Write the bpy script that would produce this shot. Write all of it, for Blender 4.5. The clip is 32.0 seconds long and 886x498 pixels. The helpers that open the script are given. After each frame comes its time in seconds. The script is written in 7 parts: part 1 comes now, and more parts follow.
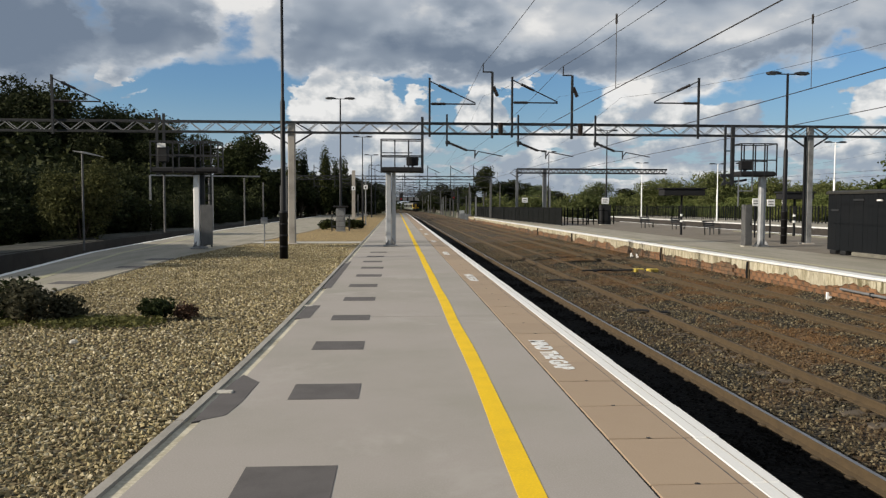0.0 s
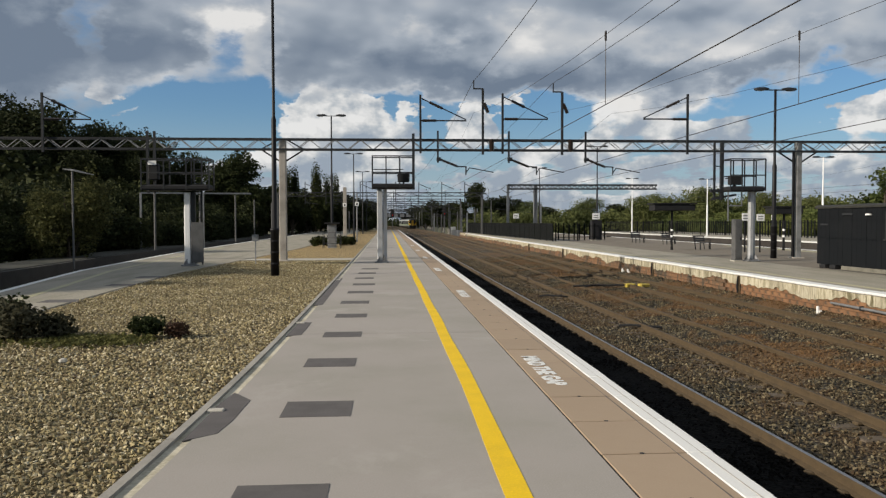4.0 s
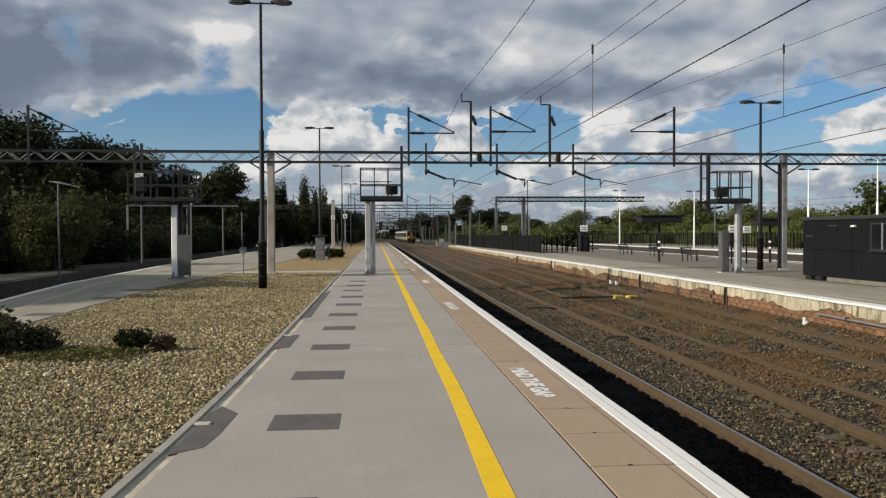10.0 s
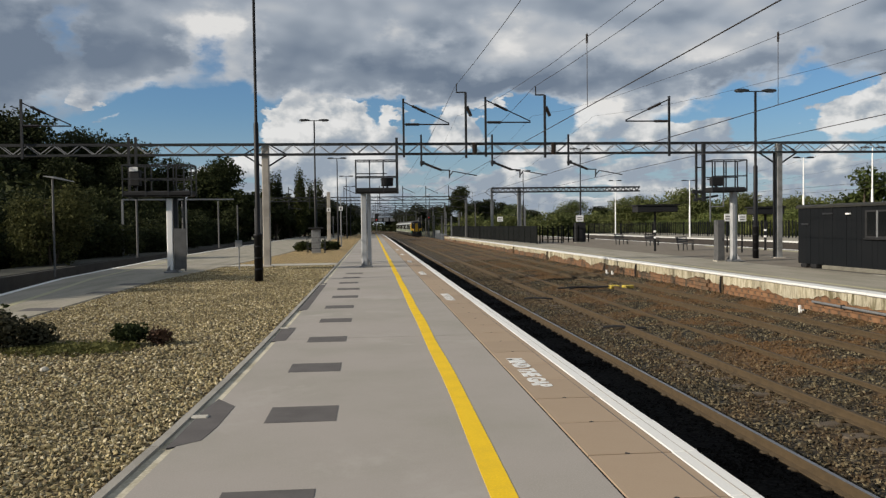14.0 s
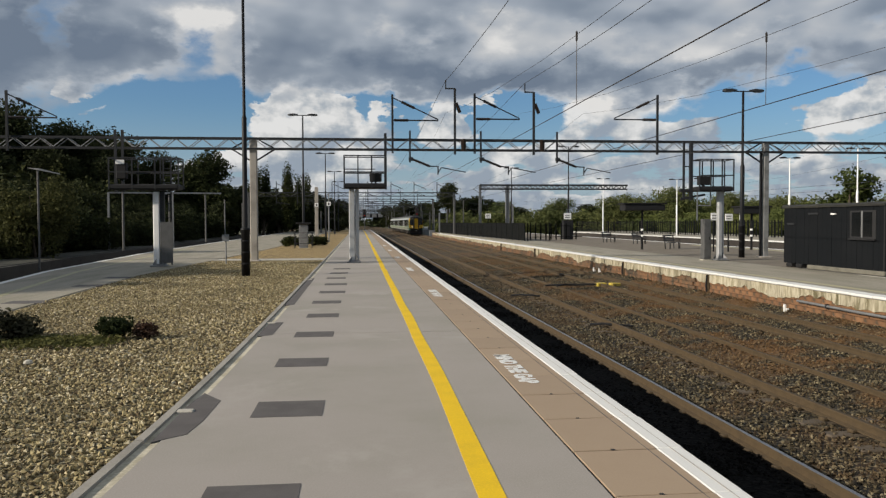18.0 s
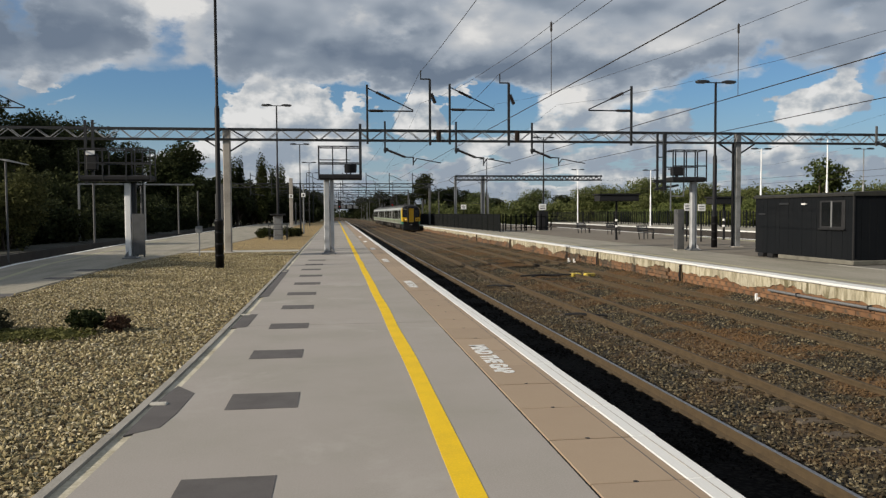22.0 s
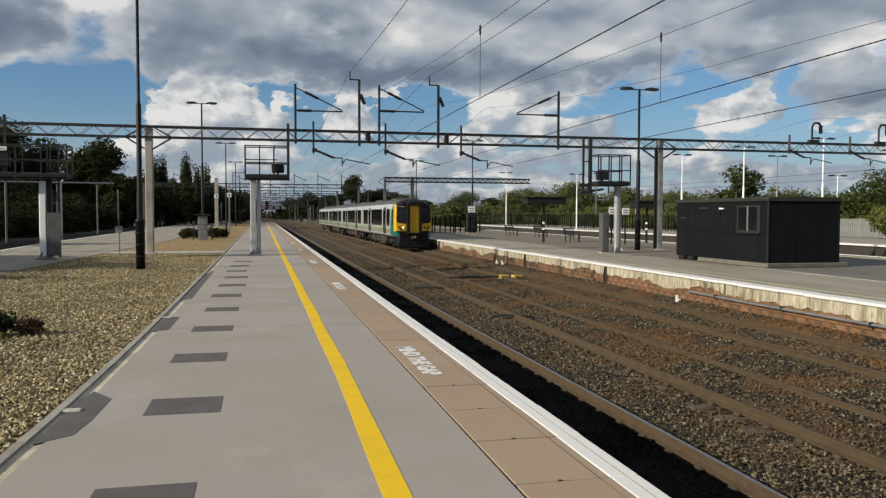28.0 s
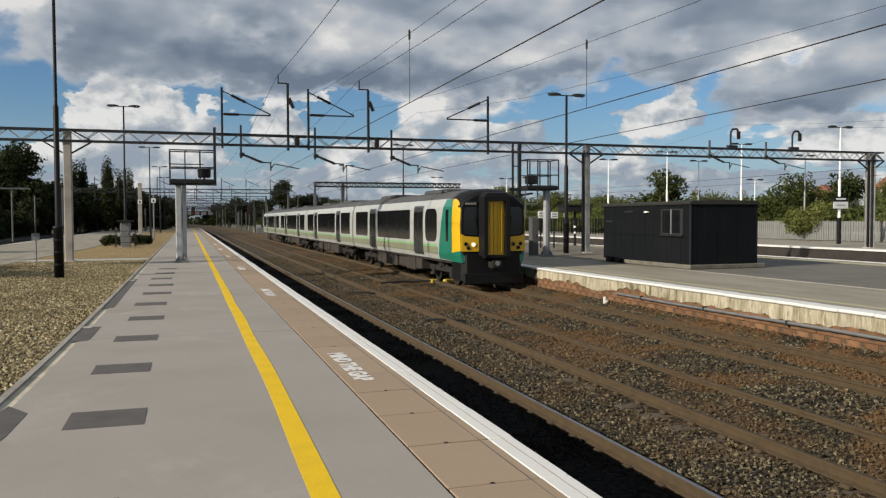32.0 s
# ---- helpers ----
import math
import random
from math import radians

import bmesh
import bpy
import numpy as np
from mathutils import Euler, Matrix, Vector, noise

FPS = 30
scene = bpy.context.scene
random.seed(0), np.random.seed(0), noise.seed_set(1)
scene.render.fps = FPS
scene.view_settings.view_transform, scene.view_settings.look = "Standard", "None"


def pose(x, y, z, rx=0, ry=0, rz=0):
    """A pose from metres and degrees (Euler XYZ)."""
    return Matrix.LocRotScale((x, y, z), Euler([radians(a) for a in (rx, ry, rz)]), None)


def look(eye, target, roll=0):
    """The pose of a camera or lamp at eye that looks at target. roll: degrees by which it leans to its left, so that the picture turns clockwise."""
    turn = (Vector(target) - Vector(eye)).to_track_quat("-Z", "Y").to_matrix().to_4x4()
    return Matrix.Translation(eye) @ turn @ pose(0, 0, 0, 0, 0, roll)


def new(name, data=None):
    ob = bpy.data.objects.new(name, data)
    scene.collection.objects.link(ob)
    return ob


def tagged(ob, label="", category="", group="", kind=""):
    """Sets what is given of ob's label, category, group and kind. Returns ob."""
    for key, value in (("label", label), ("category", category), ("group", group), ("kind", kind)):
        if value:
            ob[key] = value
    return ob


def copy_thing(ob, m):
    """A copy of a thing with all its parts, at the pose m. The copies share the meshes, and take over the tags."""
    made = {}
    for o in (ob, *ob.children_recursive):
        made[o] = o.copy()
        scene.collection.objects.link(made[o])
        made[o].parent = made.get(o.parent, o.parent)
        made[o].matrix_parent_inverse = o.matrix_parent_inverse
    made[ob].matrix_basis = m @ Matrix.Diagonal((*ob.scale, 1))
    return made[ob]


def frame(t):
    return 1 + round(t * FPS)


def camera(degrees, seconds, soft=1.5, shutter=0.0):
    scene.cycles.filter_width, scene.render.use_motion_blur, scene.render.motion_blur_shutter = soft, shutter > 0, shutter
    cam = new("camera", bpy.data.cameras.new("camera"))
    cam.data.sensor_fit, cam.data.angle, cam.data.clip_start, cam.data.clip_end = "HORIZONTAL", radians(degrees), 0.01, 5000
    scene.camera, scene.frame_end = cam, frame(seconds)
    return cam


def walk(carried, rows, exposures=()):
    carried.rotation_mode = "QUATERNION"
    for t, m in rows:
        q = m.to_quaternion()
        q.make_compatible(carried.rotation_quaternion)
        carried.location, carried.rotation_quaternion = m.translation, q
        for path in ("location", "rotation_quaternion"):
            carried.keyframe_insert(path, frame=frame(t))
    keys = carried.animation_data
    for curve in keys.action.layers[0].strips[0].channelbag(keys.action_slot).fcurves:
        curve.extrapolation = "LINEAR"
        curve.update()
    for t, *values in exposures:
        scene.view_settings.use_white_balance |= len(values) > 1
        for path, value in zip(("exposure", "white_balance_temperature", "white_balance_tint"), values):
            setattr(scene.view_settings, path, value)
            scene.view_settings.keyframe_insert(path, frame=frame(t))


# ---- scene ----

import itertools

# ---- camera: hand-held at eye height, standing still and turning slowly to the right ----
cam = camera(58.14, 32.0, soft=1.3)
PATH = [
    (0.0, pose(-0.000, -0.000, 1.900, 86.876, -0.150, -3.344)),
    (0.5, pose(-0.000, -0.000, 1.900, 87.151, -0.091, -3.957)),
    (1.0, pose(-0.001, -0.000, 1.899, 87.367, -0.213, -3.648)),
    (1.5, pose(-0.001, -0.000, 1.899, 87.818, -0.076, -3.656)),
    (2.0, pose(-0.001, -0.000, 1.899, 88.037, 0.043, -3.611)),
    (2.5, pose(-0.002, -0.001, 1.898, 87.976, 0.213, -3.588)),
    (3.0, pose(-0.002, -0.001, 1.898, 88.091, 0.047, -3.734)),
    (3.5, pose(-0.003, -0.001, 1.898, 88.002, 0.091, -3.853)),
    (5.5, pose(-0.004, -0.001, 1.896, 88.361, 0.042, -4.181)),
    (6.0, pose(-0.004, -0.001, 1.896, 88.395, 0.033, -3.846)),
    (6.5, pose(-0.004, -0.001, 1.896, 88.236, -0.062, -4.243)),
    (7.0, pose(-0.003, -0.001, 1.895, 88.584, -0.144, -4.227)),
    (7.5, pose(-0.003, -0.001, 1.895, 88.593, -0.010, -4.418)),
    (8.0, pose(-0.002, -0.000, 1.894, 88.326, 0.052, -4.489)),
    (8.5, pose(-0.002, -0.000, 1.894, 88.294, -0.152, -4.533)),
    (9.0, pose(-0.001, 0.000, 1.894, 88.517, 0.052, -4.445)),
    (9.5, pose(-0.000, 0.000, 1.893, 88.784, 0.178, -5.005)),
    (10.0, pose(0.000, 0.001, 1.893, 88.925, 0.210, -4.805)),
    (10.5, pose(0.001, 0.001, 1.892, 88.977, 0.187, -4.778)),
    (11.0, pose(0.001, 0.001, 1.892, 88.864, 0.085, -4.679)),
    (11.5, pose(0.002, 0.001, 1.891, 89.112, -0.272, -4.471)),
    (12.0, pose(0.003, 0.002, 1.891, 88.624, -0.072, -4.414)),
    (12.5, pose(0.003, 0.002, 1.891, 88.435, 0.421, -4.743)),
    (13.0, pose(0.004, 0.002, 1.890, 88.427, 0.858, -4.874)),
    (13.5, pose(0.004, 0.002, 1.890, 88.473, 0.695, -4.964)),
    (14.0, pose(0.005, 0.002, 1.889, 88.309, 0.732, -5.095)),
    (14.5, pose(0.004, 0.003, 1.888, 88.403, 0.598, -5.055)),
    (16.5, pose(0.002, 0.005, 1.884, 87.969, 0.454, -5.757)),
    (17.0, pose(0.002, 0.006, 1.883, 88.369, 0.436, -5.618)),
    (17.5, pose(0.001, 0.007, 1.882, 88.076, 0.430, -5.751)),
    (18.0, pose(0.001, 0.007, 1.881, 88.048, 0.165, -5.959)),
    (18.5, pose(0.000, 0.008, 1.880, 87.796, 0.139, -6.245)),
    (19.0, pose(-0.000, 0.008, 1.879, 87.757, 0.369, -6.389)),
    (19.5, pose(-0.001, 0.009, 1.878, 87.608, 0.435, -6.613)),
    (20.0, pose(-0.001, 0.010, 1.877, 87.715, 0.408, -6.905)),
    (20.5, pose(0.000, 0.012, 1.876, 87.574, 0.417, -6.992)),
    (21.0, pose(0.002, 0.015, 1.875, 87.433, 0.204, -7.197)),
    (21.5, pose(0.004, 0.018, 1.874, 87.337, 0.091, -7.338)),
    (22.0, pose(0.006, 0.020, 1.874, 87.401, 0.298, -7.719)),
    (22.5, pose(0.008, 0.023, 1.873, 87.290, 0.365, -7.922)),
    (23.0, pose(0.010, 0.026, 1.872, 87.230, 0.239, -7.978)),
    (23.5, pose(0.011, 0.028, 1.871, 86.991, 0.300, -8.525)),
    (24.0, pose(0.013, 0.031, 1.870, 87.102, 0.245, -8.648)),
    (24.5, pose(0.015, 0.034, 1.870, 87.061, 0.318, -8.748)),
    (25.0, pose(0.017, 0.036, 1.869, 87.169, 0.479, -8.848)),
    (25.5, pose(0.019, 0.039, 1.868, 87.291, 0.483, -9.145)),
    (27.5, pose(0.025, 0.046, 1.867, 87.364, 0.372, -10.411)),
    (28.0, pose(0.026, 0.047, 1.867, 87.532, -0.160, -12.779)),
    (28.5, pose(0.027, 0.048, 1.866, 87.591, 0.396, -13.810)),
    (29.0, pose(0.029, 0.050, 1.866, 87.605, 0.176, -13.982)),
    (29.5, pose(0.030, 0.051, 1.866, 87.632, -0.065, -14.011)),
    (30.0, pose(0.031, 0.052, 1.866, 87.845, -0.168, -14.239)),
    (30.5, pose(0.033, 0.054, 1.866, 87.631, -0.020, -15.245)),
    (31.0, pose(0.034, 0.055, 1.865, 87.699, 0.018, -15.895)),
    (31.5, pose(0.035, 0.056, 1.865, 87.824, 0.078, -16.660)),
    (32.0, pose(0.037, 0.058, 1.865, 87.864, 0.171, -17.717)),
]
walk(cam, PATH, [(0.0, 0.42), (3.0, 0.36), (10.0, 0.33), (19.0, 0.27), (32.0, 0.29)])

# ---- light: late sun from behind on the left, broken cloud ----
SUN_AZ, SUN_EL = 256.0, 24.5          # compass-like: 0 is +y, 90 is +x
sun_dir = Vector((math.sin(radians(SUN_AZ)) * math.cos(radians(SUN_EL)), math.cos(radians(SUN_AZ)) * math.cos(radians(SUN_EL)), math.sin(radians(SUN_EL))))
sun_data = bpy.data.lights.new("sun", "SUN")
sun_data.energy, sun_data.angle, sun_data.color = 4.5, radians(0.6), (1.0, 0.90, 0.76)
sun = new("sun", sun_data)
sun.matrix_world = look((0, 0, 60), Vector((0, 0, 60)) - sun_dir)


class Graph:
    """Short hand for node trees."""

    def __init__(self, tree):
        self.t = tree
        tree.nodes.clear()

    def n(self, kind, _props=None, **inputs):
        node = self.t.nodes.new(kind)
        for k, v in (_props or {}).items():
            setattr_plain(node, k, v)
        for k, v in inputs.items():
            self.put(node, k, v)
        return node

    def put(self, node, key, v):
        sock = node.inputs[int(key[1:])] if key[0] == "i" and key[1:].isdigit() else node.inputs[key.replace("_", " ")]
        if isinstance(v, bpy.types.NodeSocket):
            self.t.links.new(v, sock)
        elif isinstance(v, bpy.types.Node):
            self.t.links.new(v.outputs[0], sock)
        else:
            sock.default_value = v

    def math(self, op, a, b=0.0, c=0.0, clamp=False):
        node = self.t.nodes.new("ShaderNodeMath")
        node.operation, node.use_clamp = op, clamp
        for i, v in enumerate((a, b, c)):
            self.put(node, "i%d" % i, v)
        return node.outputs[0]

    def vmath(self, op, a, b=(0, 0, 0), scale=1.0):
        node = self.t.nodes.new("ShaderNodeVectorMath")
        node.operation = op
        self.put(node, "i0", a)
        self.put(node, "i1", b)
        node.inputs[3].default_value = scale
        return node.outputs["Value"] if op in ("DOT_PRODUCT", "LENGTH", "DISTANCE") else node.outputs[0]

    def mix(self, fac, a, b, blend="MIX"):
        node = self.t.nodes.new("ShaderNodeMix")
        node.data_type, node.blend_type, node.clamp_factor = "RGBA", blend, True
        for key, v in ((0, fac), (6, a), (7, b)):
            if isinstance(v, (tuple, list)):
                v = (*v[:3], 1.0)
            self.put(node, "i%d" % key, v)
        return node.outputs[2]

    def noise(self, vec, scale, detail=4.0, rough=0.55, distort=0.0, color=False):
        node = self.t.nodes.new("ShaderNodeTexNoise")
        if vec is not None:
            self.put(node, "Vector", vec)
        node.inputs["Scale"].default_value, node.inputs["Detail"].default_value = scale, detail
        node.inputs["Roughness"].default_value, node.inputs["Distortion"].default_value = rough, distort
        return node.outputs[1 if color else 0]

    def ramp(self, fac, stops, interp="LINEAR"):
        node = self.t.nodes.new("ShaderNodeValToRGB")
        self.put(node, "i0", fac)
        cr = node.color_ramp
        cr.interpolation = interp
        while len(cr.elements) < len(stops):
            cr.elements.new(0.5)
        for e, (p, c) in zip(cr.elements, stops):
            e.position, e.color = p, ((c, c, c, 1) if isinstance(c, (int, float)) else (*c, 1))
        return node.outputs[0]

    def smooth(self, v, lo, hi):
        node = self.t.nodes.new("ShaderNodeMapRange")
        node.interpolation_type, node.clamp = "SMOOTHSTEP", True
        self.put(node, "i0", v)
        node.inputs[1].default_value, node.inputs[2].default_value = lo, hi
        return node.outputs[0]


def setattr_plain(node, key, value):
    if key == "operation":
        node.operation = value
    elif key == "sky_type":
        node.sky_type = value


def make_world():
    w = bpy.data.worlds.new("sky")
    scene.world = w
    w.use_nodes = True
    g = Graph(w.node_tree)
    out = g.t.nodes.new("ShaderNodeOutputWorld")
    bg = g.t.nodes.new("ShaderNodeBackground")
    sky = g.t.nodes.new("ShaderNodeTexSky")
    sky.sky_type, sky.sun_disc = "NISHITA", False
    sky.sun_elevation, sky.sun_rotation = radians(SUN_EL), radians(SUN_AZ)
    sky.air_density, sky.dust_density, sky.ozone_density = 1.0, 0.6, 1.6
    d = g.t.nodes.new("ShaderNodeTexCoord").outputs["Generated"]
    sep = g.n("ShaderNodeSeparateXYZ", Vector=d)
    x, y, z = sep.outputs[0], sep.outputs[1], sep.outputs[2]
    az = g.math("ARCTAN2", x, y)
    flat = g.math("SQRT", g.math("ADD", g.math("MULTIPLY", x, x), g.math("MULTIPLY", y, y)))
    el = g.math("ARCTAN2", z, flat)

    def chart(du=0.0, dv=0.0, squash=1.7):
        """Azimuth and height of a direction as a flat chart."""
        c = g.n("ShaderNodeCombineXYZ")
        g.put(c, "X", g.math("ADD", az, du))
        g.put(c, "Y", g.math("MULTIPLY", g.math("ADD", el, dv), squash))
        return c.outputs[0]

    fine = chart()
    n1 = g.noise(fine, 13.0, 8.0, 0.55)
    n2 = g.noise(chart(3.1, 1.7), 12.0, 8.0, 0.55)
    wu = g.math("ADD", az, g.math("MULTIPLY", g.math("SUBTRACT", n1, 0.5), 0.16))
    wv = g.math("ADD", el, g.math("MULTIPLY", g.math("SUBTRACT", n2, 0.5), 0.10))

    def blob(u, v, ru, rv, power=1.0):
        a = g.math("DIVIDE", g.math("SUBTRACT", wu, u), ru)
        b = g.math("DIVIDE", g.math("SUBTRACT", wv, v), rv)
        r2 = g.math("ADD", g.math("MULTIPLY", a, a), g.math("MULTIPLY", b, b))
        return g.math("MULTIPLY", g.math("EXPONENT", g.math("MULTIPLY", r2, -1.0)), power)

    def total(vals):
        s = vals[0]
        for v in vals[1:]:
            s = g.math("ADD", s, v)
        return s

    # a broken grey deck with holes, its thin rims bright
    broad = g.noise(chart(0.7, 0.2, 2.2), 4.5, 5.0, 0.5, 0.3)
    rise = g.smooth(wv, 0.115, 0.175)
    holes = total([blob(*c) for c in GAPS])
    deck = g.math("SUBTRACT", g.math("ADD", rise, g.math("MULTIPLY", g.math("SUBTRACT", broad, 0.5), 0.9)), holes)
    deck = g.math("ADD", deck, total([blob(*c) for c in BANKS]))
    tatter = g.smooth(g.noise(chart(5.2, 0.9, 2.0), 15.0, 6.0, 0.6), 0.52, 0.72)
    deck = g.math("SUBTRACT", deck, g.math("MULTIPLY", tatter, 0.22))
    deck_mask = g.smooth(deck, 0.06, 0.80)
    thick = g.smooth(deck, 0.45, 1.15)
    lit = g.math("SUBTRACT", g.noise(chart(0.0, 0.0, 1.8), 6.0, 3.0, 0.46), g.noise(chart(-0.024, 0.020, 1.8), 6.0, 3.0, 0.46))
    glowing = total([blob(*c) for c in BRIGHT])
    dim = total([blob(*c) for c in DIM])
    d_val = g.math("ADD", 0.80, g.math("MULTIPLY", thick, -0.38))
    for extra in (g.math("MULTIPLY", lit, 2.0), g.math("MULTIPLY", g.math("SUBTRACT", n2, 0.5), 0.12), glowing, g.math("MULTIPLY", dim, -1.0)):
        d_val = g.math("ADD", d_val, extra)
    shades = [(0.0, (0.185, 0.232, 0.305)), (0.3, (0.285, 0.335, 0.405)), (0.55, (0.435, 0.482, 0.545)), (0.8, (0.63, 0.648, 0.668)), (1.0, (0.90, 0.885, 0.86))]
    d_col = g.ramp(d_val, shades)
    # heaped cumulus with bright heads and greyer feet
    heaps = total([blob(*c) for c in CUM])
    streak = g.smooth(g.noise(chart(2.0, 0.3, 4.5), 8.0, 6.0, 0.6), 0.36, 0.62)
    lowbank = g.math("MULTIPLY", g.math("SUBTRACT", 1.0, g.smooth(wv, 0.035, 0.115)), g.math("ADD", 0.24, g.math("MULTIPLY", streak, 0.44)))
    heap = g.math("ADD", g.math("ADD", heaps, lowbank), g.math("MULTIPLY", g.math("SUBTRACT", g.noise(chart(1.3, 0.4), 9.0, 9.0, 0.6), 0.5), 0.8))
    heap_mask = g.smooth(heap, 0.34, 0.46)
    h_val = g.math("ADD", g.math("MULTIPLY", lit, 3.4), g.math("ADD", 0.50, g.math("MULTIPLY", g.math("SUBTRACT", wv, 0.10), 5.0)))
    puffs = g.math("SUBTRACT", g.noise(chart(0.0, 0.0, 1.3), 17.0, 5.0, 0.55), g.noise(chart(-0.011, 0.010, 1.3), 17.0, 5.0, 0.55))
    h_val = g.math("ADD", h_val, g.math("MULTIPLY", puffs, 3.8))
    h_val = g.math("ADD", h_val, g.math("MULTIPLY", g.math("SUBTRACT", n1, 0.5), 0.9))
    h_col = g.ramp(h_val, [(0.0, (0.36, 0.42, 0.50)), (0.4, (0.52, 0.56, 0.60)), (0.75, (0.80, 0.80, 0.79)), (1.0, (0.93, 0.92, 0.90))])
    blue = g.mix(1.0, sky.outputs[0], (SKY_GAIN[0], SKY_GAIN[1], SKY_GAIN[2]), "MULTIPLY")
    gain = (CLOUD, CLOUD, CLOUD)
    haze = g.math("MULTIPLY", g.math("SUBTRACT", 1.0, g.smooth(el, 0.0, 0.15)), 0.75)
    blue = g.mix(haze, blue, (0.40 * CLOUD, 0.50 * CLOUD, 0.61 * CLOUD))
    col = g.mix(g.math("MULTIPLY", heap_mask, 0.95), blue, g.mix(1.0, h_col, gain, "MULTIPLY"))
    col = g.mix(g.math("MULTIPLY", deck_mask, 0.96), col, g.mix(1.0, d_col, gain, "MULTIPLY"))
    g.put(bg, "Color", col)
    bg.inputs["Strength"].default_value = 0.077
    g.t.links.new(bg.outputs[0], out.inputs[0])


CLOUD = 8.9
SKY_GAIN = (0.58, 0.79, 1.00)
# azimuth, height (radians), half widths, weight
BANKS = [(0.33, 0.155, 0.10, 0.03, 0.45), (0.78, 0.15, 0.10, 0.03, 0.5), (0.52, 0.19, 0.06, 0.02, 0.4), (-0.42, 0.16, 0.06, 0.05, 0.9), (0.10, 0.168, 0.14, 0.018, 0.45), (0.66, 0.20, 0.06, 0.03, 0.4), (-0.27, 0.205, 0.05, 0.025, 0.6), (0.72, 0.125, 0.09, 0.016, 0.55), (-0.09, 0.20, 0.06, 0.03, 0.5)]
CUM = [(-0.085, 0.105, 0.045, 0.045, 0.75), (-0.077, 0.143, 0.026, 0.024, 0.75), (-0.030, 0.140, 0.026, 0.024, 0.75), (-0.12, 0.09, 0.03, 0.03, 0.5), (0.0, 0.10, 0.06, 0.035, 0.55), (0.03, 0.13, 0.014, 0.012, 0.45), (0.105, 0.118, 0.032, 0.026, 0.75), (0.130, 0.140, 0.022, 0.018, 0.7), (0.31, 0.125, 0.065, 0.032, 0.75), (0.41, 0.108, 0.06, 0.018, 0.6), (0.570, 0.122, 0.038, 0.032, 0.8), (0.60, 0.150, 0.022, 0.016, 0.6), (0.70, 0.118, 0.05, 0.03, 0.6), (0.70, 0.190, 0.045, 0.018, 0.7), (0.795, 0.185, 0.03, 0.018, 0.6), (0.78, 0.10, 0.06, 0.03, 0.5), (-0.315, 0.160, 0.018, 0.013, 1.0), (-0.30, 0.126, 0.035, 0.008, 0.42), (0.22, 0.085, 0.05, 0.02, 0.45), (0.45, 0.075, 0.08, 0.02, 0.35)]
GAPS = [(-0.225, 0.140, 0.085, 0.034, 1.25), (-0.345, 0.215, 0.026, 0.030, 0.75), (-0.20, 0.205, 0.030, 0.024, 0.75), (-0.15, 0.158, 0.03, 0.025, 0.6), (-0.05, 0.13, 0.06, 0.035, 0.8), (0.035, 0.133, 0.035, 0.018, 0.85), (0.12, 0.13, 0.05, 0.024, 0.7), (0.225, 0.136, 0.035, 0.018, 0.85), (0.425, 0.150, 0.045, 0.020, 0.95), (0.52, 0.160, 0.028, 0.030, 0.95), (0.57, 0.125, 0.05, 0.035, 0.7), (0.645, 0.162, 0.020, 0.020, 0.95), (0.725, 0.178, 0.035, 0.014, 0.7), (0.60, 0.225, 0.02, 0.012, 0.4)]
BRIGHT = [(-0.185, 0.240, 0.035, 0.018, 0.6), (-0.15, 0.200, 0.018, 0.016, 0.4), (0.075, 0.225, 0.030, 0.014, 0.45), (0.03, 0.242, 0.02, 0.012, 0.3), (0.155, 0.235, 0.05, 0.018, 0.3), (0.30, 0.220, 0.10, 0.022, 0.32), (0.33, 0.140, 0.06, 0.015, 0.35), (0.43, 0.205, 0.05, 0.02, 0.25), (0.555, 0.20, 0.05, 0.02, 0.15), (0.70, 0.188, 0.05, 0.015, 0.4), (-0.40, 0.25, 0.05, 0.015, 0.2)]
DIM = [(-0.42, 0.17, 0.09, 0.04, 0.38), (-0.40, 0.225, 0.08, 0.035, 0.40), (-0.30, 0.24, 0.06, 0.02, 0.15), (-0.27, 0.198, 0.06, 0.022, 0.32), (-0.45, 0.18, 0.08, 0.05, 0.25), (-0.36, 0.205, 0.05, 0.02, 0.2), (-0.02, 0.190, 0.08, 0.018, 0.30), (0.08, 0.176, 0.10, 0.014, 0.32), (0.20, 0.170, 0.09, 0.014, 0.30), (0.342, 0.172, 0.06, 0.012, 0.34), (0.47, 0.178, 0.06, 0.012, 0.25), (0.58, 0.178, 0.06, 0.02, 0.2), (0.70, 0.135, 0.08, 0.012, 0.3)]
make_world()

# ---- materials ----
MATS = {}


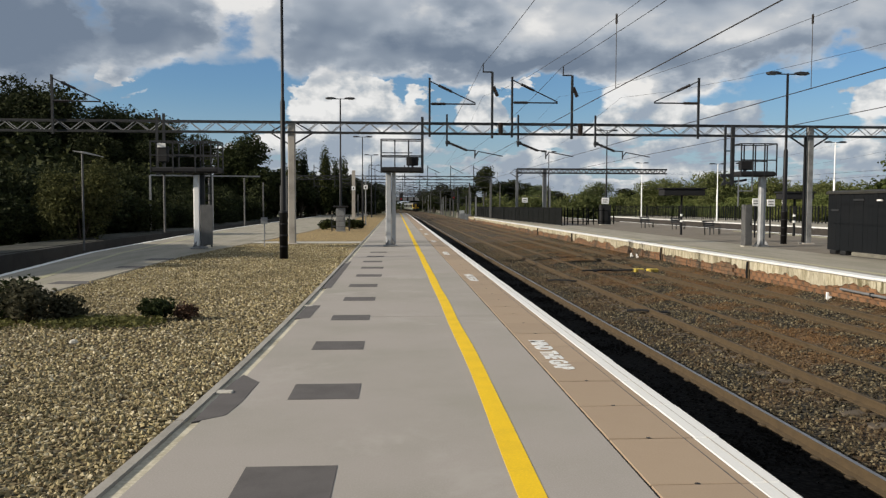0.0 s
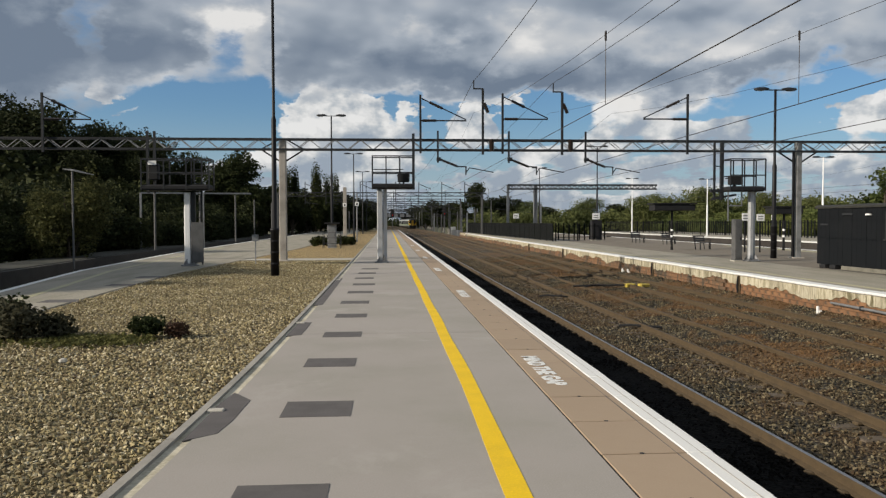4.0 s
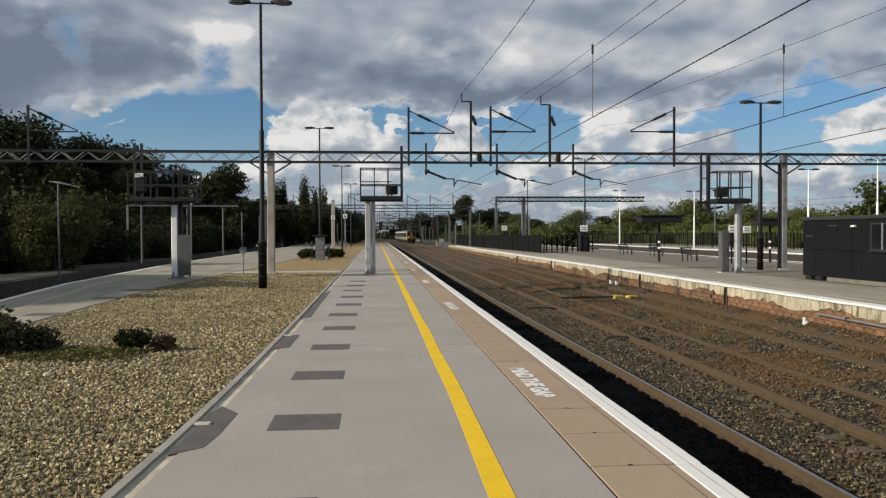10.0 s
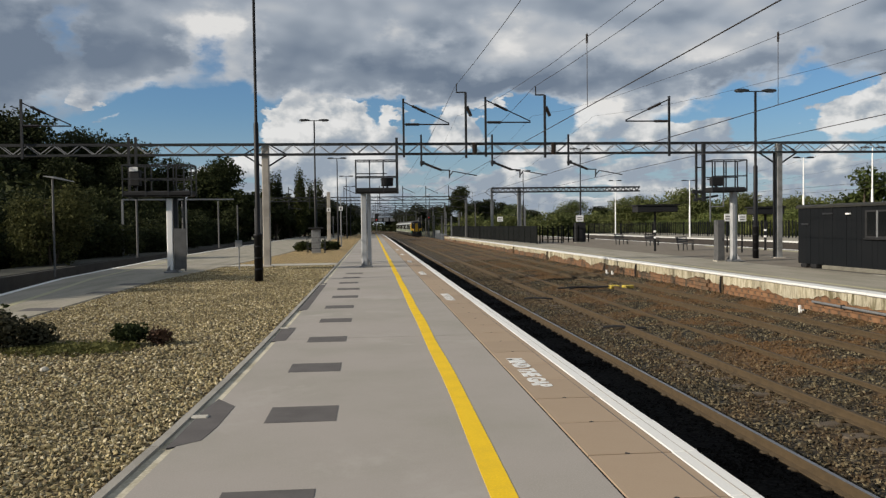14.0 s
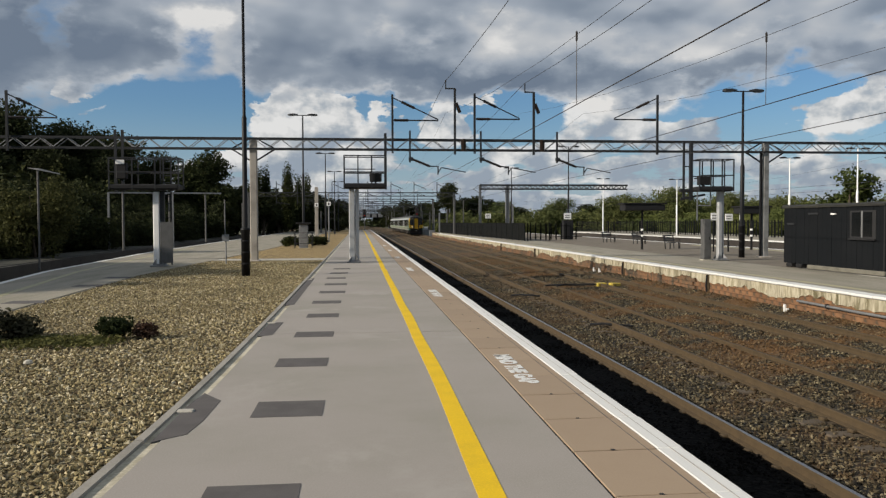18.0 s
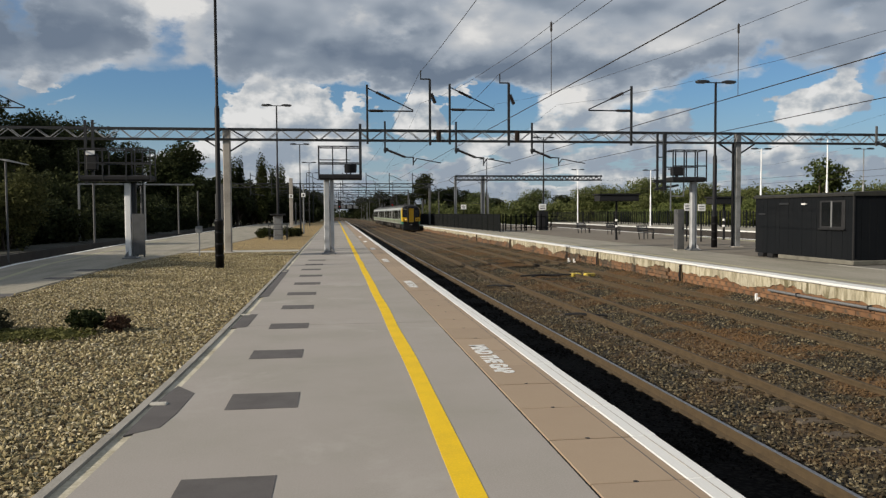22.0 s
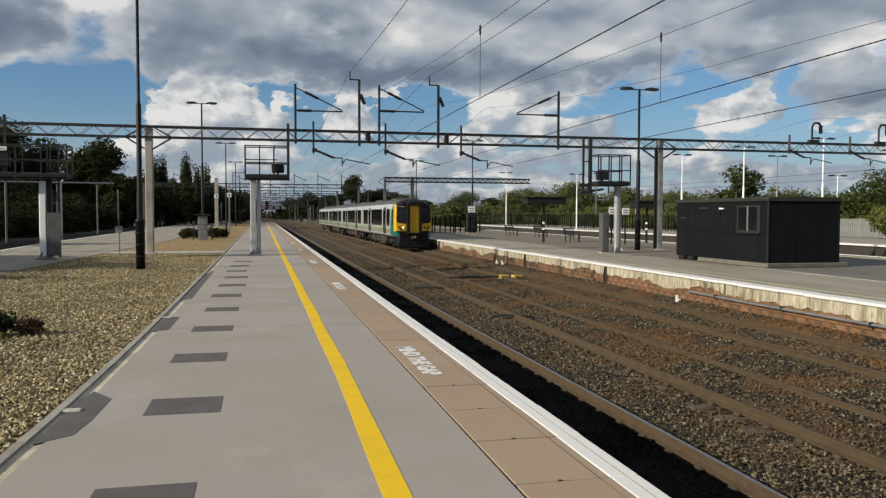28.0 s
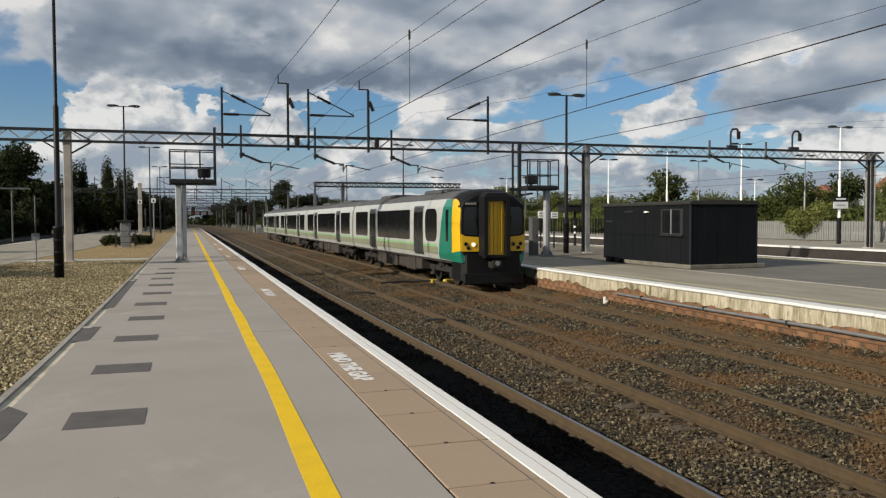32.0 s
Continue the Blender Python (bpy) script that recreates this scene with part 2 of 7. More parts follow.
def surface(name, col, rough=0.7, var=0.25, scale=3.0, fine=40.0, bump=0.15, metal=0.0, tint=None, island=0.0, obj=0.0, dist=0.01, spec=0.5, wear=None, coat=0.0, stretch=None):
    """A weathered surface: base colour with stains (scale) and grain (fine), uneven roughness and relief."""
    if name in MATS:
        return MATS[name]
    m = bpy.data.materials.new(name)
    m.use_nodes = True
    g = Graph(m.node_tree)
    out, bsdf = g.t.nodes.new("ShaderNodeOutputMaterial"), g.t.nodes.new("ShaderNodeBsdfPrincipled")
    pos = g.t.nodes.new("ShaderNodeTexCoord").outputs["Object"]
    if stretch:
        pos = g.vmath("MULTIPLY", pos, stretch)
    big, small = g.noise(pos, scale, 5.0, 0.6), g.noise(pos, fine, 3.0, 0.6)
    tint = tint or tuple(c * 0.55 for c in col)
    light = tuple(min(1.0, c * 1.25) for c in col)
    c = g.mix(g.math("MULTIPLY", g.smooth(big, 0.38, 0.72), min(1.0, var * 2.2)), col, tint)
    c = g.mix(g.math("MULTIPLY", g.smooth(small, 0.45, 0.8), min(1.0, var * 1.6)), c, light)
    c = g.mix(g.math("MULTIPLY", g.smooth(small, 0.55, 0.25), min(1.0, var * 0.9)), c, tint)
    if island:
        r = g.t.nodes.new("ShaderNodeNewGeometry").outputs["Random Per Island"]
        c = g.mix(1.0, c, g.ramp(r, [(0.0, 1.0 - island), (1.0, 1.0 + island)]), "MULTIPLY")
    if obj:
        r = g.t.nodes.new("ShaderNodeObjectInfo").outputs["Random"]
        c = g.mix(1.0, c, g.ramp(r, [(0.0, 1.0 - obj), (1.0, 1.0 + obj)]), "MULTIPLY")
    if wear:
        wv = g.noise(pos, wear[1], 8.0, 0.7, 0.4)
        c = g.mix(g.smooth(wv, wear[2], wear[2] + 0.08), c, wear[0])
    g.put(bsdf, "Base Color", c)
    g.put(bsdf, "Roughness", g.math("ADD", rough - 0.08, g.math("MULTIPLY", big, 0.16), clamp=True))
    bsdf.inputs["Metallic"].default_value = metal
    bsdf.inputs["Specular IOR Level"].default_value = spec
    bsdf.inputs["Coat Weight"].default_value = coat
    if bump:
        b = g.n("ShaderNodeBump", Height=g.math("ADD", g.math("MULTIPLY", big, 0.6), small))
        b.inputs["Strength"].default_value, b.inputs["Distance"].default_value = bump, dist
        g.put(bsdf, "Normal", b)
    g.t.links.new(bsdf.outputs[0], out.inputs[0])
    MATS[name] = m
    return m


def rusty(g, pos, r):
    """Rust stains over the ballast, heavier on the side of the braking track."""
    x = g.n("ShaderNodeSeparateXYZ", Vector=pos).outputs[0]
    stain = g.smooth(g.noise(pos, r[1], 6.0, 0.65, 0.5), r[2], r[2] + 0.15)
    return g.math("MULTIPLY", g.math("MULTIPLY", stain, r[3]), g.math("ADD", 0.30, g.math("MULTIPLY", g.smooth(x, r[4], r[5]), 0.70)))


def stones(name, stops, rough=0.85, rust=None, spec=0.35):
    """Loose stones, each of its own colour."""
    m = bpy.data.materials.new(name)
    m.use_nodes = True
    g = Graph(m.node_tree)
    out, bsdf = g.t.nodes.new("ShaderNodeOutputMaterial"), g.t.nodes.new("ShaderNodeBsdfPrincipled")
    pos = g.t.nodes.new("ShaderNodeTexCoord").outputs["Object"]
    r = g.t.nodes.new("ShaderNodeNewGeometry").outputs["Random Per Island"]
    c = g.ramp(r, stops, "LINEAR")
    c = g.mix(g.math("MULTIPLY", g.smooth(g.noise(pos, 0.45, 4.0), 0.4, 0.7), 0.45), c, tuple(a * 0.62 for a in stops[1][1]))
    c = g.mix(g.math("MULTIPLY", g.noise(pos, 60.0, 2.0), 0.4), c, tuple(a * 0.6 for a in stops[0][1]))
    if rust:
        c = g.mix(rusty(g, pos, rust), c, rust[0])
    g.put(bsdf, "Base Color", c)
    bsdf.inputs["Roughness"].default_value = rough
    bsdf.inputs["Specular IOR Level"].default_value = spec
    g.t.links.new(bsdf.outputs[0], out.inputs[0])
    MATS[name] = m
    return m


def bed(name, stops, cell, rough=0.9, wear=None, bump=0.8, spec=0.35):
    """The ground between and beyond loose stones: stones in the same colours as fine relief."""
    m = bpy.data.materials.new(name)
    m.use_nodes = True
    g = Graph(m.node_tree)
    out, bsdf = g.t.nodes.new("ShaderNodeOutputMaterial"), g.t.nodes.new("ShaderNodeBsdfPrincipled")
    pos = g.t.nodes.new("ShaderNodeTexCoord").outputs["Object"]
    v = g.t.nodes.new("ShaderNodeTexVoronoi")
    g.put(v, "Vector", pos)
    v.inputs["Scale"].default_value = 1.0 / cell
    c = g.ramp(g.n("ShaderNodeSeparateXYZ", Vector=v.outputs["Color"]).outputs[0], stops)
    c = g.mix(g.smooth(v.outputs["Distance"], 0.35, 0.75), c, tuple(a * 0.35 for a in stops[0][1]))
    c = g.mix(g.math("MULTIPLY", g.smooth(g.noise(pos, 0.45, 4.0), 0.4, 0.7), 0.45), c, tuple(a * 0.62 for a in stops[1][1]))
    if wear:
        c = g.mix(rusty(g, pos, wear), c, wear[0])
    g.put(bsdf, "Base Color", c)
    bsdf.inputs["Roughness"].default_value = rough
    bsdf.inputs["Specular IOR Level"].default_value = spec
    b = g.n("ShaderNodeBump", Height=g.math("SUBTRACT", 1.0, v.outputs["Distance"]))
    b.inputs["Strength"].default_value, b.inputs["Distance"].default_value = bump, cell * 0.5
    g.put(bsdf, "Normal", b)
    g.t.links.new(bsdf.outputs[0], out.inputs[0])
    MATS[name] = m
    return m


def leafage(name, dark, light, trans=0.25):
    """Leaves: colour by leaf and by clump, a little light passing through."""
    m = bpy.data.materials.new(name)
    m.use_nodes = True
    g = Graph(m.node_tree)
    out, bsdf = g.t.nodes.new("ShaderNodeOutputMaterial"), g.t.nodes.new("ShaderNodeBsdfPrincipled")
    pos = g.t.nodes.new("ShaderNodeTexCoord").outputs["Object"]
    r = g.t.nodes.new("ShaderNodeNewGeometry").outputs["Random Per Island"]
    o = g.t.nodes.new("ShaderNodeObjectInfo").outputs["Random"]
    c = g.mix(r, dark, light)
    c = g.mix(g.math("MULTIPLY", g.smooth(g.noise(pos, 0.6, 3.0), 0.4, 0.65), 0.6), c, tuple(a * 0.6 for a in dark))
    c = g.mix(1.0, c, g.ramp(o, [(0.0, (0.75, 0.8, 0.8)), (1.0, (1.25, 1.15, 1.0))]), "MULTIPLY")
    g.put(bsdf, "Base Color", c)
    bsdf.inputs["Roughness"].default_value = 0.8
    bsdf.inputs["Specular IOR Level"].default_value = 0.1
    tr = g.n("ShaderNodeBsdfTranslucent", Color=c)
    mx = g.t.nodes.new("ShaderNodeMixShader")
    mx.inputs[0].default_value = trans
    g.t.links.new(bsdf.outputs[0], mx.inputs[1])
    g.t.links.new(tr.outputs[0], mx.inputs[2])
    g.t.links.new(mx.outputs[0], out.inputs[0])
    MATS[name] = m
    return m


def glow(name, col, strength):
    m = bpy.data.materials.new(name)
    m.use_nodes = True
    g = Graph(m.node_tree)
    out, e = g.t.nodes.new("ShaderNodeOutputMaterial"), g.t.nodes.new("ShaderNodeEmission")
    e.inputs[0].default_value, e.inputs[1].default_value = (*col, 1), strength
    g.t.links.new(e.outputs[0], out.inputs[0])
    MATS[name] = m
    return m


ASPHALT = surface("platform_asphalt", (0.298, 0.271, 0.246), 0.85, 0.36, 0.38, 75.0, 0.4, dist=0.004, tint=(0.232, 0.222, 0.185), wear=((0.325, 0.300, 0.272), 0.22, 0.54))
ASPHALT_FAR = surface("far_platform_asphalt", (0.275, 0.250, 0.200), 0.85, 0.42, 1.4, 40.0, 0.2, dist=0.004, tint=(0.175, 0.165, 0.12), stretch=(1.0, 0.16, 1.0))
TARMAC_DARK = surface("dark_tarmac", (0.135, 0.126, 0.108), 0.85, 0.25, 0.6, 60.0, 0.2, dist=0.004)
PATCH = surface("patched_tarmac", (0.090, 0.082, 0.080), 0.9, 0.22, 3.0, 120.0, 0.3, dist=0.004)
YELLOW = surface("yellow_line_paint", (0.72, 0.47, 0.006), 0.75, 0.3, 2.0, 60.0, 0.15, tint=(0.58, 0.385, 0.02), spec=0.3, dist=0.003)
YELLOW_OLD = surface("faded_yellow_paint", (0.34, 0.315, 0.19), 0.75, 0.4, 1.0, 30.0, 0.1, tint=(0.3, 0.29, 0.2), dist=0.003)
WHITE = surface("white_line_paint", (0.66, 0.66, 0.64), 0.6, 0.14, 2.0, 50.0, 0.1, tint=(0.62, 0.61, 0.58), dist=0.003)
BROWN = surface("brown_coping_slab", (0.300, 0.226, 0.155), 0.85, 0.2, 1.2, 70.0, 0.2, tint=(0.26, 0.19, 0.13), obj=0.07, dist=0.003)
CONCRETE = surface("pale_concrete", (0.42, 0.40, 0.35), 0.85, 0.3, 2.0, 40.0, 0.3, tint=(0.28, 0.26, 0.21), dist=0.006)
CONC_POST = surface("weathered_concrete_post", (0.36, 0.33, 0.29), 0.85, 0.3, 1.5, 30.0, 0.3, dist=0.006)
CHANNEL = surface("stained_channel_concrete", (0.50, 0.46, 0.36), 0.85, 0.45, 1.6, 30.0, 0.3, tint=(0.25, 0.22, 0.15), dist=0.006)
KERB = surface("grey_kerb_edging", (0.30, 0.28, 0.245), 0.85, 0.3, 2.0, 50.0, 0.3)
STONE_STOPS = [(0.0, (0.09, 0.062, 0.032)), (0.35, (0.265, 0.216, 0.112)), (0.75, (0.455, 0.378, 0.194)), (1.0, (0.74, 0.655, 0.46))]
GRAVEL = stones("loose_gravel", STONE_STOPS)
GRAVEL_BED = bed("gravel_bed", [(p, tuple(c * 0.7 for c in q)) for p, q in STONE_STOPS], 0.05)
GRAVEL_TAN = bed("tan_gravel_bed", [(0.0, (0.25, 0.17, 0.07)), (0.5, (0.42, 0.30, 0.13)), (1.0, (0.55, 0.42, 0.21))], 0.06)
BAL_STOPS = [(0.0, (0.006, 0.0045, 0.0025)), (0.35, (0.040, 0.031, 0.016)), (0.75, (0.128, 0.101, 0.055)), (1.0, (0.28, 0.24, 0.15))]
RUST = ((0.122, 0.064, 0.023), 0.50, 0.43, 0.80, 6.5, 9.3)
BALLAST = stones("track_ballast", BAL_STOPS, 0.85, RUST)
# near-black ballast: the platform's shade is put into the colour
BALLAST_SHADED = stones("shade_painted_ballast", [(0.0, (0.004, 0.004, 0.004)), (0.6, (0.009, 0.008, 0.0072)), (1.0, (0.018, 0.016, 0.013))], 0.95, spec=0.08)
SHADED_BED = bed("shade_painted_bed", [(0.0, (0.004, 0.004, 0.004)), (0.6, (0.008, 0.0073, 0.0065)), (1.0, (0.014, 0.0125, 0.010))], 0.06, 0.95, bump=0.3, spec=0.06)
BALLAST_BED = bed("ballast_bed", [(p, tuple(c * 0.85 for c in q)) for p, q in BAL_STOPS], 0.06, wear=RUST)
RAIL = surface("rusty_rail_side", (0.066, 0.044, 0.020), 0.85, 0.3, 6.0, 60.0, 0.3)
RAIL_DULL = surface("dull_rail_head", (0.056, 0.038, 0.018), 0.75, 0.2, 4.0, 60.0, 0.1, metal=0.2)
RAIL_TOP = surface("polished_rail_head", (0.30, 0.29, 0.29), 0.32, 0.1, 4.0, 60.0, 0.05, metal=0.9)
SLEEPER = surface("weathered_sleeper", (0.085, 0.065, 0.045), 0.9, 0.3, 4.0, 50.0, 0.4, obj=0.15)
BRICK = surface("stained_brick", (0.165, 0.084, 0.040), 0.9, 0.7, 0.9, 7.0, 0.8, obj=0.25, tint=(0.095, 0.062, 0.036), wear=((0.055, 0.042, 0.028), 1.2, 0.49))
LIME = surface("flaking_whitewash", (0.42, 0.385, 0.29), 0.9, 0.8, 1.5, 6.0, 0.6, obj=0.14, tint=(0.135, 0.115, 0.058), wear=((0.105, 0.090, 0.045), 0.8, 0.56), stretch=(3.0, 3.0, 0.6))
STEEL_GREY = surface("grey_painted_steel", (0.40, 0.41, 0.42), 0.5, 0.2, 3.0, 40.0, 0.1, metal=0.2)
STEEL_MID = surface("weathered_grey_steel", (0.26, 0.262, 0.255), 0.55, 0.35, 2.0, 30.0, 0.1, metal=0.2, tint=(0.11, 0.108, 0.10))
STEEL_DARK = surface("dark_galvanised_steel", (0.023, 0.025, 0.028), 0.6, 0.25, 4.0, 50.0, 0.1, spec=0.3)
WEB = surface("pale_lattice_bar", (0.27, 0.275, 0.28), 0.6, 0.3, 4.0, 40.0, 0.1, metal=0.2)
LATTICE = surface("dull_lattice_steel", (0.10, 0.10, 0.10), 0.6, 0.25, 4.0, 40.0, 0.1, metal=0.2)
GALV = surface("galvanised_steel", (0.24, 0.245, 0.25), 0.5, 0.25, 4.0, 40.0, 0.1, metal=0.5)
BLACK = surface("black_gloss_paint", (0.007, 0.007, 0.008), 0.5, 0.15, 3.0, 40.0, 0.05, spec=0.22)
BLACK_MATT = surface("black_matt_paint", (0.014, 0.014, 0.015), 0.7, 0.25, 2.0, 30.0, 0.1, tint=(0.018, 0.019, 0.021), spec=0.25)
WOODCLAD = surface("dark_painted_boards", (0.0042, 0.0055, 0.0072), 0.8, 0.3, 0.8, 20.0, 0.15, tint=(0.0075, 0.0085, 0.010), spec=0.15)
WHITE_PAINT = surface("white_paint", (0.78, 0.78, 0.77), 0.5, 0.12, 2.0, 30.0, 0.05, tint=(0.6, 0.59, 0.55))
WIRE = surface("copper_contact_wire", (0.035, 0.03, 0.028), 0.6, 0.1, 1.0, 10.0, 0.0, metal=0.4)
PORCELAIN = surface("brown_insulator", (0.022, 0.015, 0.012), 0.35, 0.1, 6.0, 40.0, 0.05)
LEAF_DARK = leafage("dark_leaves", (0.014, 0.020, 0.009), (0.042, 0.051, 0.020), 0.10)
LEAF_MID = leafage("green_leaves", (0.032, 0.050, 0.016), (0.092, 0.112, 0.038))
LEAF_OLIVE = leafage("olive_leaves", (0.018, 0.026, 0.010), (0.050, 0.060, 0.022), 0.15)
LEAF_BANK = leafage("bank_leaves", (0.055, 0.074, 0.030), (0.150, 0.170, 0.070))
LEAF_LIGHT = leafage("sunlit_shrub_leaves", (0.080, 0.105, 0.032), (0.19, 0.215, 0.078))
LEAF_TAN = leafage("olive_brown_leaves", (0.045, 0.050, 0.020), (0.125, 0.125, 0.048))
LEAF_DRY = leafage("dry_shrub_leaves", (0.035, 0.036, 0.022), (0.10, 0.095, 0.065))
GRASS = leafage("grass_blades", (0.06, 0.068, 0.025), (0.15, 0.155, 0.065))
BARK = surface("tree_bark", (0.075, 0.058, 0.042), 0.9, 0.4, 3.0, 25.0, 0.6)
SOIL = surface("rough_ground", (0.10, 0.095, 0.055), 0.95, 0.5, 0.15, 3.0, 0.6, tint=(0.05, 0.065, 0.025), dist=0.1)
FENCE_DARK = surface("dark_green_fence_paint", (0.0055, 0.0065, 0.0065), 0.85, 0.2, 3.0, 30.0, 0.1, spec=0.12)
TARMAC_BROWN = surface("brown_tarmac", (0.155, 0.130, 0.100), 0.9, 0.35, 1.2, 40.0, 0.2, tint=(0.11, 0.095, 0.065), stretch=(1.0, 0.3, 1.0), dist=0.004)
PALE_FENCE = surface("weathered_zinc_fence", (0.20, 0.205, 0.195), 0.65, 0.3, 2.0, 30.0, 0.1, metal=0.1)
GLASS_DARK = surface("tinted_window_glass", (0.008, 0.009, 0.010), 0.12, 0.05, 2.0, 10.0, 0.0, spec=0.6)

# ---- mesh helpers ----


class Mesh:
    """Collects simple solids into one mesh."""

    def __init__(self):
        self.v, self.f = [], []

    def add(self, verts, faces):
        o = len(self.v)
        self.v += [tuple(p) for p in verts]
        self.f += [tuple(i + o for i in f) for f in faces]
        return self

    def box(self, x0, y0, z0, x1, y1, z1):
        v = [(x, y, z) for z in (z0, z1) for y in (y0, y1) for x in (x0, x1)]
        return self.add(v, [(0, 2, 3, 1), (4, 5, 7, 6), (0, 1, 5, 4), (2, 6, 7, 3), (0, 4, 6, 2), (1, 3, 7, 5)])

    def cbox(self, x0, y0, z0, x1, y1, z1, b=0.01):
        """A box with worn, chamfered edges."""
        rings = []
        for z, k in ((z0, b), (z0 + b, 0), (z1 - b, 0), (z1, b)):
            a0, a1, c0, c1 = x0 + k, x1 - k, y0 + k, y1 - k
            rings.append([(a0 + b, c0, z), (a1 - b, c0, z), (a1, c0 + b, z), (a1, c1 - b, z), (a1 - b, c1, z), (a0 + b, c1, z), (a0, c1 - b, z), (a0, c0 + b, z)])
        return self.loft(rings)

    def loft(self, rings, caps=True):
        n = len(rings[0])
        assert all(len(r) == n for r in rings)
        f = []
        for r in range(len(rings) - 1):
            for i in range(n):
                j = (i + 1) % n
                f.append((r * n + i, r * n + j, (r + 1) * n + j, (r + 1) * n + i))
        if caps:
            f.append(tuple(reversed(range(n))))
            f.append(tuple((len(rings) - 1) * n + i for i in range(n)))
        return self.add([p for r in rings for p in r], f)

    def tube(self, p, q, r=0.05, n=8, r2=None):
        p, q = Vector(p), Vector(q)
        w = (q - p).normalized()
        u = w.orthogonal().normalized()
        s = w.cross(u)
        r2 = r if r2 is None else r2
        rings = [[c + (u * math.cos(a) + s * math.sin(a)) * k for a in [2 * math.pi * i / n for i in range(n)]] for c, k in ((p, r), (q, r2))]
        return self.loft(rings)

    def bar(self, p, q, w=0.05, h=0.05):
        """A straight bar of rectangular section."""
        p, q = Vector(p), Vector(q)
        d = (q - p).normalized()
        up = Vector((0, 0, 1)) if abs(d.z) < 0.95 else Vector((0, 1, 0))
        s = d.cross(up).normalized()
        t = s.cross(d)
        rings = [[c + s * a * w / 2 + t * b * h / 2 for a, b in ((-1, -1), (1, -1), (1, 1), (-1, 1))] for c in (p, q)]
        return self.loft(rings)

    def path(self, pts, r=0.02, n=6):
        for a, b in zip(pts, pts[1:]):
            self.tube(a, b, r, n)
        return self

    def strip(self, line, profile):
        """Sweeps a profile of (across, up) points along (x, y, z) points lying roughly along y."""
        rings = []
        for i, p in enumerate(line):
            a, b = line[max(0, i - 1)], line[min(len(line) - 1, i + 1)]
            d = Vector((b[0] - a[0], b[1] - a[1], 0)).normalized()
            s = Vector((d.y, -d.x, 0))
            rings.append([(p[0] + s.x * u, p[1] + s.y * u, p[2] + w) for u, w in profile])
        return self.loft(rings)

    def lathe(self, pts, n=12, at=(0, 0, 0)):
        return self.loft([[(at[0] + r * math.cos(2 * math.pi * i / n), at[1] + r * math.sin(2 * math.pi * i / n), at[2] + z) for i in range(n)] for r, z in pts])


def mesh_data(name, m, mat, smooth=False):
    me = bpy.data.meshes.new(name)
    me.from_pydata(m.v, [], m.f)
    me.materials.append(mat)
    if smooth:
        me.polygons.foreach_set("use_smooth", [True] * len(me.polygons))
    me.update()
    return me


def part(name, m, mat, parent=None, label="", smooth=False, at=None):
    """Links a mesh as one object, under a thing or a part."""
    ob = new(name, m if isinstance(m, bpy.types.Mesh) else mesh_data(name, m, mat, smooth))
    if parent is not None:
        ob.parent = parent
    if at is not None:
        ob.matrix_basis = at
    if label:
        ob["label"] = label
    return ob


def thing(name, m, label, category, group="", kind=""):
    ob = new(name)
    ob.empty_display_size = 0.2
    ob.matrix_basis = m
    return tagged(ob, label, category, group, kind)


def setting(name, m, mat, label="", category="", kind="structure", smooth=False):
    return tagged(part(name, m, mat, None, smooth=smooth), label, category, "", kind)


def raw(name, verts, faces3, mat, smooth=False):
    """A large triangle mesh from arrays."""
    me = bpy.data.meshes.new(name)
    me.from_pydata(np.asarray(verts, dtype=float).tolist(), [], np.asarray(faces3).tolist())
    me.materials.append(mat)
    me.validate()
    me.update()
    return me


OCT_F = np.array([(0, 2, 4), (2, 1, 4), (1, 3, 4), (3, 0, 4), (2, 0, 5), (1, 2, 5), (3, 1, 5), (0, 3, 5)])


def scatter(name, pts, size, mat, seed, flat=0.7):
    """Loose angular stones lying at the given points, as one mesh."""
    rng = np.random.default_rng(seed)
    n = len(pts)
    base = np.array([(1, 0, 0), (-1, 0, 0), (0, 1, 0), (0, -1, 0), (0, 0, 1), (0, 0, -1)], float)
    v = base[None] * (1 + rng.uniform(-0.35, 0.35, (n, 6, 1))) + rng.normal(0, 0.22, (n, 6, 3))
    s = size * rng.uniform(0.55, 1.25, (n, 1, 1))
    v = v * s * np.array([1.0, 0.8, flat])
    q = rng.normal(size=(n, 4)) * np.array([1, 0.35, 0.35, 1])
    q /= np.linalg.norm(q, axis=1, keepdims=True)
    w, x, y, z = q.T
    R = np.stack([1 - 2 * (y * y + z * z), 2 * (x * y - w * z), 2 * (x * z + w * y), 2 * (x * y + w * z), 1 - 2 * (x * x + z * z), 2 * (y * z - w * x), 2 * (x * z - w * y), 2 * (y * z + w * x), 1 - 2 * (x * x + y * y)], 1).reshape(n, 3, 3)
    v = np.einsum("nij,nkj->nki", R, v) + pts[:, None, :]
    f = OCT_F[None] + (np.arange(n) * 6)[:, None, None]
    return raw(name, v.reshape(-1, 3), f.reshape(-1, 3), mat)


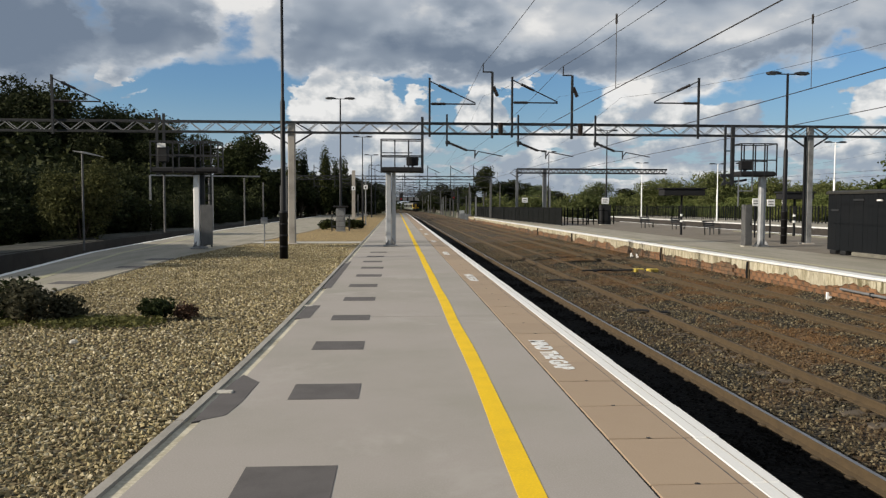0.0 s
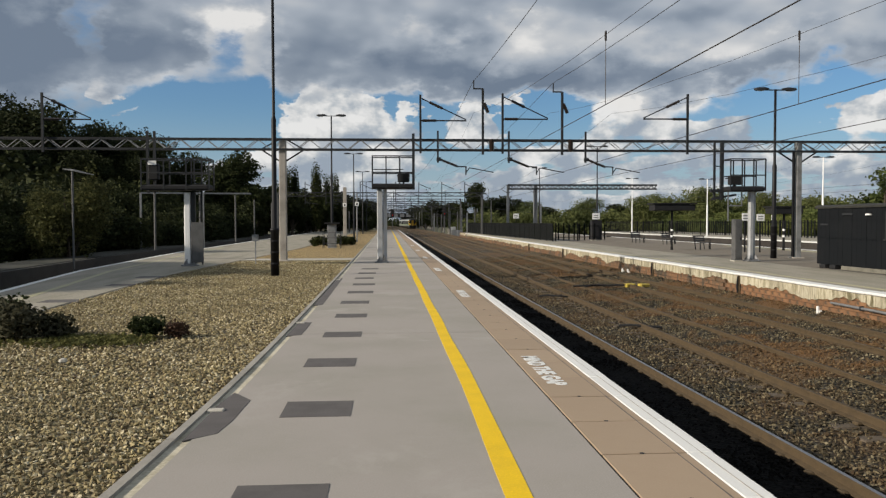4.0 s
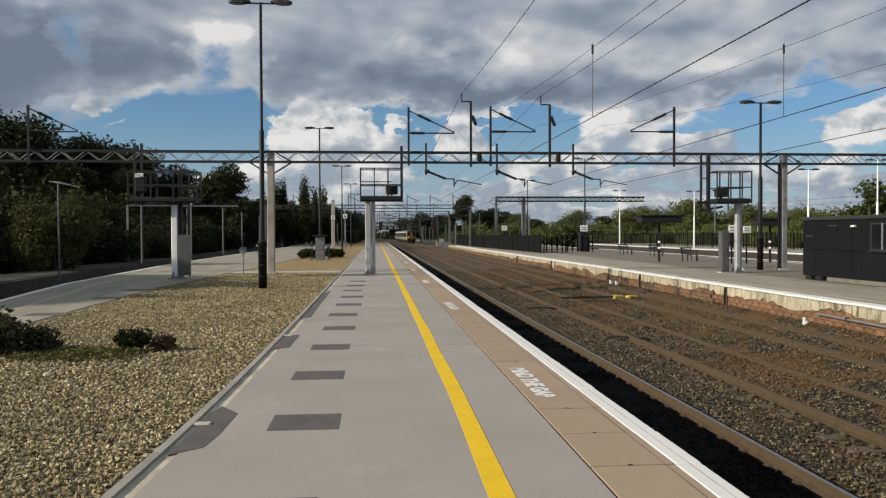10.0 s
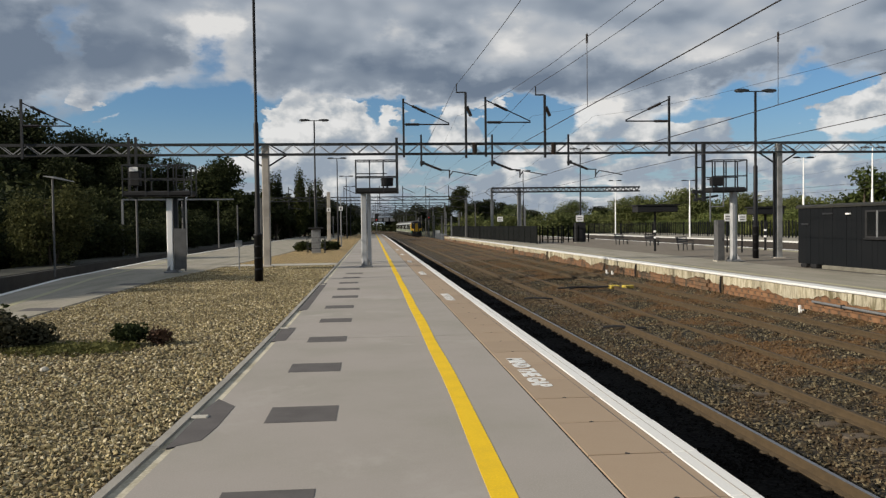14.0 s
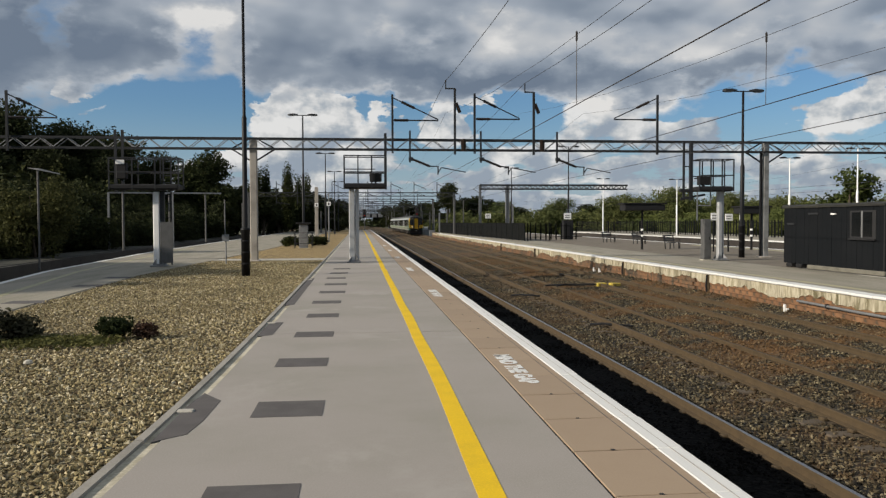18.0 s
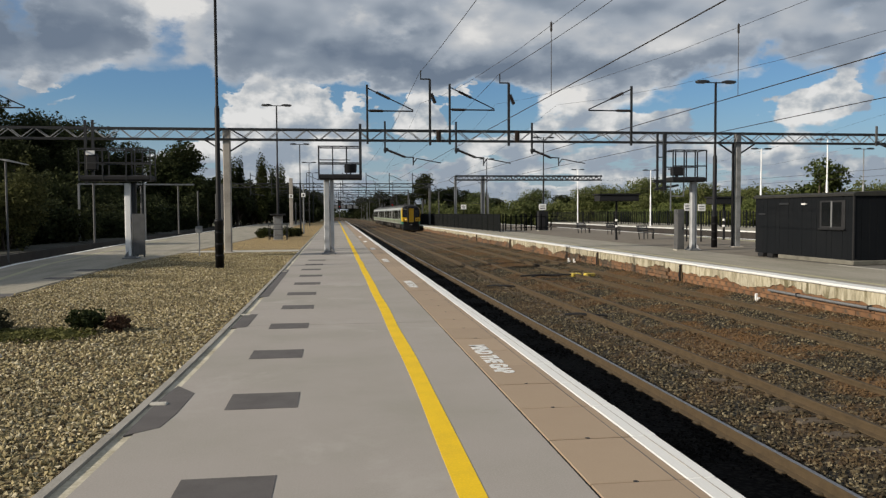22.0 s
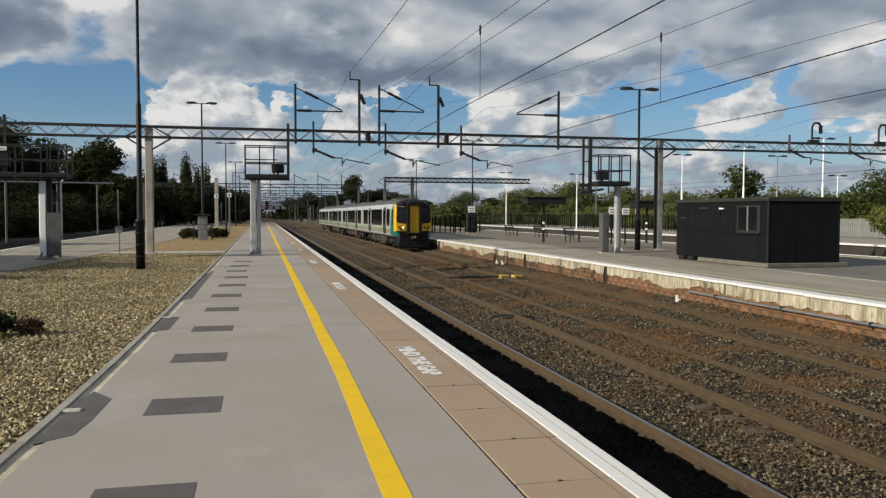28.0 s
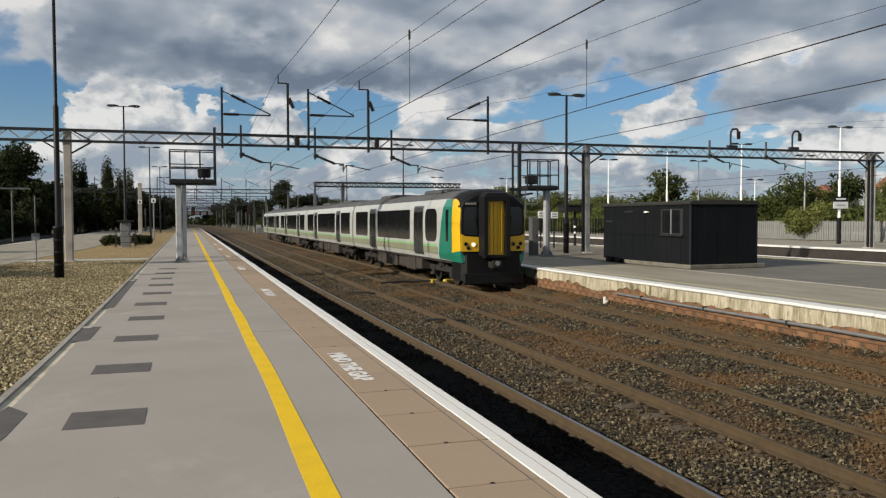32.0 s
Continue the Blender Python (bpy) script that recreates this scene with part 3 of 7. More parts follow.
def leaves(name, centres, size, mat, seed, droop=0.3):
    """Many small bent leaf sprays at the given points, as one mesh."""
    rng = np.random.default_rng(seed)
    n = len(centres)
    a = rng.normal(size=(n, 3))
    a[:, 2] *= 0.6
    a /= np.linalg.norm(a, axis=1, keepdims=True)
    b = np.cross(a, rng.normal(size=(n, 3)))
    b /= np.linalg.norm(b, axis=1, keepdims=True)
    nrm = np.cross(a, b)
    s = size * rng.uniform(0.5, 1.3, (n, 1))
    v = np.stack([centres - a * s, centres + b * s * 0.55 + nrm * s * 0.15, centres + a * s - np.array([0, 0, 1]) * s * droop, centres - b * s * 0.55 + nrm * s * 0.15], 1)
    f = (np.array([(0, 1, 2), (0, 2, 3)])[None] + (np.arange(n) * 4)[:, None, None]).reshape(-1, 3)
    return raw(name, v.reshape(-1, 3), f, mat)


def bend(y):
    """How far the line swings to the left beyond the station."""
    return -8.0e-5 * max(0.0, y - 150.0) ** 2

# ---- the ground and the platforms ----
RAIL_Z, BED_Z = -0.92, -1.10
EDGE, FAR_EDGE, BACK_EDGE = 2.65, 12.72, 27.6
TRACKS = (4.30, 7.68, 10.95)
RAIL_ZS = (-0.92, -0.90, -0.76)


def ground():
    """Rough ground to the horizon, a little below the ballast."""
    m = Mesh()
    xs = [-3000, -800, -200, -60, -30, 0, 30, 60, 120, 300, 1000, 3000]
    ys = [-1500, -300, -60, 0, 40, 80, 120, 200, 400, 900, 2000, 4500]
    v = [(x, y, -1.32) for y in ys for x in xs]
    n = len(xs)
    m.add(v, [(j * n + i, j * n + i + 1, (j + 1) * n + i + 1, (j + 1) * n + i) for j in range(len(ys) - 1) for i in range(n - 1)])
    setting("ground", m, SOIL, "rough grassy ground running out to the horizon", "ground")


def bank(x):
    """The ballast lies higher towards the far platform."""
    u = min(1.0, max(0.0, (x - 7.0) / 2.6))
    w = min(1.0, max(0.0, (x - 11.85) / 0.65))
    return 0.19 * u * u * (3 - 2 * u) + 0.20 * w * w * (3 - 2 * w)


def wavy(name, x0, x1, y0, y1, z, mat, step, amp, seed, label, edge=None, cat="gravel"):
    """A bed of stones: uneven surface between two edges."""
    rng = np.random.default_rng(seed)
    ys = [y0]
    while ys[-1] < y1:
        ys.append(ys[-1] + step * (1 + max(0.0, ys[-1]) / 25.0))
    nx = int((x1 - x0) / step) + 1
    v, f = [], []
    for j, y in enumerate(ys):
        b = bend(y)
        for i in range(nx + 1):
            u = i / nx
            xa, xb = (x0, x1) if edge is None else edge(y)
            x = xa + (xb - xa) * u + b
            h = amp * (noise.noise((x * 0.7, y * 0.7, seed)) + 0.4 * noise.noise((x * 3, y * 3, seed)))
            if i in (0, nx):
                h = 0
            if name == "track_bed":
                h += bank(x - b)
            v.append((x, y, z + h))
    for j in range(len(ys) - 1):
        for i in range(nx):
            a = j * (nx + 1) + i
            f.append((a, a + 1, a + nx + 2, a + nx + 1))
    m = Mesh()
    m.v, m.f = v, f
    return setting(name, m, mat, label, cat, smooth=True)


def left_edge(y):
    """The track-side edge of the left-hand platform, which swings away."""
    pts = [(-30, -5.2), (0, -8.0), (12, -9.3), (22, -10.66), (32, -12.2), (52, -13.4), (90, -13.7), (140, -13.8), (260, -13.8)]
    for (ya, xa), (yb, xb) in zip(pts, pts[1:]):
        if y <= yb:
            return xa + (xb - xa) * max(0.0, (y - ya) / (yb - ya))
    return pts[-1][1]


def gravel_left(y):
    pts = [(-30, -4.5), (0, -6.9), (18, -7.5), (22, -7.65), (30, -7.95), (42, -7.2), (60, -6.3), (90, -6.0), (260, -5.8)]
    for (ya, xa), (yb, xb) in zip(pts, pts[1:]):
        if y <= yb:
            return xa + (xb - xa) * max(0.0, (y - ya) / (yb - ya))
    return pts[-1][1]


def ys_to(y0, y1, step):
    n = max(1, round((y1 - y0) / step))
    return [y0 + (y1 - y0) * i / n for i in range(n + 1)]


def flat_line(x, y0, y1, z=0.0, step=20.0, curved=True):
    return [((x(y) if callable(x) else x) + (bend(y) if curved else 0), y, z) for y in ys_to(y0, y1, step)]


def sheet(x0, x1, y0, y1, z0, z1, step=12.0):
    """A slab between two edges given as numbers or functions of y."""
    fa = x0 if callable(x0) else (lambda y: x0)
    fb = x1 if callable(x1) else (lambda y: x1)
    rings = [[(fa(y) + bend(y), y, z0), (fb(y) + bend(y), y, z0), (fb(y) + bend(y), y, z1), (fa(y) + bend(y), y, z1)] for y in ys_to(y0, y1, step)]
    return Mesh().loft(rings)


def kerb_x(y):
    """The gravel side of the platform, which widens a little towards the near end."""
    return -1.80 - 0.36 * math.exp(-(max(y, 1.0) - 3.0) / 4.0)


def yellow_x(y):
    """The middle of the safety line, which was painted by eye and wanders a little."""
    u = min(1.0, max(0.0, (y - 4.5) / 6.0))
    return 0.893 + 0.045 * u * u * (3 - 2 * u) + 0.006 * math.sin(y * 0.9)


def near_platform():
    base = setting("platform_near", sheet(lambda y: kerb_x(y) + 0.03, EDGE - 0.30, -14, 190, -1.4, -0.06, 1.5), CONCRETE, "long concrete platform with a grey asphalt top", "platform")
    # asphalt bays with open joints
    y = -14.0
    lens = itertools.cycle((9.2, 9.0, 9.4, 8.8))
    while y < 189:
        L = next(lens)
        part("asphalt_bay", sheet(lambda v: kerb_x(v) + 0.212, 1.706, y, min(190, y + L - 0.022), -0.058, 0.0, 1.5), ASPHALT, base)
        y += L
    # brown coping slabs, each with its lifting hole
    slab = Mesh().cbox(0, 0, -0.058, 0.698, 1.046, 0.001, 0.003)
    data = mesh_data("coping_slab", slab, BROWN)
    hole = mesh_data("lifting_hole", Mesh().lathe([(0.022, 0.0), (0.018, 0.0022)], 8), BLACK_MATT)
    for i in range(130):
        y = -6.51 + i * 1.07
        s = part("coping_slab", data, None, base, at=pose(1.732, y, 0.0012 * math.sin(i * 2.7), 0.1 * math.sin(i * 1.9), 0.1 * math.sin(i * 3.1)))
        if y < 40:
            part("lifting_hole", hole, None, s, at=pose(0.33, 0.0, 0.0015))
    part("coping_strip", sheet(1.722, 2.430, 132.6, 190, -0.058, 0.002), BROWN, base)
    part("joint_filler", sheet(1.704, 2.436, -14, 132, -0.059, -0.014), BLACK_MATT, base)
    # white nosing slabs
    nose = mesh_data("nosing_slab", Mesh().cbox(0, 0, -0.10, 0.220, 1.058, 0.004, 0.008), WHITE)
    for i in range(130):
        part("nosing_slab", nose, None, base, at=pose(2.438 + 0.004 * math.sin(i * 1.7), -6.51 + i * 1.07, 0.0015 * math.sin(i * 2.2)))
    part("nosing_strip", sheet(2.438, 2.658, 132.6, 190, -0.10, 0.004), WHITE, base)
    part("edge_groove", sheet(2.548, 2.556, -6, 60, 0.001, 0.0055), CONC_POST, base)
    part("edge_groove", sheet(2.348, 2.354, -6, 60, 0.0, 0.0035), PATCH, base)
    # yellow line
    part("yellow_line", sheet(lambda v: yellow_x(v) - 0.093, lambda v: yellow_x(v) + 0.093 + 0.006 * math.sin(v * 1.3), -14, 189, -0.01, 0.004, 0.8), YELLOW, base, "broad bright yellow safety line")
    # square dark patches where fixings were cut away
    for i in range(11):
        y = 5.07 + i * 2.70
        o = 0.03 * math.sin(i * 2.1)
        w = 0.66 + 0.03 * math.sin(i * 1.3)
        part("dark_patch", Mesh().box(-1.09 + o, y, -0.01, -1.09 + o + w, y + 0.66 + 0.03 * math.cos(i), 0.0035), PATCH, base, "dark square of newer tarmac")
    for pts in (((-1.79, 6.99), (-1.54, 7.22), (-1.49, 7.70), (-1.47, 8.56), (-1.71, 8.95), (-1.76, 8.44)),
                ((-1.70, 13.35), (-1.46, 13.47), (-1.44, 15.14), (-1.68, 15.16)),
                ((-1.70, 18.25), (-1.50, 18.36), (-1.52, 27.07), (-1.70, 26.81))):
        part("dark_patch", Mesh().loft([[(a, b, -0.012) for a, b in pts], [(a, b, 0.0036) for a, b in pts]]), PATCH, base, "ragged patch of newer tarmac beside the channel")
    # drainage channel and raised edging beside the gravel
    part("drain_channel", sheet(lambda y: kerb_x(y) + 0.08, lambda y: kerb_x(y) + 0.206, -14, 189, -0.058, -0.010, 1.5), CHANNEL, base, "shallow pale concrete drainage channel")
    for i in range(60):
        y = -8 + i * 3.0
        part("kerb_edging", sheet(kerb_x, lambda v: kerb_x(v) + 0.08, y, y + 2.985, -0.25, 0.020, 0.75), KERB, base)
    for y in (8.05, 15.0, 26.2):
        part("channel_block", Mesh().cbox(kerb_x(y) + 0.08, y, -0.02, kerb_x(y) + 0.25, y + 0.10, 0.02, 0.01), CONCRETE, base, "short pale block across the channel")
    return base


def track(x, y0, y1, sleepers, rz=RAIL_Z, head=None):
    t = thing("railway_track", pose(0, 0, 0), "ballasted railway track with rust-brown steel rails", "track", "tracks through the station", "structure")
    prof = [(-0.07, -0.153), (0.07, -0.153), (0.07, -0.138), (0.012, -0.118), (0.010, -0.045), (0.035, -0.035), (0.035, -0.004), (0.030, 0.0), (-0.030, 0.0), (-0.035, -0.004), (-0.035, -0.035), (-0.010, -0.045), (-0.012, -0.118), (-0.07, -0.138)]
    top = [(-0.026, 0.0), (0.026, 0.0), (0.024, 0.003), (-0.024, 0.003)]
    for s in (-0.7525, 0.7525):
        line = flat_line(x + s, y0, y1, rz, 12.0)
        r = part("rail", Mesh().strip(line, prof), RAIL, t)
        part("rail_head", Mesh().strip(line, top), head or RAIL_DULL, r)
    data = mesh_data("sleeper", Mesh().cbox(-1.25, -0.125, -0.16, 1.25, 0.125, 0.0, 0.02), SLEEPER)
    clip = Mesh()
    for s in (-0.7525, 0.7525):
        for k in (-1, 1):
            clip.cbox(s + k * 0.10 - 0.045, -0.07, 0.0, s + k * 0.10 + 0.045, 0.07, 0.055, 0.015)
    cdata = mesh_data("rail_chair", clip, RAIL)
    for i in range(sleepers):
        y = 2.0 + i * 0.70
        sl = part("sleeper", data, None, t, at=pose(x, y, rz - 0.185 + 0.004 * math.sin(i * 1.7)))
        if y < 45:
            part("rail_chair", cdata, None, sl)
    return t


def tracks():
    wavy("track_bed", 2.7, FAR_EDGE - 0.05, -14, 560, BED_Z, BALLAST_BED, 0.45, 0.035, 5, "rust-stained stone track ballast", cat="ballast")
    for x, rz in zip(TRACKS, RAIL_ZS):
        track(x, -14, 560, 100, rz, RAIL_TOP if x < 5 else RAIL_DULL)
    rng = np.random.default_rng(8)
    n = 120000
    y = 3.5 + 60 * rng.uniform(0, 1, n) ** 1.9
    x = rng.uniform(2.75, FAR_EDGE - 0.1, n)
    keep = np.ones(n, bool)
    for c in TRACKS:
        for s in (-0.7525, 0.7525):
            keep &= np.abs(x - c - s) > 0.085
    x, y = x[keep], y[keep]
    heap = np.array([0.035 * (noise.noise((a * 0.7, b * 0.7, 5)) + 0.4 * noise.noise((a * 3, b * 3, 5))) for a, b in zip(x, y)])
    pts = np.stack([x, y, BED_Z + 0.010 + np.array([bank(a) for a in x]) + heap + rng.uniform(-0.012, 0.02, len(x))], 1)
    # stones inside the platform's shadow take the near-black shade colour
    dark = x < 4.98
    big = rng.uniform(0, 1, len(x)) < 0.12
    tagged(new("ballast_stones", scatter("ballast_stones", pts[~dark & ~big], 0.028, BALLAST, 9)), "loose angular brown ballast stones between the rails", "ballast", "", "stuff")
    tagged(new("ballast_stones", scatter("ballast_stones", pts[~dark & big], 0.037, BALLAST, 10)), "larger angular brown ballast stones between the rails", "ballast", "", "stuff")
    tagged(new("ballast_stones", scatter("ballast_stones", pts[dark], 0.030, BALLAST_SHADED, 11)), "ballast stones between the rails, coloured near black for the platform's shade", "ballast", "", "stuff")
    # near-black sheet deepening the platform's shade on the bed
    setting("oily_track_bed", sheet(2.36, 4.97, -14, 300, -1.30, BED_Z + 0.022), SHADED_BED, "ballast bed coloured near black for the shade below the platform edge", "ballast")


def far_platform():
    base = setting("platform_far", sheet(FAR_EDGE + 0.12, BACK_EDGE, -14, 142, -1.3, -0.02), BRICK, "old brick-faced island platform with an asphalt top", "platform")
    part("asphalt_top", sheet(FAR_EDGE + 0.46, 17.2, -14, 142, -0.03, 0.0), ASPHALT_FAR, base)
    part("asphalt_top", sheet(17.2, BACK_EDGE - 0.4, -14, 30.5, -0.03, -0.006), TARMAC_DARK, base, "darker newer tarmac surface")
    part("asphalt_top", sheet(17.2, BACK_EDGE - 0.4, 30.5, 142, -0.03, -0.003), TARMAC_BROWN, base, "worn brown tarmac surface")
    part("yellow_line", sheet(13.55, 13.75, -14, 140, -0.01, 0.004), YELLOW_OLD, base, "worn yellow line")
    part("pale_joint", sheet(17.12, 17.30, -14, 26, -0.01, 0.004), CONCRETE, base)
    part("yellow_line", sheet(25.8, 26.6, -14, 60, -0.01, 0.004), YELLOW_OLD, base, "worn yellow line")
    part("back_coping", sheet(BACK_EDGE - 0.4, BACK_EDGE + 0.05, -14, 142, -0.12, 0.006), WHITE, base, "white painted edge")
    nose = mesh_data("nosing_slab", Mesh().cbox(0, 0, -0.07, 0.50, 0.905, 0.006, 0.02), WHITE)
    for i in range(150):
        y = -6 + i * 0.91
        part("nosing_slab", nose, None, base, at=pose(FAR_EDGE - 0.04, y, 0.004 * math.sin(i * 2.3)))
    # brick courses of the face, whitewashed above and rust-stained below
    rough = mesh_data("brick", Mesh().cbox(0, 0, 0, 0.10, 0.452, 0.147, 0.006), BRICK)
    rng = random.Random(4)
    for c in range(6):
        for i in range(46):
            y = 8.0 + i * 0.46 + (0.23 if c % 2 else 0)
            part("brick", rough, None, base, at=pose(FAR_EDGE + 0.035 + rng.uniform(-0.006, 0.006), y, -1.06 + c * 0.155))
    rest = Mesh()
    for c in range(6):
        for i in range(230):
            y = 29.3 + i * 0.46 + (0.23 if c % 2 else 0)
            o = rng.uniform(-0.012, 0.012)
            rest.box(FAR_EDGE + 0.035 + o, y, -1.06 + c * 0.155, FAR_EDGE + 0.14, y + 0.445, -1.06 + c * 0.155 + 0.14)
    tagged(part("brick_courses", rest, BRICK, base), kind="stuff")
    for i in range(150):
        y = -4 + i * 0.96
        ys = [y + 0.96 * k / 8 for k in range(9)]
        lo = [-0.36 - 0.24 * noise.noise((0.0, a * 0.45, 3.0)) - 0.12 * noise.noise((4.0, a * 3.1, 3.0)) for a in ys]
        outer = [(FAR_EDGE + 0.012, a, z) for a, z in zip(ys, lo)] + [(FAR_EDGE + 0.012, a, -0.072) for a in reversed(ys)]
        part("whitewash", Mesh().loft([outer, [(FAR_EDGE + 0.05, b, c) for a, b, c in outer]]), LIME, base)
    for y in (28.0, 37.45, 57.0, 71.0):
        rec = part("wall_drain", Mesh().cbox(FAR_EDGE - 0.03, y, -1.05, FAR_EDGE + 0.05, y + 0.16, -0.08, 0.02), RAIL, base, "dark rusty drain down the platform face")
        part("drain_pipe", Mesh().path([(FAR_EDGE - 0.06, y + 0.05, -0.1), (FAR_EDGE - 0.08, y + 0.07, -0.5), (FAR_EDGE - 0.05, y + 0.02, -0.95)], 0.03, 6), BLACK_MATT, rec)
    part("cable_conduit", Mesh().path([(FAR_EDGE - 0.03, 1 + i * 3.0, -0.46 + 0.012 * math.sin(i * 1.9)) for i in range(8)], 0.038, 8), GALV, base, "grey cable conduit along the platform face")
    for i in range(7):
        part("conduit_bracket", Mesh().box(FAR_EDGE - 0.07, 2.5 + i * 3, -0.52, FAR_EDGE + 0.05, 2.56 + i * 3, -0.40), STEEL_DARK, base)
    return base


def third_platform():
    part_y = (-5, 150)
    base = setting("platform_third", sheet(38.6, 52, *part_y, -1.3, -0.01), surface("sooty_brick", (0.035, 0.03, 0.026), 0.9, 0.4, 1.0, 10.0, 0.4), "distant platform with a bright white edge", "platform")
    part("asphalt_top", sheet(39.2, 52, *part_y, -0.02, 0.0), ASPHALT_FAR, base)
    part("white_edge", sheet(38.5, 39.4, *part_y, -0.10, 0.006), WHITE, base)
    wavy("track_bed_far", BACK_EDGE + 0.1, 38.4, -14, 200, BED_Z, BALLAST_BED, 0.9, 0.04, 15, "ballast of the bay tracks", cat="ballast")
    for x in (30.2, 35.9):
        track(x, -14, 200, 0)


def left_platform():
    base = setting("platform_left", sheet(lambda y: left_edge(y) + 0.05, lambda y: gravel_left(y), -20, 190, -1.3, -0.02, 4.0), CONCRETE, "curving platform with grey asphalt and faded markings", "platform")
    part("asphalt_top", sheet(lambda y: left_edge(y) + 0.205, lambda y: gravel_left(y) - 0.02, -20, 190, -0.03, 0.0, 4.0), ASPHALT_FAR, base)
    part("white_edge", sheet(lambda y: left_edge(y), lambda y: left_edge(y) + 0.20, -20, 190, -0.1, 0.005, 4.0), WHITE, base)
    part("yellow_line", sheet(lambda y: left_edge(y) + 1.25, lambda y: left_edge(y) + 1.45, -20, 60, -0.01, 0.004, 4.0), YELLOW_OLD, base, "faded yellow line")
    for k, (y, x, w) in enumerate(((24.5, -8.0, 0.5), (19.5, -7.75, 0.6), (28.0, -8.2, 0.5))):
        part("dark_patch", Mesh().box(x - w, y, -0.01, x + w * 0.6, y + 0.7, 0.0035), PATCH, base)
    # the railway beyond it and a low abandoned platform
    wavy("track_bed_left", -22, -9, -20, 300, BED_Z, BALLAST_BED, 0.8, 0.04, 25, "dark ballast beside the left platform", edge=lambda y: (left_edge(y) - 4.4, left_edge(y) - 0.02), cat="ballast")
    t = thing("railway_track", pose(0, 0, 0), "curving railway track in shadow beside the platform", "track", "tracks through the station", "structure")
    for s in (-2.3, -0.8):
        part("rail", Mesh().strip(flat_line(lambda y: left_edge(y) + s, -20, 260, RAIL_Z, 4.0), [(-0.06, -0.15), (0.06, -0.15), (0.035, -0.02), (0.03, 0), (-0.03, 0), (-0.035, -0.02)]), RAIL, t)
    # the stone's near-black colour stands in for the shade on this platform
    b2 = setting("platform_disused", sheet(lambda y: left_edge(y) - 7.4, lambda y: left_edge(y) - 4.3, -20, 190, -1.3, -0.25, 4.0), surface("shade_dark_stone", (0.028, 0.025, 0.021), 0.9, 0.4, 1.0, 10.0, 0.4), "low disused platform with dark weathered paving", "platform")
    part("paving_top", sheet(lambda y: left_edge(y) - 7.3, lambda y: left_edge(y) - 4.6, -20, 190, -0.26, -0.22, 4.0), surface("overgrown_paving", (0.024, 0.022, 0.015), 0.95, 0.6, 0.8, 8.0, 0.5, tint=(0.012, 0.016, 0.006)), b2)


def gravel_beds():
    near = lambda y: (gravel_left(y) + 0.02, kerb_x(y) - 0.005)
    wavy("gravel_bed", -8, -1.9, -14, 40.5, -0.02, GRAVEL_BED, 0.28, 0.03, 3, "pale loose gravel strip between the platforms", edge=near)
    wavy("gravel_bed_far", -8, -1.9, 42.2, 190, -0.02, GRAVEL_TAN, 0.6, 0.03, 4, "golden tan gravel strip between the platforms", edge=near)
    setting("footway", sheet(lambda y: gravel_left(y) + 0.02, -1.805, 40.5, 42.2, -0.2, -0.005), CONCRETE, "pale concrete crossing path between the platforms", "path")
    rng = np.random.default_rng(2)
    n = 110000
    y = 3.2 + 36.5 * rng.uniform(0, 1, n) ** 1.8
    x = -1.83 - 0.36 * np.exp(-(y - 3.0) / 4.0) - rng.uniform(0, 1, n) * 7.0
    lim = np.interp(y, [0, 18, 30, 42], [-6.85, -7.45, -7.9, -7.2])
    ok = x > lim + 0.05
    x, y = x[ok], y[ok]
    h = np.array([0.03 * (noise.noise((a * 0.7, b * 0.7, 3)) + 0.4 * noise.noise((a * 3, b * 3, 3))) for a, b in zip(x, y)])
    pts = np.stack([x, y, -0.012 + h + rng.uniform(-0.01, 0.012, len(x))], 1)
    tagged(new("gravel_stones", scatter("gravel_stones", pts, 0.025, GRAVEL, 6)), "loose pale and tan gravel stones", "gravel", "", "stuff")


ground()
near_platform()
tracks()
far_platform()
third_platform()
left_platform()
gravel_beds()

# ---- overhead line ----
GY = 39.5


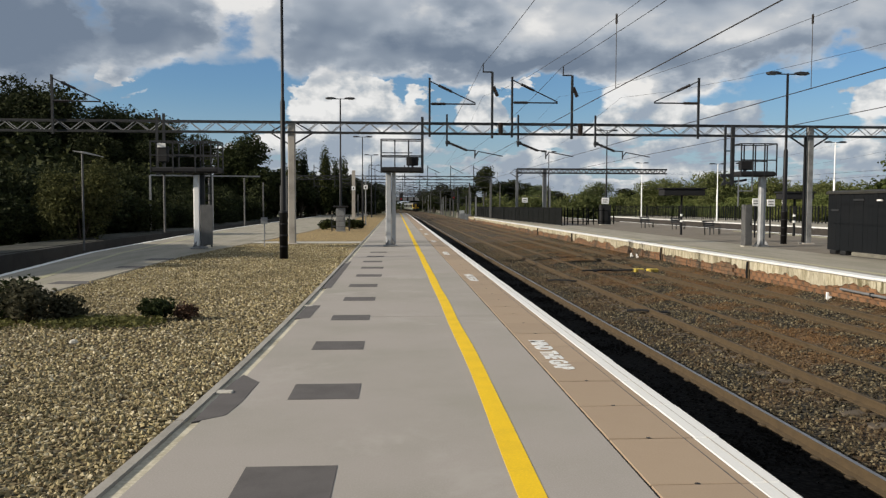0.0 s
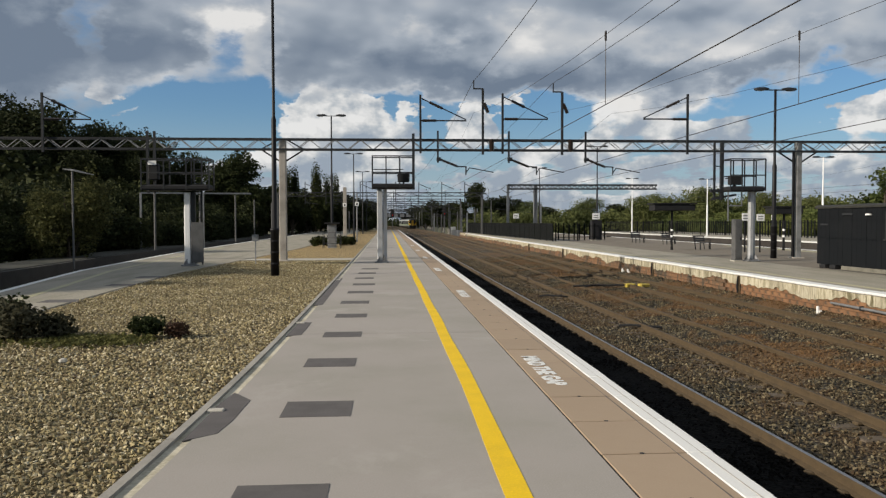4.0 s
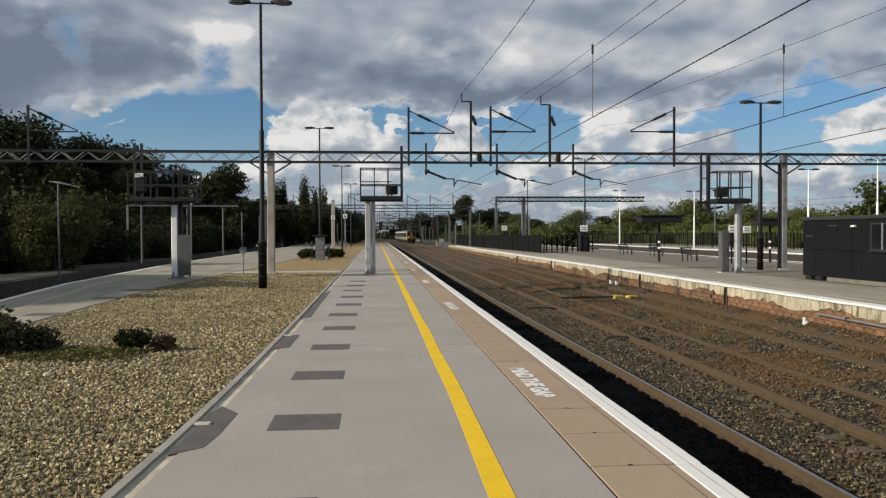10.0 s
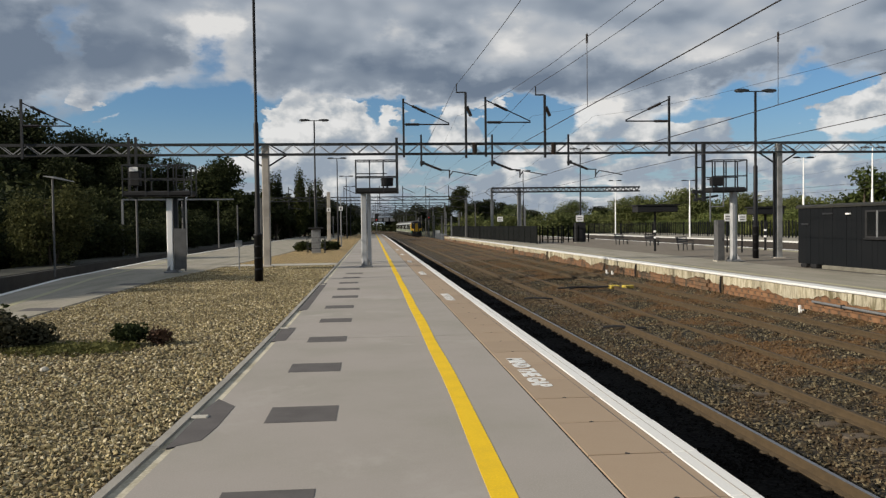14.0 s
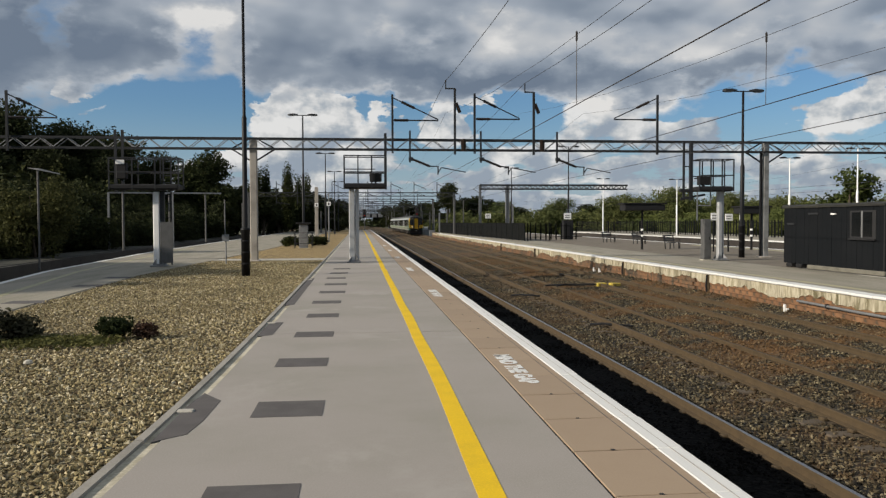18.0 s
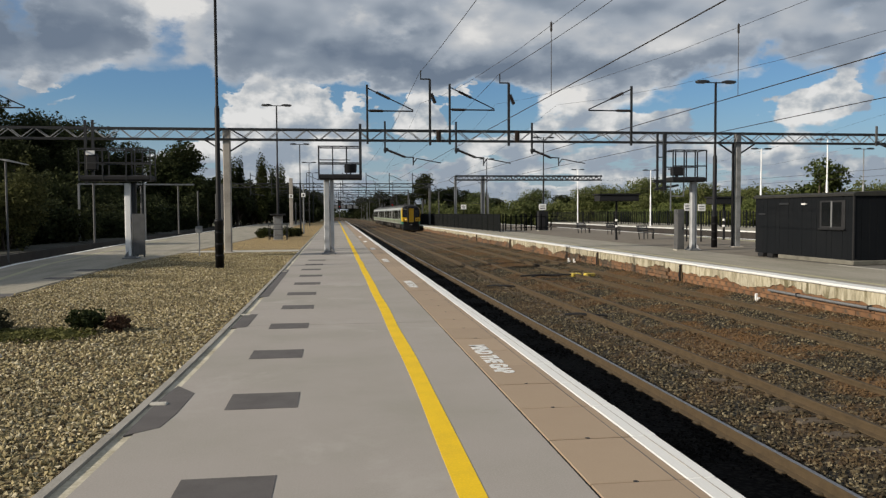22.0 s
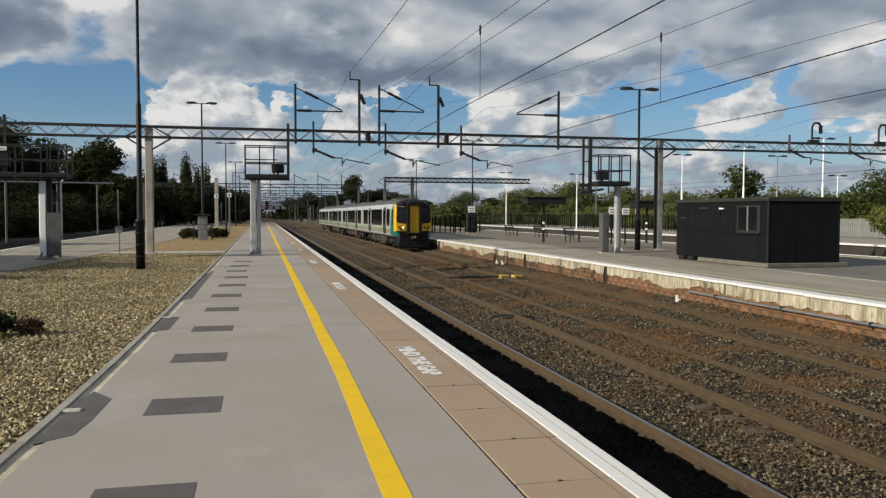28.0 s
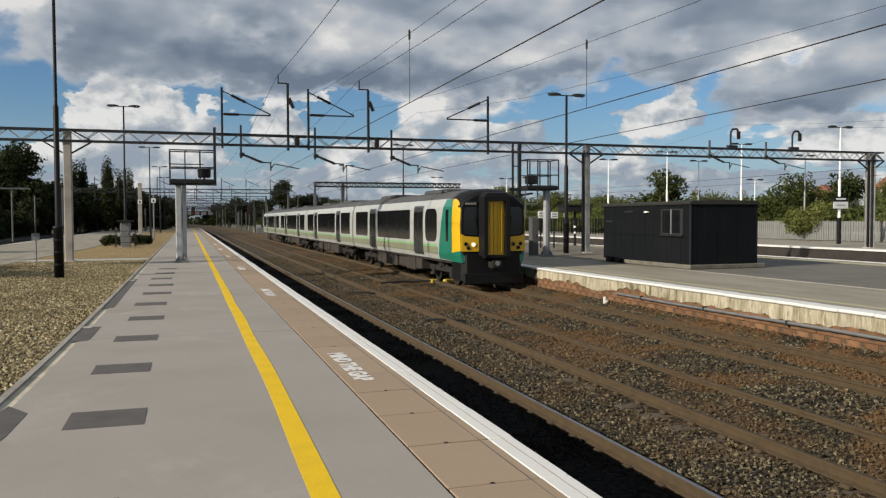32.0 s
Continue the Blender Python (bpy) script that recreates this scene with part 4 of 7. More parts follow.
def gantry(y, x0, x1, posts, top=5.93, depth=0.49, post_mat=None, name_label="", k=1.0, pitch=0.62):
    """A portal of two lattice girders on posts."""
    t = thing("catenary_gantry", pose(bend(y), y, 0), name_label, "gantry", "overhead line gantries")
    for o in (-0.22, 0.22):
        tr = part("girder", Mesh().bar((x0, o, top), (x1, o, top), 0.07 * k, 0.09 * k).bar((x0, o, top - depth), (x1, o, top - depth), 0.07 * k, 0.08 * k), STEEL_DARK, t)
        n = int((x1 - x0) / pitch)
        web = Mesh()
        for i in range(n):
            a, b = x0 + (x1 - x0) * i / n, x0 + (x1 - x0) * (i + 1) / n
            web.bar((a, o, top - depth if i % 2 else top), (b, o, top if i % 2 else top - depth), 0.03 * k, 0.035 * k)
        part("lattice", web, WEB if y < 60 else LATTICE, tr, "pale grey zigzag lattice")
    if y < 60:
        for i in range(int((x1 - x0) / 2.5) + 1):
            x = x0 + i * 2.5
            part("cross_brace", Mesh().bar((x, -0.22, top - 0.02), (x, 0.22, top - 0.02), 0.04, 0.04), STEEL_DARK, t)
    for x, w in posts:
        h = w / 2
        col = Mesh().cbox(x - h, -h, -1.3, x - h + 0.05, h, top + 0.02, 0.01).cbox(x + h - 0.05, -h, -1.3, x + h, h, top + 0.02, 0.01).box(x - h + 0.04, -0.03, -1.3, x + h - 0.04, 0.03, top) if x > 15 else Mesh().cbox(x - h, -h, -1.3, x + h, h, top + 0.02, 0.03)
        if x > 15 and y < 60 and x < 30:
            col = Mesh().cbox(x - 0.10, -0.16, -1.3, x + 0.17, 0.16, top + 0.02, 0.015)
        p = part("post", col, post_mat or (STEEL_MID if x > 15 else CONC_POST), t, "weathered upright post")
        if y < 60 and x > 15:
            part("cable_duct", Mesh().cbox(x - h - 0.12, -h + 0.02, 0.06, x - h - 0.01, -h + 0.14, top - depth, 0.01), BLACK, p, "black cable duct up the post")
        part("foot", Mesh().cbox(x - h - 0.12, -h - 0.12, -1.3, x + h + 0.12, h + 0.12, 0.05, 0.03), CONC_POST, p)
        part("knee_brace", Mesh().bar((x + w / 2, 0, top - depth - 0.55), (x + 1.05, 0, top - depth), 0.07, 0.07).bar((x - w / 2, 0, top - depth - 0.55), (x - 1.05, 0, top - depth), 0.07, 0.07)
             .bar((x + w / 2, 0, top), (x + 1.05, 0, top - depth), 0.06, 0.06).bar((x - w / 2, 0, top), (x - 1.05, 0, top - depth), 0.06, 0.06), STEEL_DARK, p)
    return t


def insulator(m, p, q, r=0.05):
    p, q = Vector(p), Vector(q)
    for i in range(5):
        a, b = p.lerp(q, i / 5), p.lerp(q, (i + 1) / 5)
        m.tube(a, b, r, 8, r * 0.72)
    return m


def upper_arm(x, y, z, side, reach=2.25, y_off=-0.35, group="upper cantilevers"):
    """A tall stanchion above the girder with a stayed arm to one side."""
    t = thing("cantilever_arm", pose(x, y + y_off, 0), "steel stanchion with a stayed arm and insulators on the gantry", "overhead arm", group)
    part("stanchion", Mesh().bar((0, 0, 5.25), (0, 0, z), 0.10, 0.10), STEEL_DARK, t)
    part("arm", Mesh().tube((0, 0, z - 1.25), (side * reach, 0, z - 1.25), 0.035).tube((0, 0, z - 0.15), (side * reach, 0, z - 1.2), 0.028), STEEL_DARK, t)
    part("insulator", insulator(Mesh(), (side * 0.45, 0, z - 0.36), (side * 1.1, 0, z - 0.665), 0.075), PORCELAIN, t)
    part("insulator", insulator(Mesh(), (side * 0.1, 0, z - 1.25), (side * 0.78, 0, z - 1.25), 0.075), PORCELAIN, t)


def wire_post(x, y, z, y_off=-0.35):
    """A stanchion that carries a feeder wire on a bent bracket."""
    t = thing("feeder_stanchion", pose(x, y + y_off, 0), "steel stanchion with a feeder wire bracket on the gantry", "overhead arm", "feeder stanchions")
    part("stanchion", Mesh().bar((0, 0, 5.2), (0, 0, z), 0.11, 0.11), STEEL_DARK, t)
    part("bracket", Mesh().bar((0, 0, z), (-0.48, 0, z), 0.06, 0.06).bar((-0.45, 0, z), (-0.45, 0, z + 0.42), 0.05, 0.05), STEEL_DARK, t)
    part("insulator", insulator(Mesh(), (0.06, 0, 7.72), (0.26, 0, 7.25), 0.10), PORCELAIN, t)
    part("insulator", insulator(Mesh(), (0.42, -0.05, 5.95), (0.42, -0.05, 5.35), 0.14), PORCELAIN, t)


def drop_arm(x, y, side=1, y_off=-0.35):
    """A dropper below the girder with an insulated registration arm."""
    t = thing("registration_arm", pose(x, y + y_off, 0), "drop tube with an insulated registration arm under the gantry", "overhead arm", "registration arms")
    lo = 4.80 if x < 20 else 5.30
    part("drop_tube", Mesh().bar((0, 0, 6.35), (0, 0, lo), 0.085, 0.085), STEEL_DARK if x < 20 else LATTICE, t)
    z = lo + 0.17
    part("clamp", Mesh().cbox(-0.07, -0.07, z - 0.09, 0.16, 0.07, z + 0.09, 0.02), STEEL_DARK, t)
    part("insulator", insulator(Mesh(), (side * 0.08, 0, z), (side * 1.0, 0, z - 0.37), 0.068), PORCELAIN, t, "thick ribbed black insulator")
    part("arm", Mesh().tube((side * 0.95, 0, z - 0.35), (side * 1.42, 0, z - 0.37), 0.028).tube((side * 1.38, 0, z - 0.36), (side * 1.38, 0, z - 0.76), 0.032).tube((side * 1.38, 0, z - 0.66), (side * 1.55, 0, z - 0.42), 0.025).tube((side * 1.55, 0, z - 0.42), (side * 2.75, 0, z - 0.64), 0.024), STEEL_DARK, t)


def overhead():
    gantry(GY, -46, 41.5, [(-5.1, 0.34), (20.9, 0.36), (40.7, 0.42)], name_label="lattice girder gantry spanning the whole station on concrete posts")
    for x, z, s in ((1.62, 8.1, 1), (5.67, 8.2, 1), (15.0, 8.25, -1), (-16.3, 8.05, 1)):
        upper_arm(x, GY, z, s)
    for x, z in ((4.69, 8.42), (8.64, 8.30)):
        wire_post(x, GY, z)
    for x in (2.47, 5.98, 9.82, 28.6, 32.5):
        drop_arm(x, GY)
    for x in (30.3, 34.7):
        t = thing("feeder_bracket", pose(x, GY, 0), "hooked feeder bracket on top of the gantry", "overhead arm", "feeder brackets")
        part("hook", Mesh().path([(0, 0, 5.95), (0, 0, 6.85), (0.12, 0, 7.08), (0.42, 0, 7.10), (0.55, 0, 6.92)], 0.06).cbox(-0.22, -0.12, 5.97, 0.42, 0.12, 6.14, 0.02), STEEL_DARK, t)
        part("insulator", insulator(Mesh(), (0.55, 0, 6.95), (0.55, 0, 6.50), 0.12), PORCELAIN, t)
    # further portals down the line
    for i, (y, x0, x1, top) in enumerate(((118, -16, 14, 6.2), (158, -15, 14.5, 6.4), (205, -14, 16, 6.6), (245, -14, 18, 6.7), (285, -14, 18, 6.9), (320, -14, 20, 7.0), (352, -15, 22, 7.1), (385, -16, 24, 7.2), (415, -16, 24, 7.3))):
        g = gantry(y, x0, x1, [(x0, 0.3), (x1, 0.3)], top, 0.5, LATTICE, "far lattice girder gantry over the running lines", 1.3, 1.2)
        for x in (1.2, 4.6, 8.0, 11.4, -4, -9, -12):
            if x0 < x < x1:
                part("stanchion", Mesh().bar((x, -0.3, top - 1.7), (x, -0.3, top + 1.6), 0.10, 0.10).tube((x, -0.3, top - 1.4), (x + 1.9, -0.3, top - 1.7), 0.04).tube((x, -0.3, top + 1.3), (x + 1.8, -0.3, top + 0.5), 0.04), STEEL_DARK, g)
    gantry(120, 18.2, 41.2, [(18.2, 0.36), (22.4, 0.55)], 7.45, 0.62, GALV, "far lattice gantry over the bay tracks", 2.4, 0.42)
    # wires: contact wire and sagging carrier along each track, feeders on the stanchions
    spans = [-30.5, GY, 118, 158, 205, 245, 285, 320, 352, 385, 415]
    for x, dy in ((4.28, 15.5), (8.05, 15.2), (11.2, 3.0), (30.2, 12.0), (35.9, 14.0)):
        t = thing("overhead_wires", pose(0, 0, 0), "contact wire and sagging carrier wire over the track", "wires", "overhead wires")
        for a, b in zip(spans, spans[1:]):
            con, cat, drop = Mesh(), Mesh(), Mesh()
            con.tube((x + bend(a), a, 4.19), (x + bend(b), b, 4.19), 0.0095, 5)
            zs = lambda y: 5.35 + 1.95 * (2 * (y - a) / (b - a) - 1) ** 2
            cat.strip([(x + bend(y), y, zs(y)) for y in ys_to(a, b, (b - a) / 10)], [(0.005 * math.cos(k * 1.2566), 0.005 * math.sin(k * 1.2566)) for k in range(5)])
            y = dy if a < 0 else a + (b - a) * 0.62
            drop.tube((x + bend(y), y, 4.19), (x + bend(y), y, zs(y) + 0.1), 0.007, 5).tube((x + bend(y), y, zs(y) - 0.1), (x + bend(y), y, zs(y) + 0.08), 0.022, 6)
            part("contact_wire", con, WIRE, t)
            part("carrier_wire", cat, WIRE, t)
            part("dropper", drop, WIRE, t)
    for x in (4.22, 8.22):
        t = thing("feeder_wire", pose(0, 0, 0), "high feeder wire strung over the stanchions", "wires", "overhead wires")
        for a, b in zip(spans, spans[1:]):
            line = [(x + bend(y), y, 8.78 - 0.9 * (1 - (2 * (y - a) / (b - a) - 1) ** 2)) for y in ys_to(a, b, (b - a) / 10)]
            part("wire", Mesh().strip(line, [(0.011 * math.cos(k * 1.2566), 0.011 * math.sin(k * 1.2566)) for k in range(5)]), WIRE, t)


overhead()


def lamp_post(x, y, h, mat, label, double=True, sleeve=False, rz=0.0, r=0.075):
    t = thing("platform_lamp", pose(x, y, 0, 0, 0, rz), label, "lamp post", "platform lamps")
    p = part("column", Mesh().lathe([(r * 1.9, 0), (r * 1.9, 0.02), (r * 1.3, 0.03), (r * 1.25, h * 0.55), (r * 0.8, h * 0.56), (r * 0.7, h)], 10), mat, t, smooth=True)
    if sleeve:
        part("base_sleeve", Mesh().lathe([(0.150, 0.0), (0.150, 1.58), (0.165, 1.60), (0.165, 1.66), (0.11, 1.70)], 14), mat, t, "black base sleeve", smooth=True)
        for i in range(3):
            part("band", Mesh().lathe([(0.151, 0.4 + i * 0.4), (0.158, 0.41 + i * 0.4), (0.158, 0.45 + i * 0.4), (0.151, 0.46 + i * 0.4)], 14), mat, t)
    part("cross_arm", Mesh().tube((-0.75, 0, h - 0.03), (0.75, 0, h - 0.03), 0.03), STEEL_DARK, t)
    for s in ((-1, 1) if double else (1,)):
        hd = part("lantern", Mesh().loft([[(s * 0.35, -0.06, h), (s * 0.35, 0.06, h), (s * 0.35, 0.06, h + 0.05), (s * 0.35, -0.06, h + 0.05)], [(s * 0.6, -0.13, h - 0.05), (s * 0.6, 0.13, h - 0.05), (s * 0.6, 0.10, h + 0.10), (s * 0.6, -0.10, h + 0.10)], [(s * 1.0, -0.13, h - 0.05), (s * 1.0, 0.13, h - 0.05), (s * 1.0, 0.08, h + 0.08), (s * 1.0, -0.08, h + 0.08)], [(s * 1.1, -0.05, h - 0.03), (s * 1.1, 0.05, h - 0.03), (s * 1.1, 0.04, h + 0.04), (s * 1.1, -0.04, h + 0.04)]]), STEEL_DARK, t)
        part("lens", Mesh().box(min(s * 0.62, s * 0.98), -0.10, h - 0.075, max(s * 0.62, s * 0.98), 0.10, h - 0.052), GALV, hd)
    return t


LAMP = "tall black lamp post with two flat lanterns"
lamp_post(-4.0, 28.6, 10.05, BLACK, LAMP + " and sleeved base", sleeve=True, r=0.068)
lamp_post(-4.2, 60.7, 9.9, BLACK, LAMP)
lamp_post(-3.9, 93, 9.8, BLACK, LAMP)
lamp_post(-3.9, 126, 9.8, BLACK, LAMP)
lamp_post(-4.2, 158, 9.8, BLACK, LAMP)
lamp_post(19.6, 39.3, 8.55, BLACK, LAMP + " and sleeved base", sleeve=True, r=0.085)
lamp_post(21.2, 79.7, 9.5, BLACK, LAMP)
lamp_post(21.5, 112, 9.5, BLACK, LAMP)
WL = "tall white lamp post with two flat lanterns"
for x, y, h in ((44.8, 46.2, 8.4), (43.5, 66, 8.2), (52, 73, 8.0), (58, 71.5, 6.0), (47.2, 60, 8.5), (42.3, 75, 8.1), (56, 62, 7.8), (41, 100, 7.3), (40.5, 130, 9)):
    lamp_post(x, y, h, GALV if x in (52, 56) else WHITE_PAINT, WL)


def signal_mast(x, y, label, post_mat, post_h, basket, head, extra=(), ladder=None, slim=False):
    t = thing("signal_mast", pose(x, y, 0), label, "railway signal", "platform signals")
    part("base_plate", Mesh().cbox(-0.32, -0.32, 0, 0.32, 0.32, 0.06, 0.015).cbox(-0.22, -0.22, 0.06, 0.22, 0.22, 0.11, 0.015), GALV, t)
    for a, b in ((-1, -1), (1, -1), (1, 1), (-1, 1)):
        part("gusset", Mesh().loft([[(a * 0.06, b * 0.06, 0.1), (a * 0.24, b * 0.24, 0.1), (a * 0.06, b * 0.06, 0.42)], [(a * 0.06 + 0.03, b * 0.06 - 0.03 * a * b, 0.1), (a * 0.24 + 0.03, b * 0.24 - 0.03 * a * b, 0.1), (a * 0.06 + 0.03, b * 0.06 - 0.03 * a * b, 0.42)]]), GALV, t)
    part("post", Mesh().cbox(-0.15 if slim else -0.21, -0.14, 0.1, 0.05, 0.14, post_h, 0.03), post_mat, t, "grey steel post")
    part("cable_trunk", Mesh().cbox(0.07, -0.08, 0.1, 0.15 if slim else 0.25, 0.11, post_h, 0.02), STEEL_GREY if post_mat is not WHITE_PAINT else STEEL_DARK, t)
    x0, x1, z0, z1 = basket
    part("walkway", Mesh().cbox(x0, -0.5, z0, x1, 0.5, z0 + 0.24, 0.06), BLACK_MATT, t, "black walkway tray")
    for k, o in enumerate((-0.48, 0.48)):
        for z in (z0 + 0.75, z1):
            part("guard_rail", Mesh().bar((x0, o, z), (x1, o, z), 0.05, 0.05), STEEL_DARK, t)
        for u in (0.0, 0.33, 0.66, 1.0):
            part("guard_post", Mesh().bar((x0 + (x1 - x0) * u, o, z0), (x0 + (x1 - x0) * u, o, z1), 0.05, 0.05), STEEL_DARK, t)
    for xe in (x0, x1):
        part("end_rail", Mesh().bar((xe, -0.48, z1), (xe, 0.48, z1), 0.045, 0.045), STEEL_DARK, t)
    hx0, hx1, hz0, hz1 = head
    h = part("signal_head", Mesh().cbox(hx0, -0.1, hz0, hx1, 0.25, hz1, 0.03), BLACK_MATT, t, "black signal head seen from behind")
    part("head_bracket", Mesh().bar(((hx0 + hx1) / 2, 0.1, z0 + 0.2), ((hx0 + hx1) / 2, 0.1, hz0), 0.08, 0.08), STEEL_DARK, h)
    part("hood", Mesh().cbox(hx0 - 0.03, 0.25, hz1 - 0.12, hx1 + 0.03, 0.45, hz1 - 0.06, 0.01), BLACK_MATT, h)
    for p, q, w in extra:
        part("upright", Mesh().bar(p, q, w, w), STEEL_DARK, t)
    if ladder is not None:
        lx = ladder
        l = part("ladder", Mesh().bar((lx - 0.16, 0.1, 0.05), (lx - 0.16, 0.1, z1), 0.05, 0.05).bar((lx + 0.16, 0.1, 0.05), (lx + 0.16, 0.1, z1), 0.05, 0.05), STEEL_DARK, t)
        for i in range(int(z1 / 0.3)):
            part("rung", Mesh().tube((lx - 0.16, 0.1, 0.3 + i * 0.3), (lx + 0.16, 0.1, 0.3 + i * 0.3), 0.016, 6), STEEL_DARK, l)
    return t


signal_mast(-0.28, 37.2, "grey signal mast with a black caged walkway on the platform", STEEL_GREY, 3.4, (-0.42, 1.50, 3.42, 4.92), (0.75, 1.30, 3.75, 4.15), [((1.50, 0.5, 3.42), (1.50, 0.5, 6.05), 0.12), ((-0.42, -0.48, 4.3), (1.0, -0.48, 4.3), 0.04)], None)
signal_mast(-8.6, 35.4, "white signal mast with a black caged walkway and ladder", WHITE_PAINT, 3.2, (-1.9, 0.95, 3.28, 4.62), (-1.72, -1.30, 3.75, 4.45), [((-1.9, 0.5, 3.2), (-1.9, 0.5, 5.9), 0.1), ((-1.6, 0.5, 3.2), (-1.6, 0.5, 5.9), 0.1)], 0.35)
signal_mast(17.12, 36.5, "grey signal mast with a caged walkway beside a cabinet", STEEL_GREY, 3.35, (-1.25, 0.42, 3.28, 4.78), (-1.08, -0.50, 3.60, 4.02), [((-1.66, 0.4, 2.9), (-1.66, 0.4, 5.65), 0.09), ((-1.30, 0.4, 2.9), (-1.30, 0.4, 5.65), 0.15), ((-1.85, 0.4, 3.34), (-1.2, 0.4, 3.34), 0.16), ((-1.7, 0.4, 4.5), (-1.25, 0.4, 4.5), 0.05), ((-1.8, 0.4, 2.95), (-0.6, 0.4, 3.15), 0.10)], None, True)
SL = bpy.data.objects["signal_mast.001"]
part("backboard_plate", Mesh().cbox(-1.72, -0.13, 4.38, -1.36, -0.105, 4.56, 0.004), WHITE_PAINT, SL, "small white plate on the signal")
part("ladder_guard", Mesh().cbox(0.10, -0.2, 0.15, 0.62, -0.16, 1.9, 0.01), LATTICE, SL, "grey guard plate over the ladder foot")
SR = bpy.data.objects["signal_mast.002"]
part("side_frame", Mesh().bar((-1.15, 0, 1.9), (-1.15, 0, 3.3), 0.05, 0.05).bar((-0.5, 0, 2.6), (-0.5, 0, 3.3), 0.05, 0.05).bar((-1.15, 0, 2.62), (-0.5, 0, 2.62), 0.05, 0.05), GALV, SR)


def cabinet(x, y, w, d, h, mat, label):
    t = thing("equipment_cabinet", pose(x, y, 0), label, "cabinet", "lineside cabinets")
    part("body", Mesh().cbox(-w / 2, -d / 2, 0.05, w / 2, d / 2, h, 0.015), mat, t)
    part("door", Mesh().cbox(-w / 2 + 0.04, -d / 2 - 0.012, 0.14, w / 2 - 0.04, -d / 2 + 0.005, h - 0.08, 0.004), mat, t)
    part("plinth", Mesh().box(-w / 2 - 0.03, -d / 2 - 0.03, 0, w / 2 + 0.03, d / 2 + 0.03, 0.05), CONCRETE, t)
    part("handle", Mesh().cbox(w / 2 - 0.12, -d / 2 - 0.04, h * 0.5, w / 2 - 0.09, -d / 2 - 0.012, h * 0.5 + 0.14, 0.004), BLACK, t)
    return t


cabinet(16.50, 36.7, 0.36, 0.40, 1.98, LATTICE, "tall narrow grey equipment cabinet by the signal mast")
CAGED = cabinet(-4.05, 58.5, 0.62, 0.5, 1.72, GALV, "pale grey cabinet with a dark lid in a wire cage")
part("lid", Mesh().cbox(-0.52, -0.45, 1.74, 0.52, 0.45, 1.86, 0.03), BLACK_MATT, CAGED, "dark overhanging lid")
for a, b in ((-0.62, -0.55), (0.62, -0.55), (0.62, 0.55), (-0.62, 0.55)):
    part("cage_post", Mesh().bar((a, b, 0), (a, b, 1.15), 0.04, 0.04), STEEL_DARK, CAGED)
for z in (0.35, 0.75, 1.12):
    for b in (-0.55, 0.55):
        part("cage_rail", Mesh().bar((-0.62, b, z), (0.62, b, z), 0.03, 0.03), STEEL_DARK, CAGED)


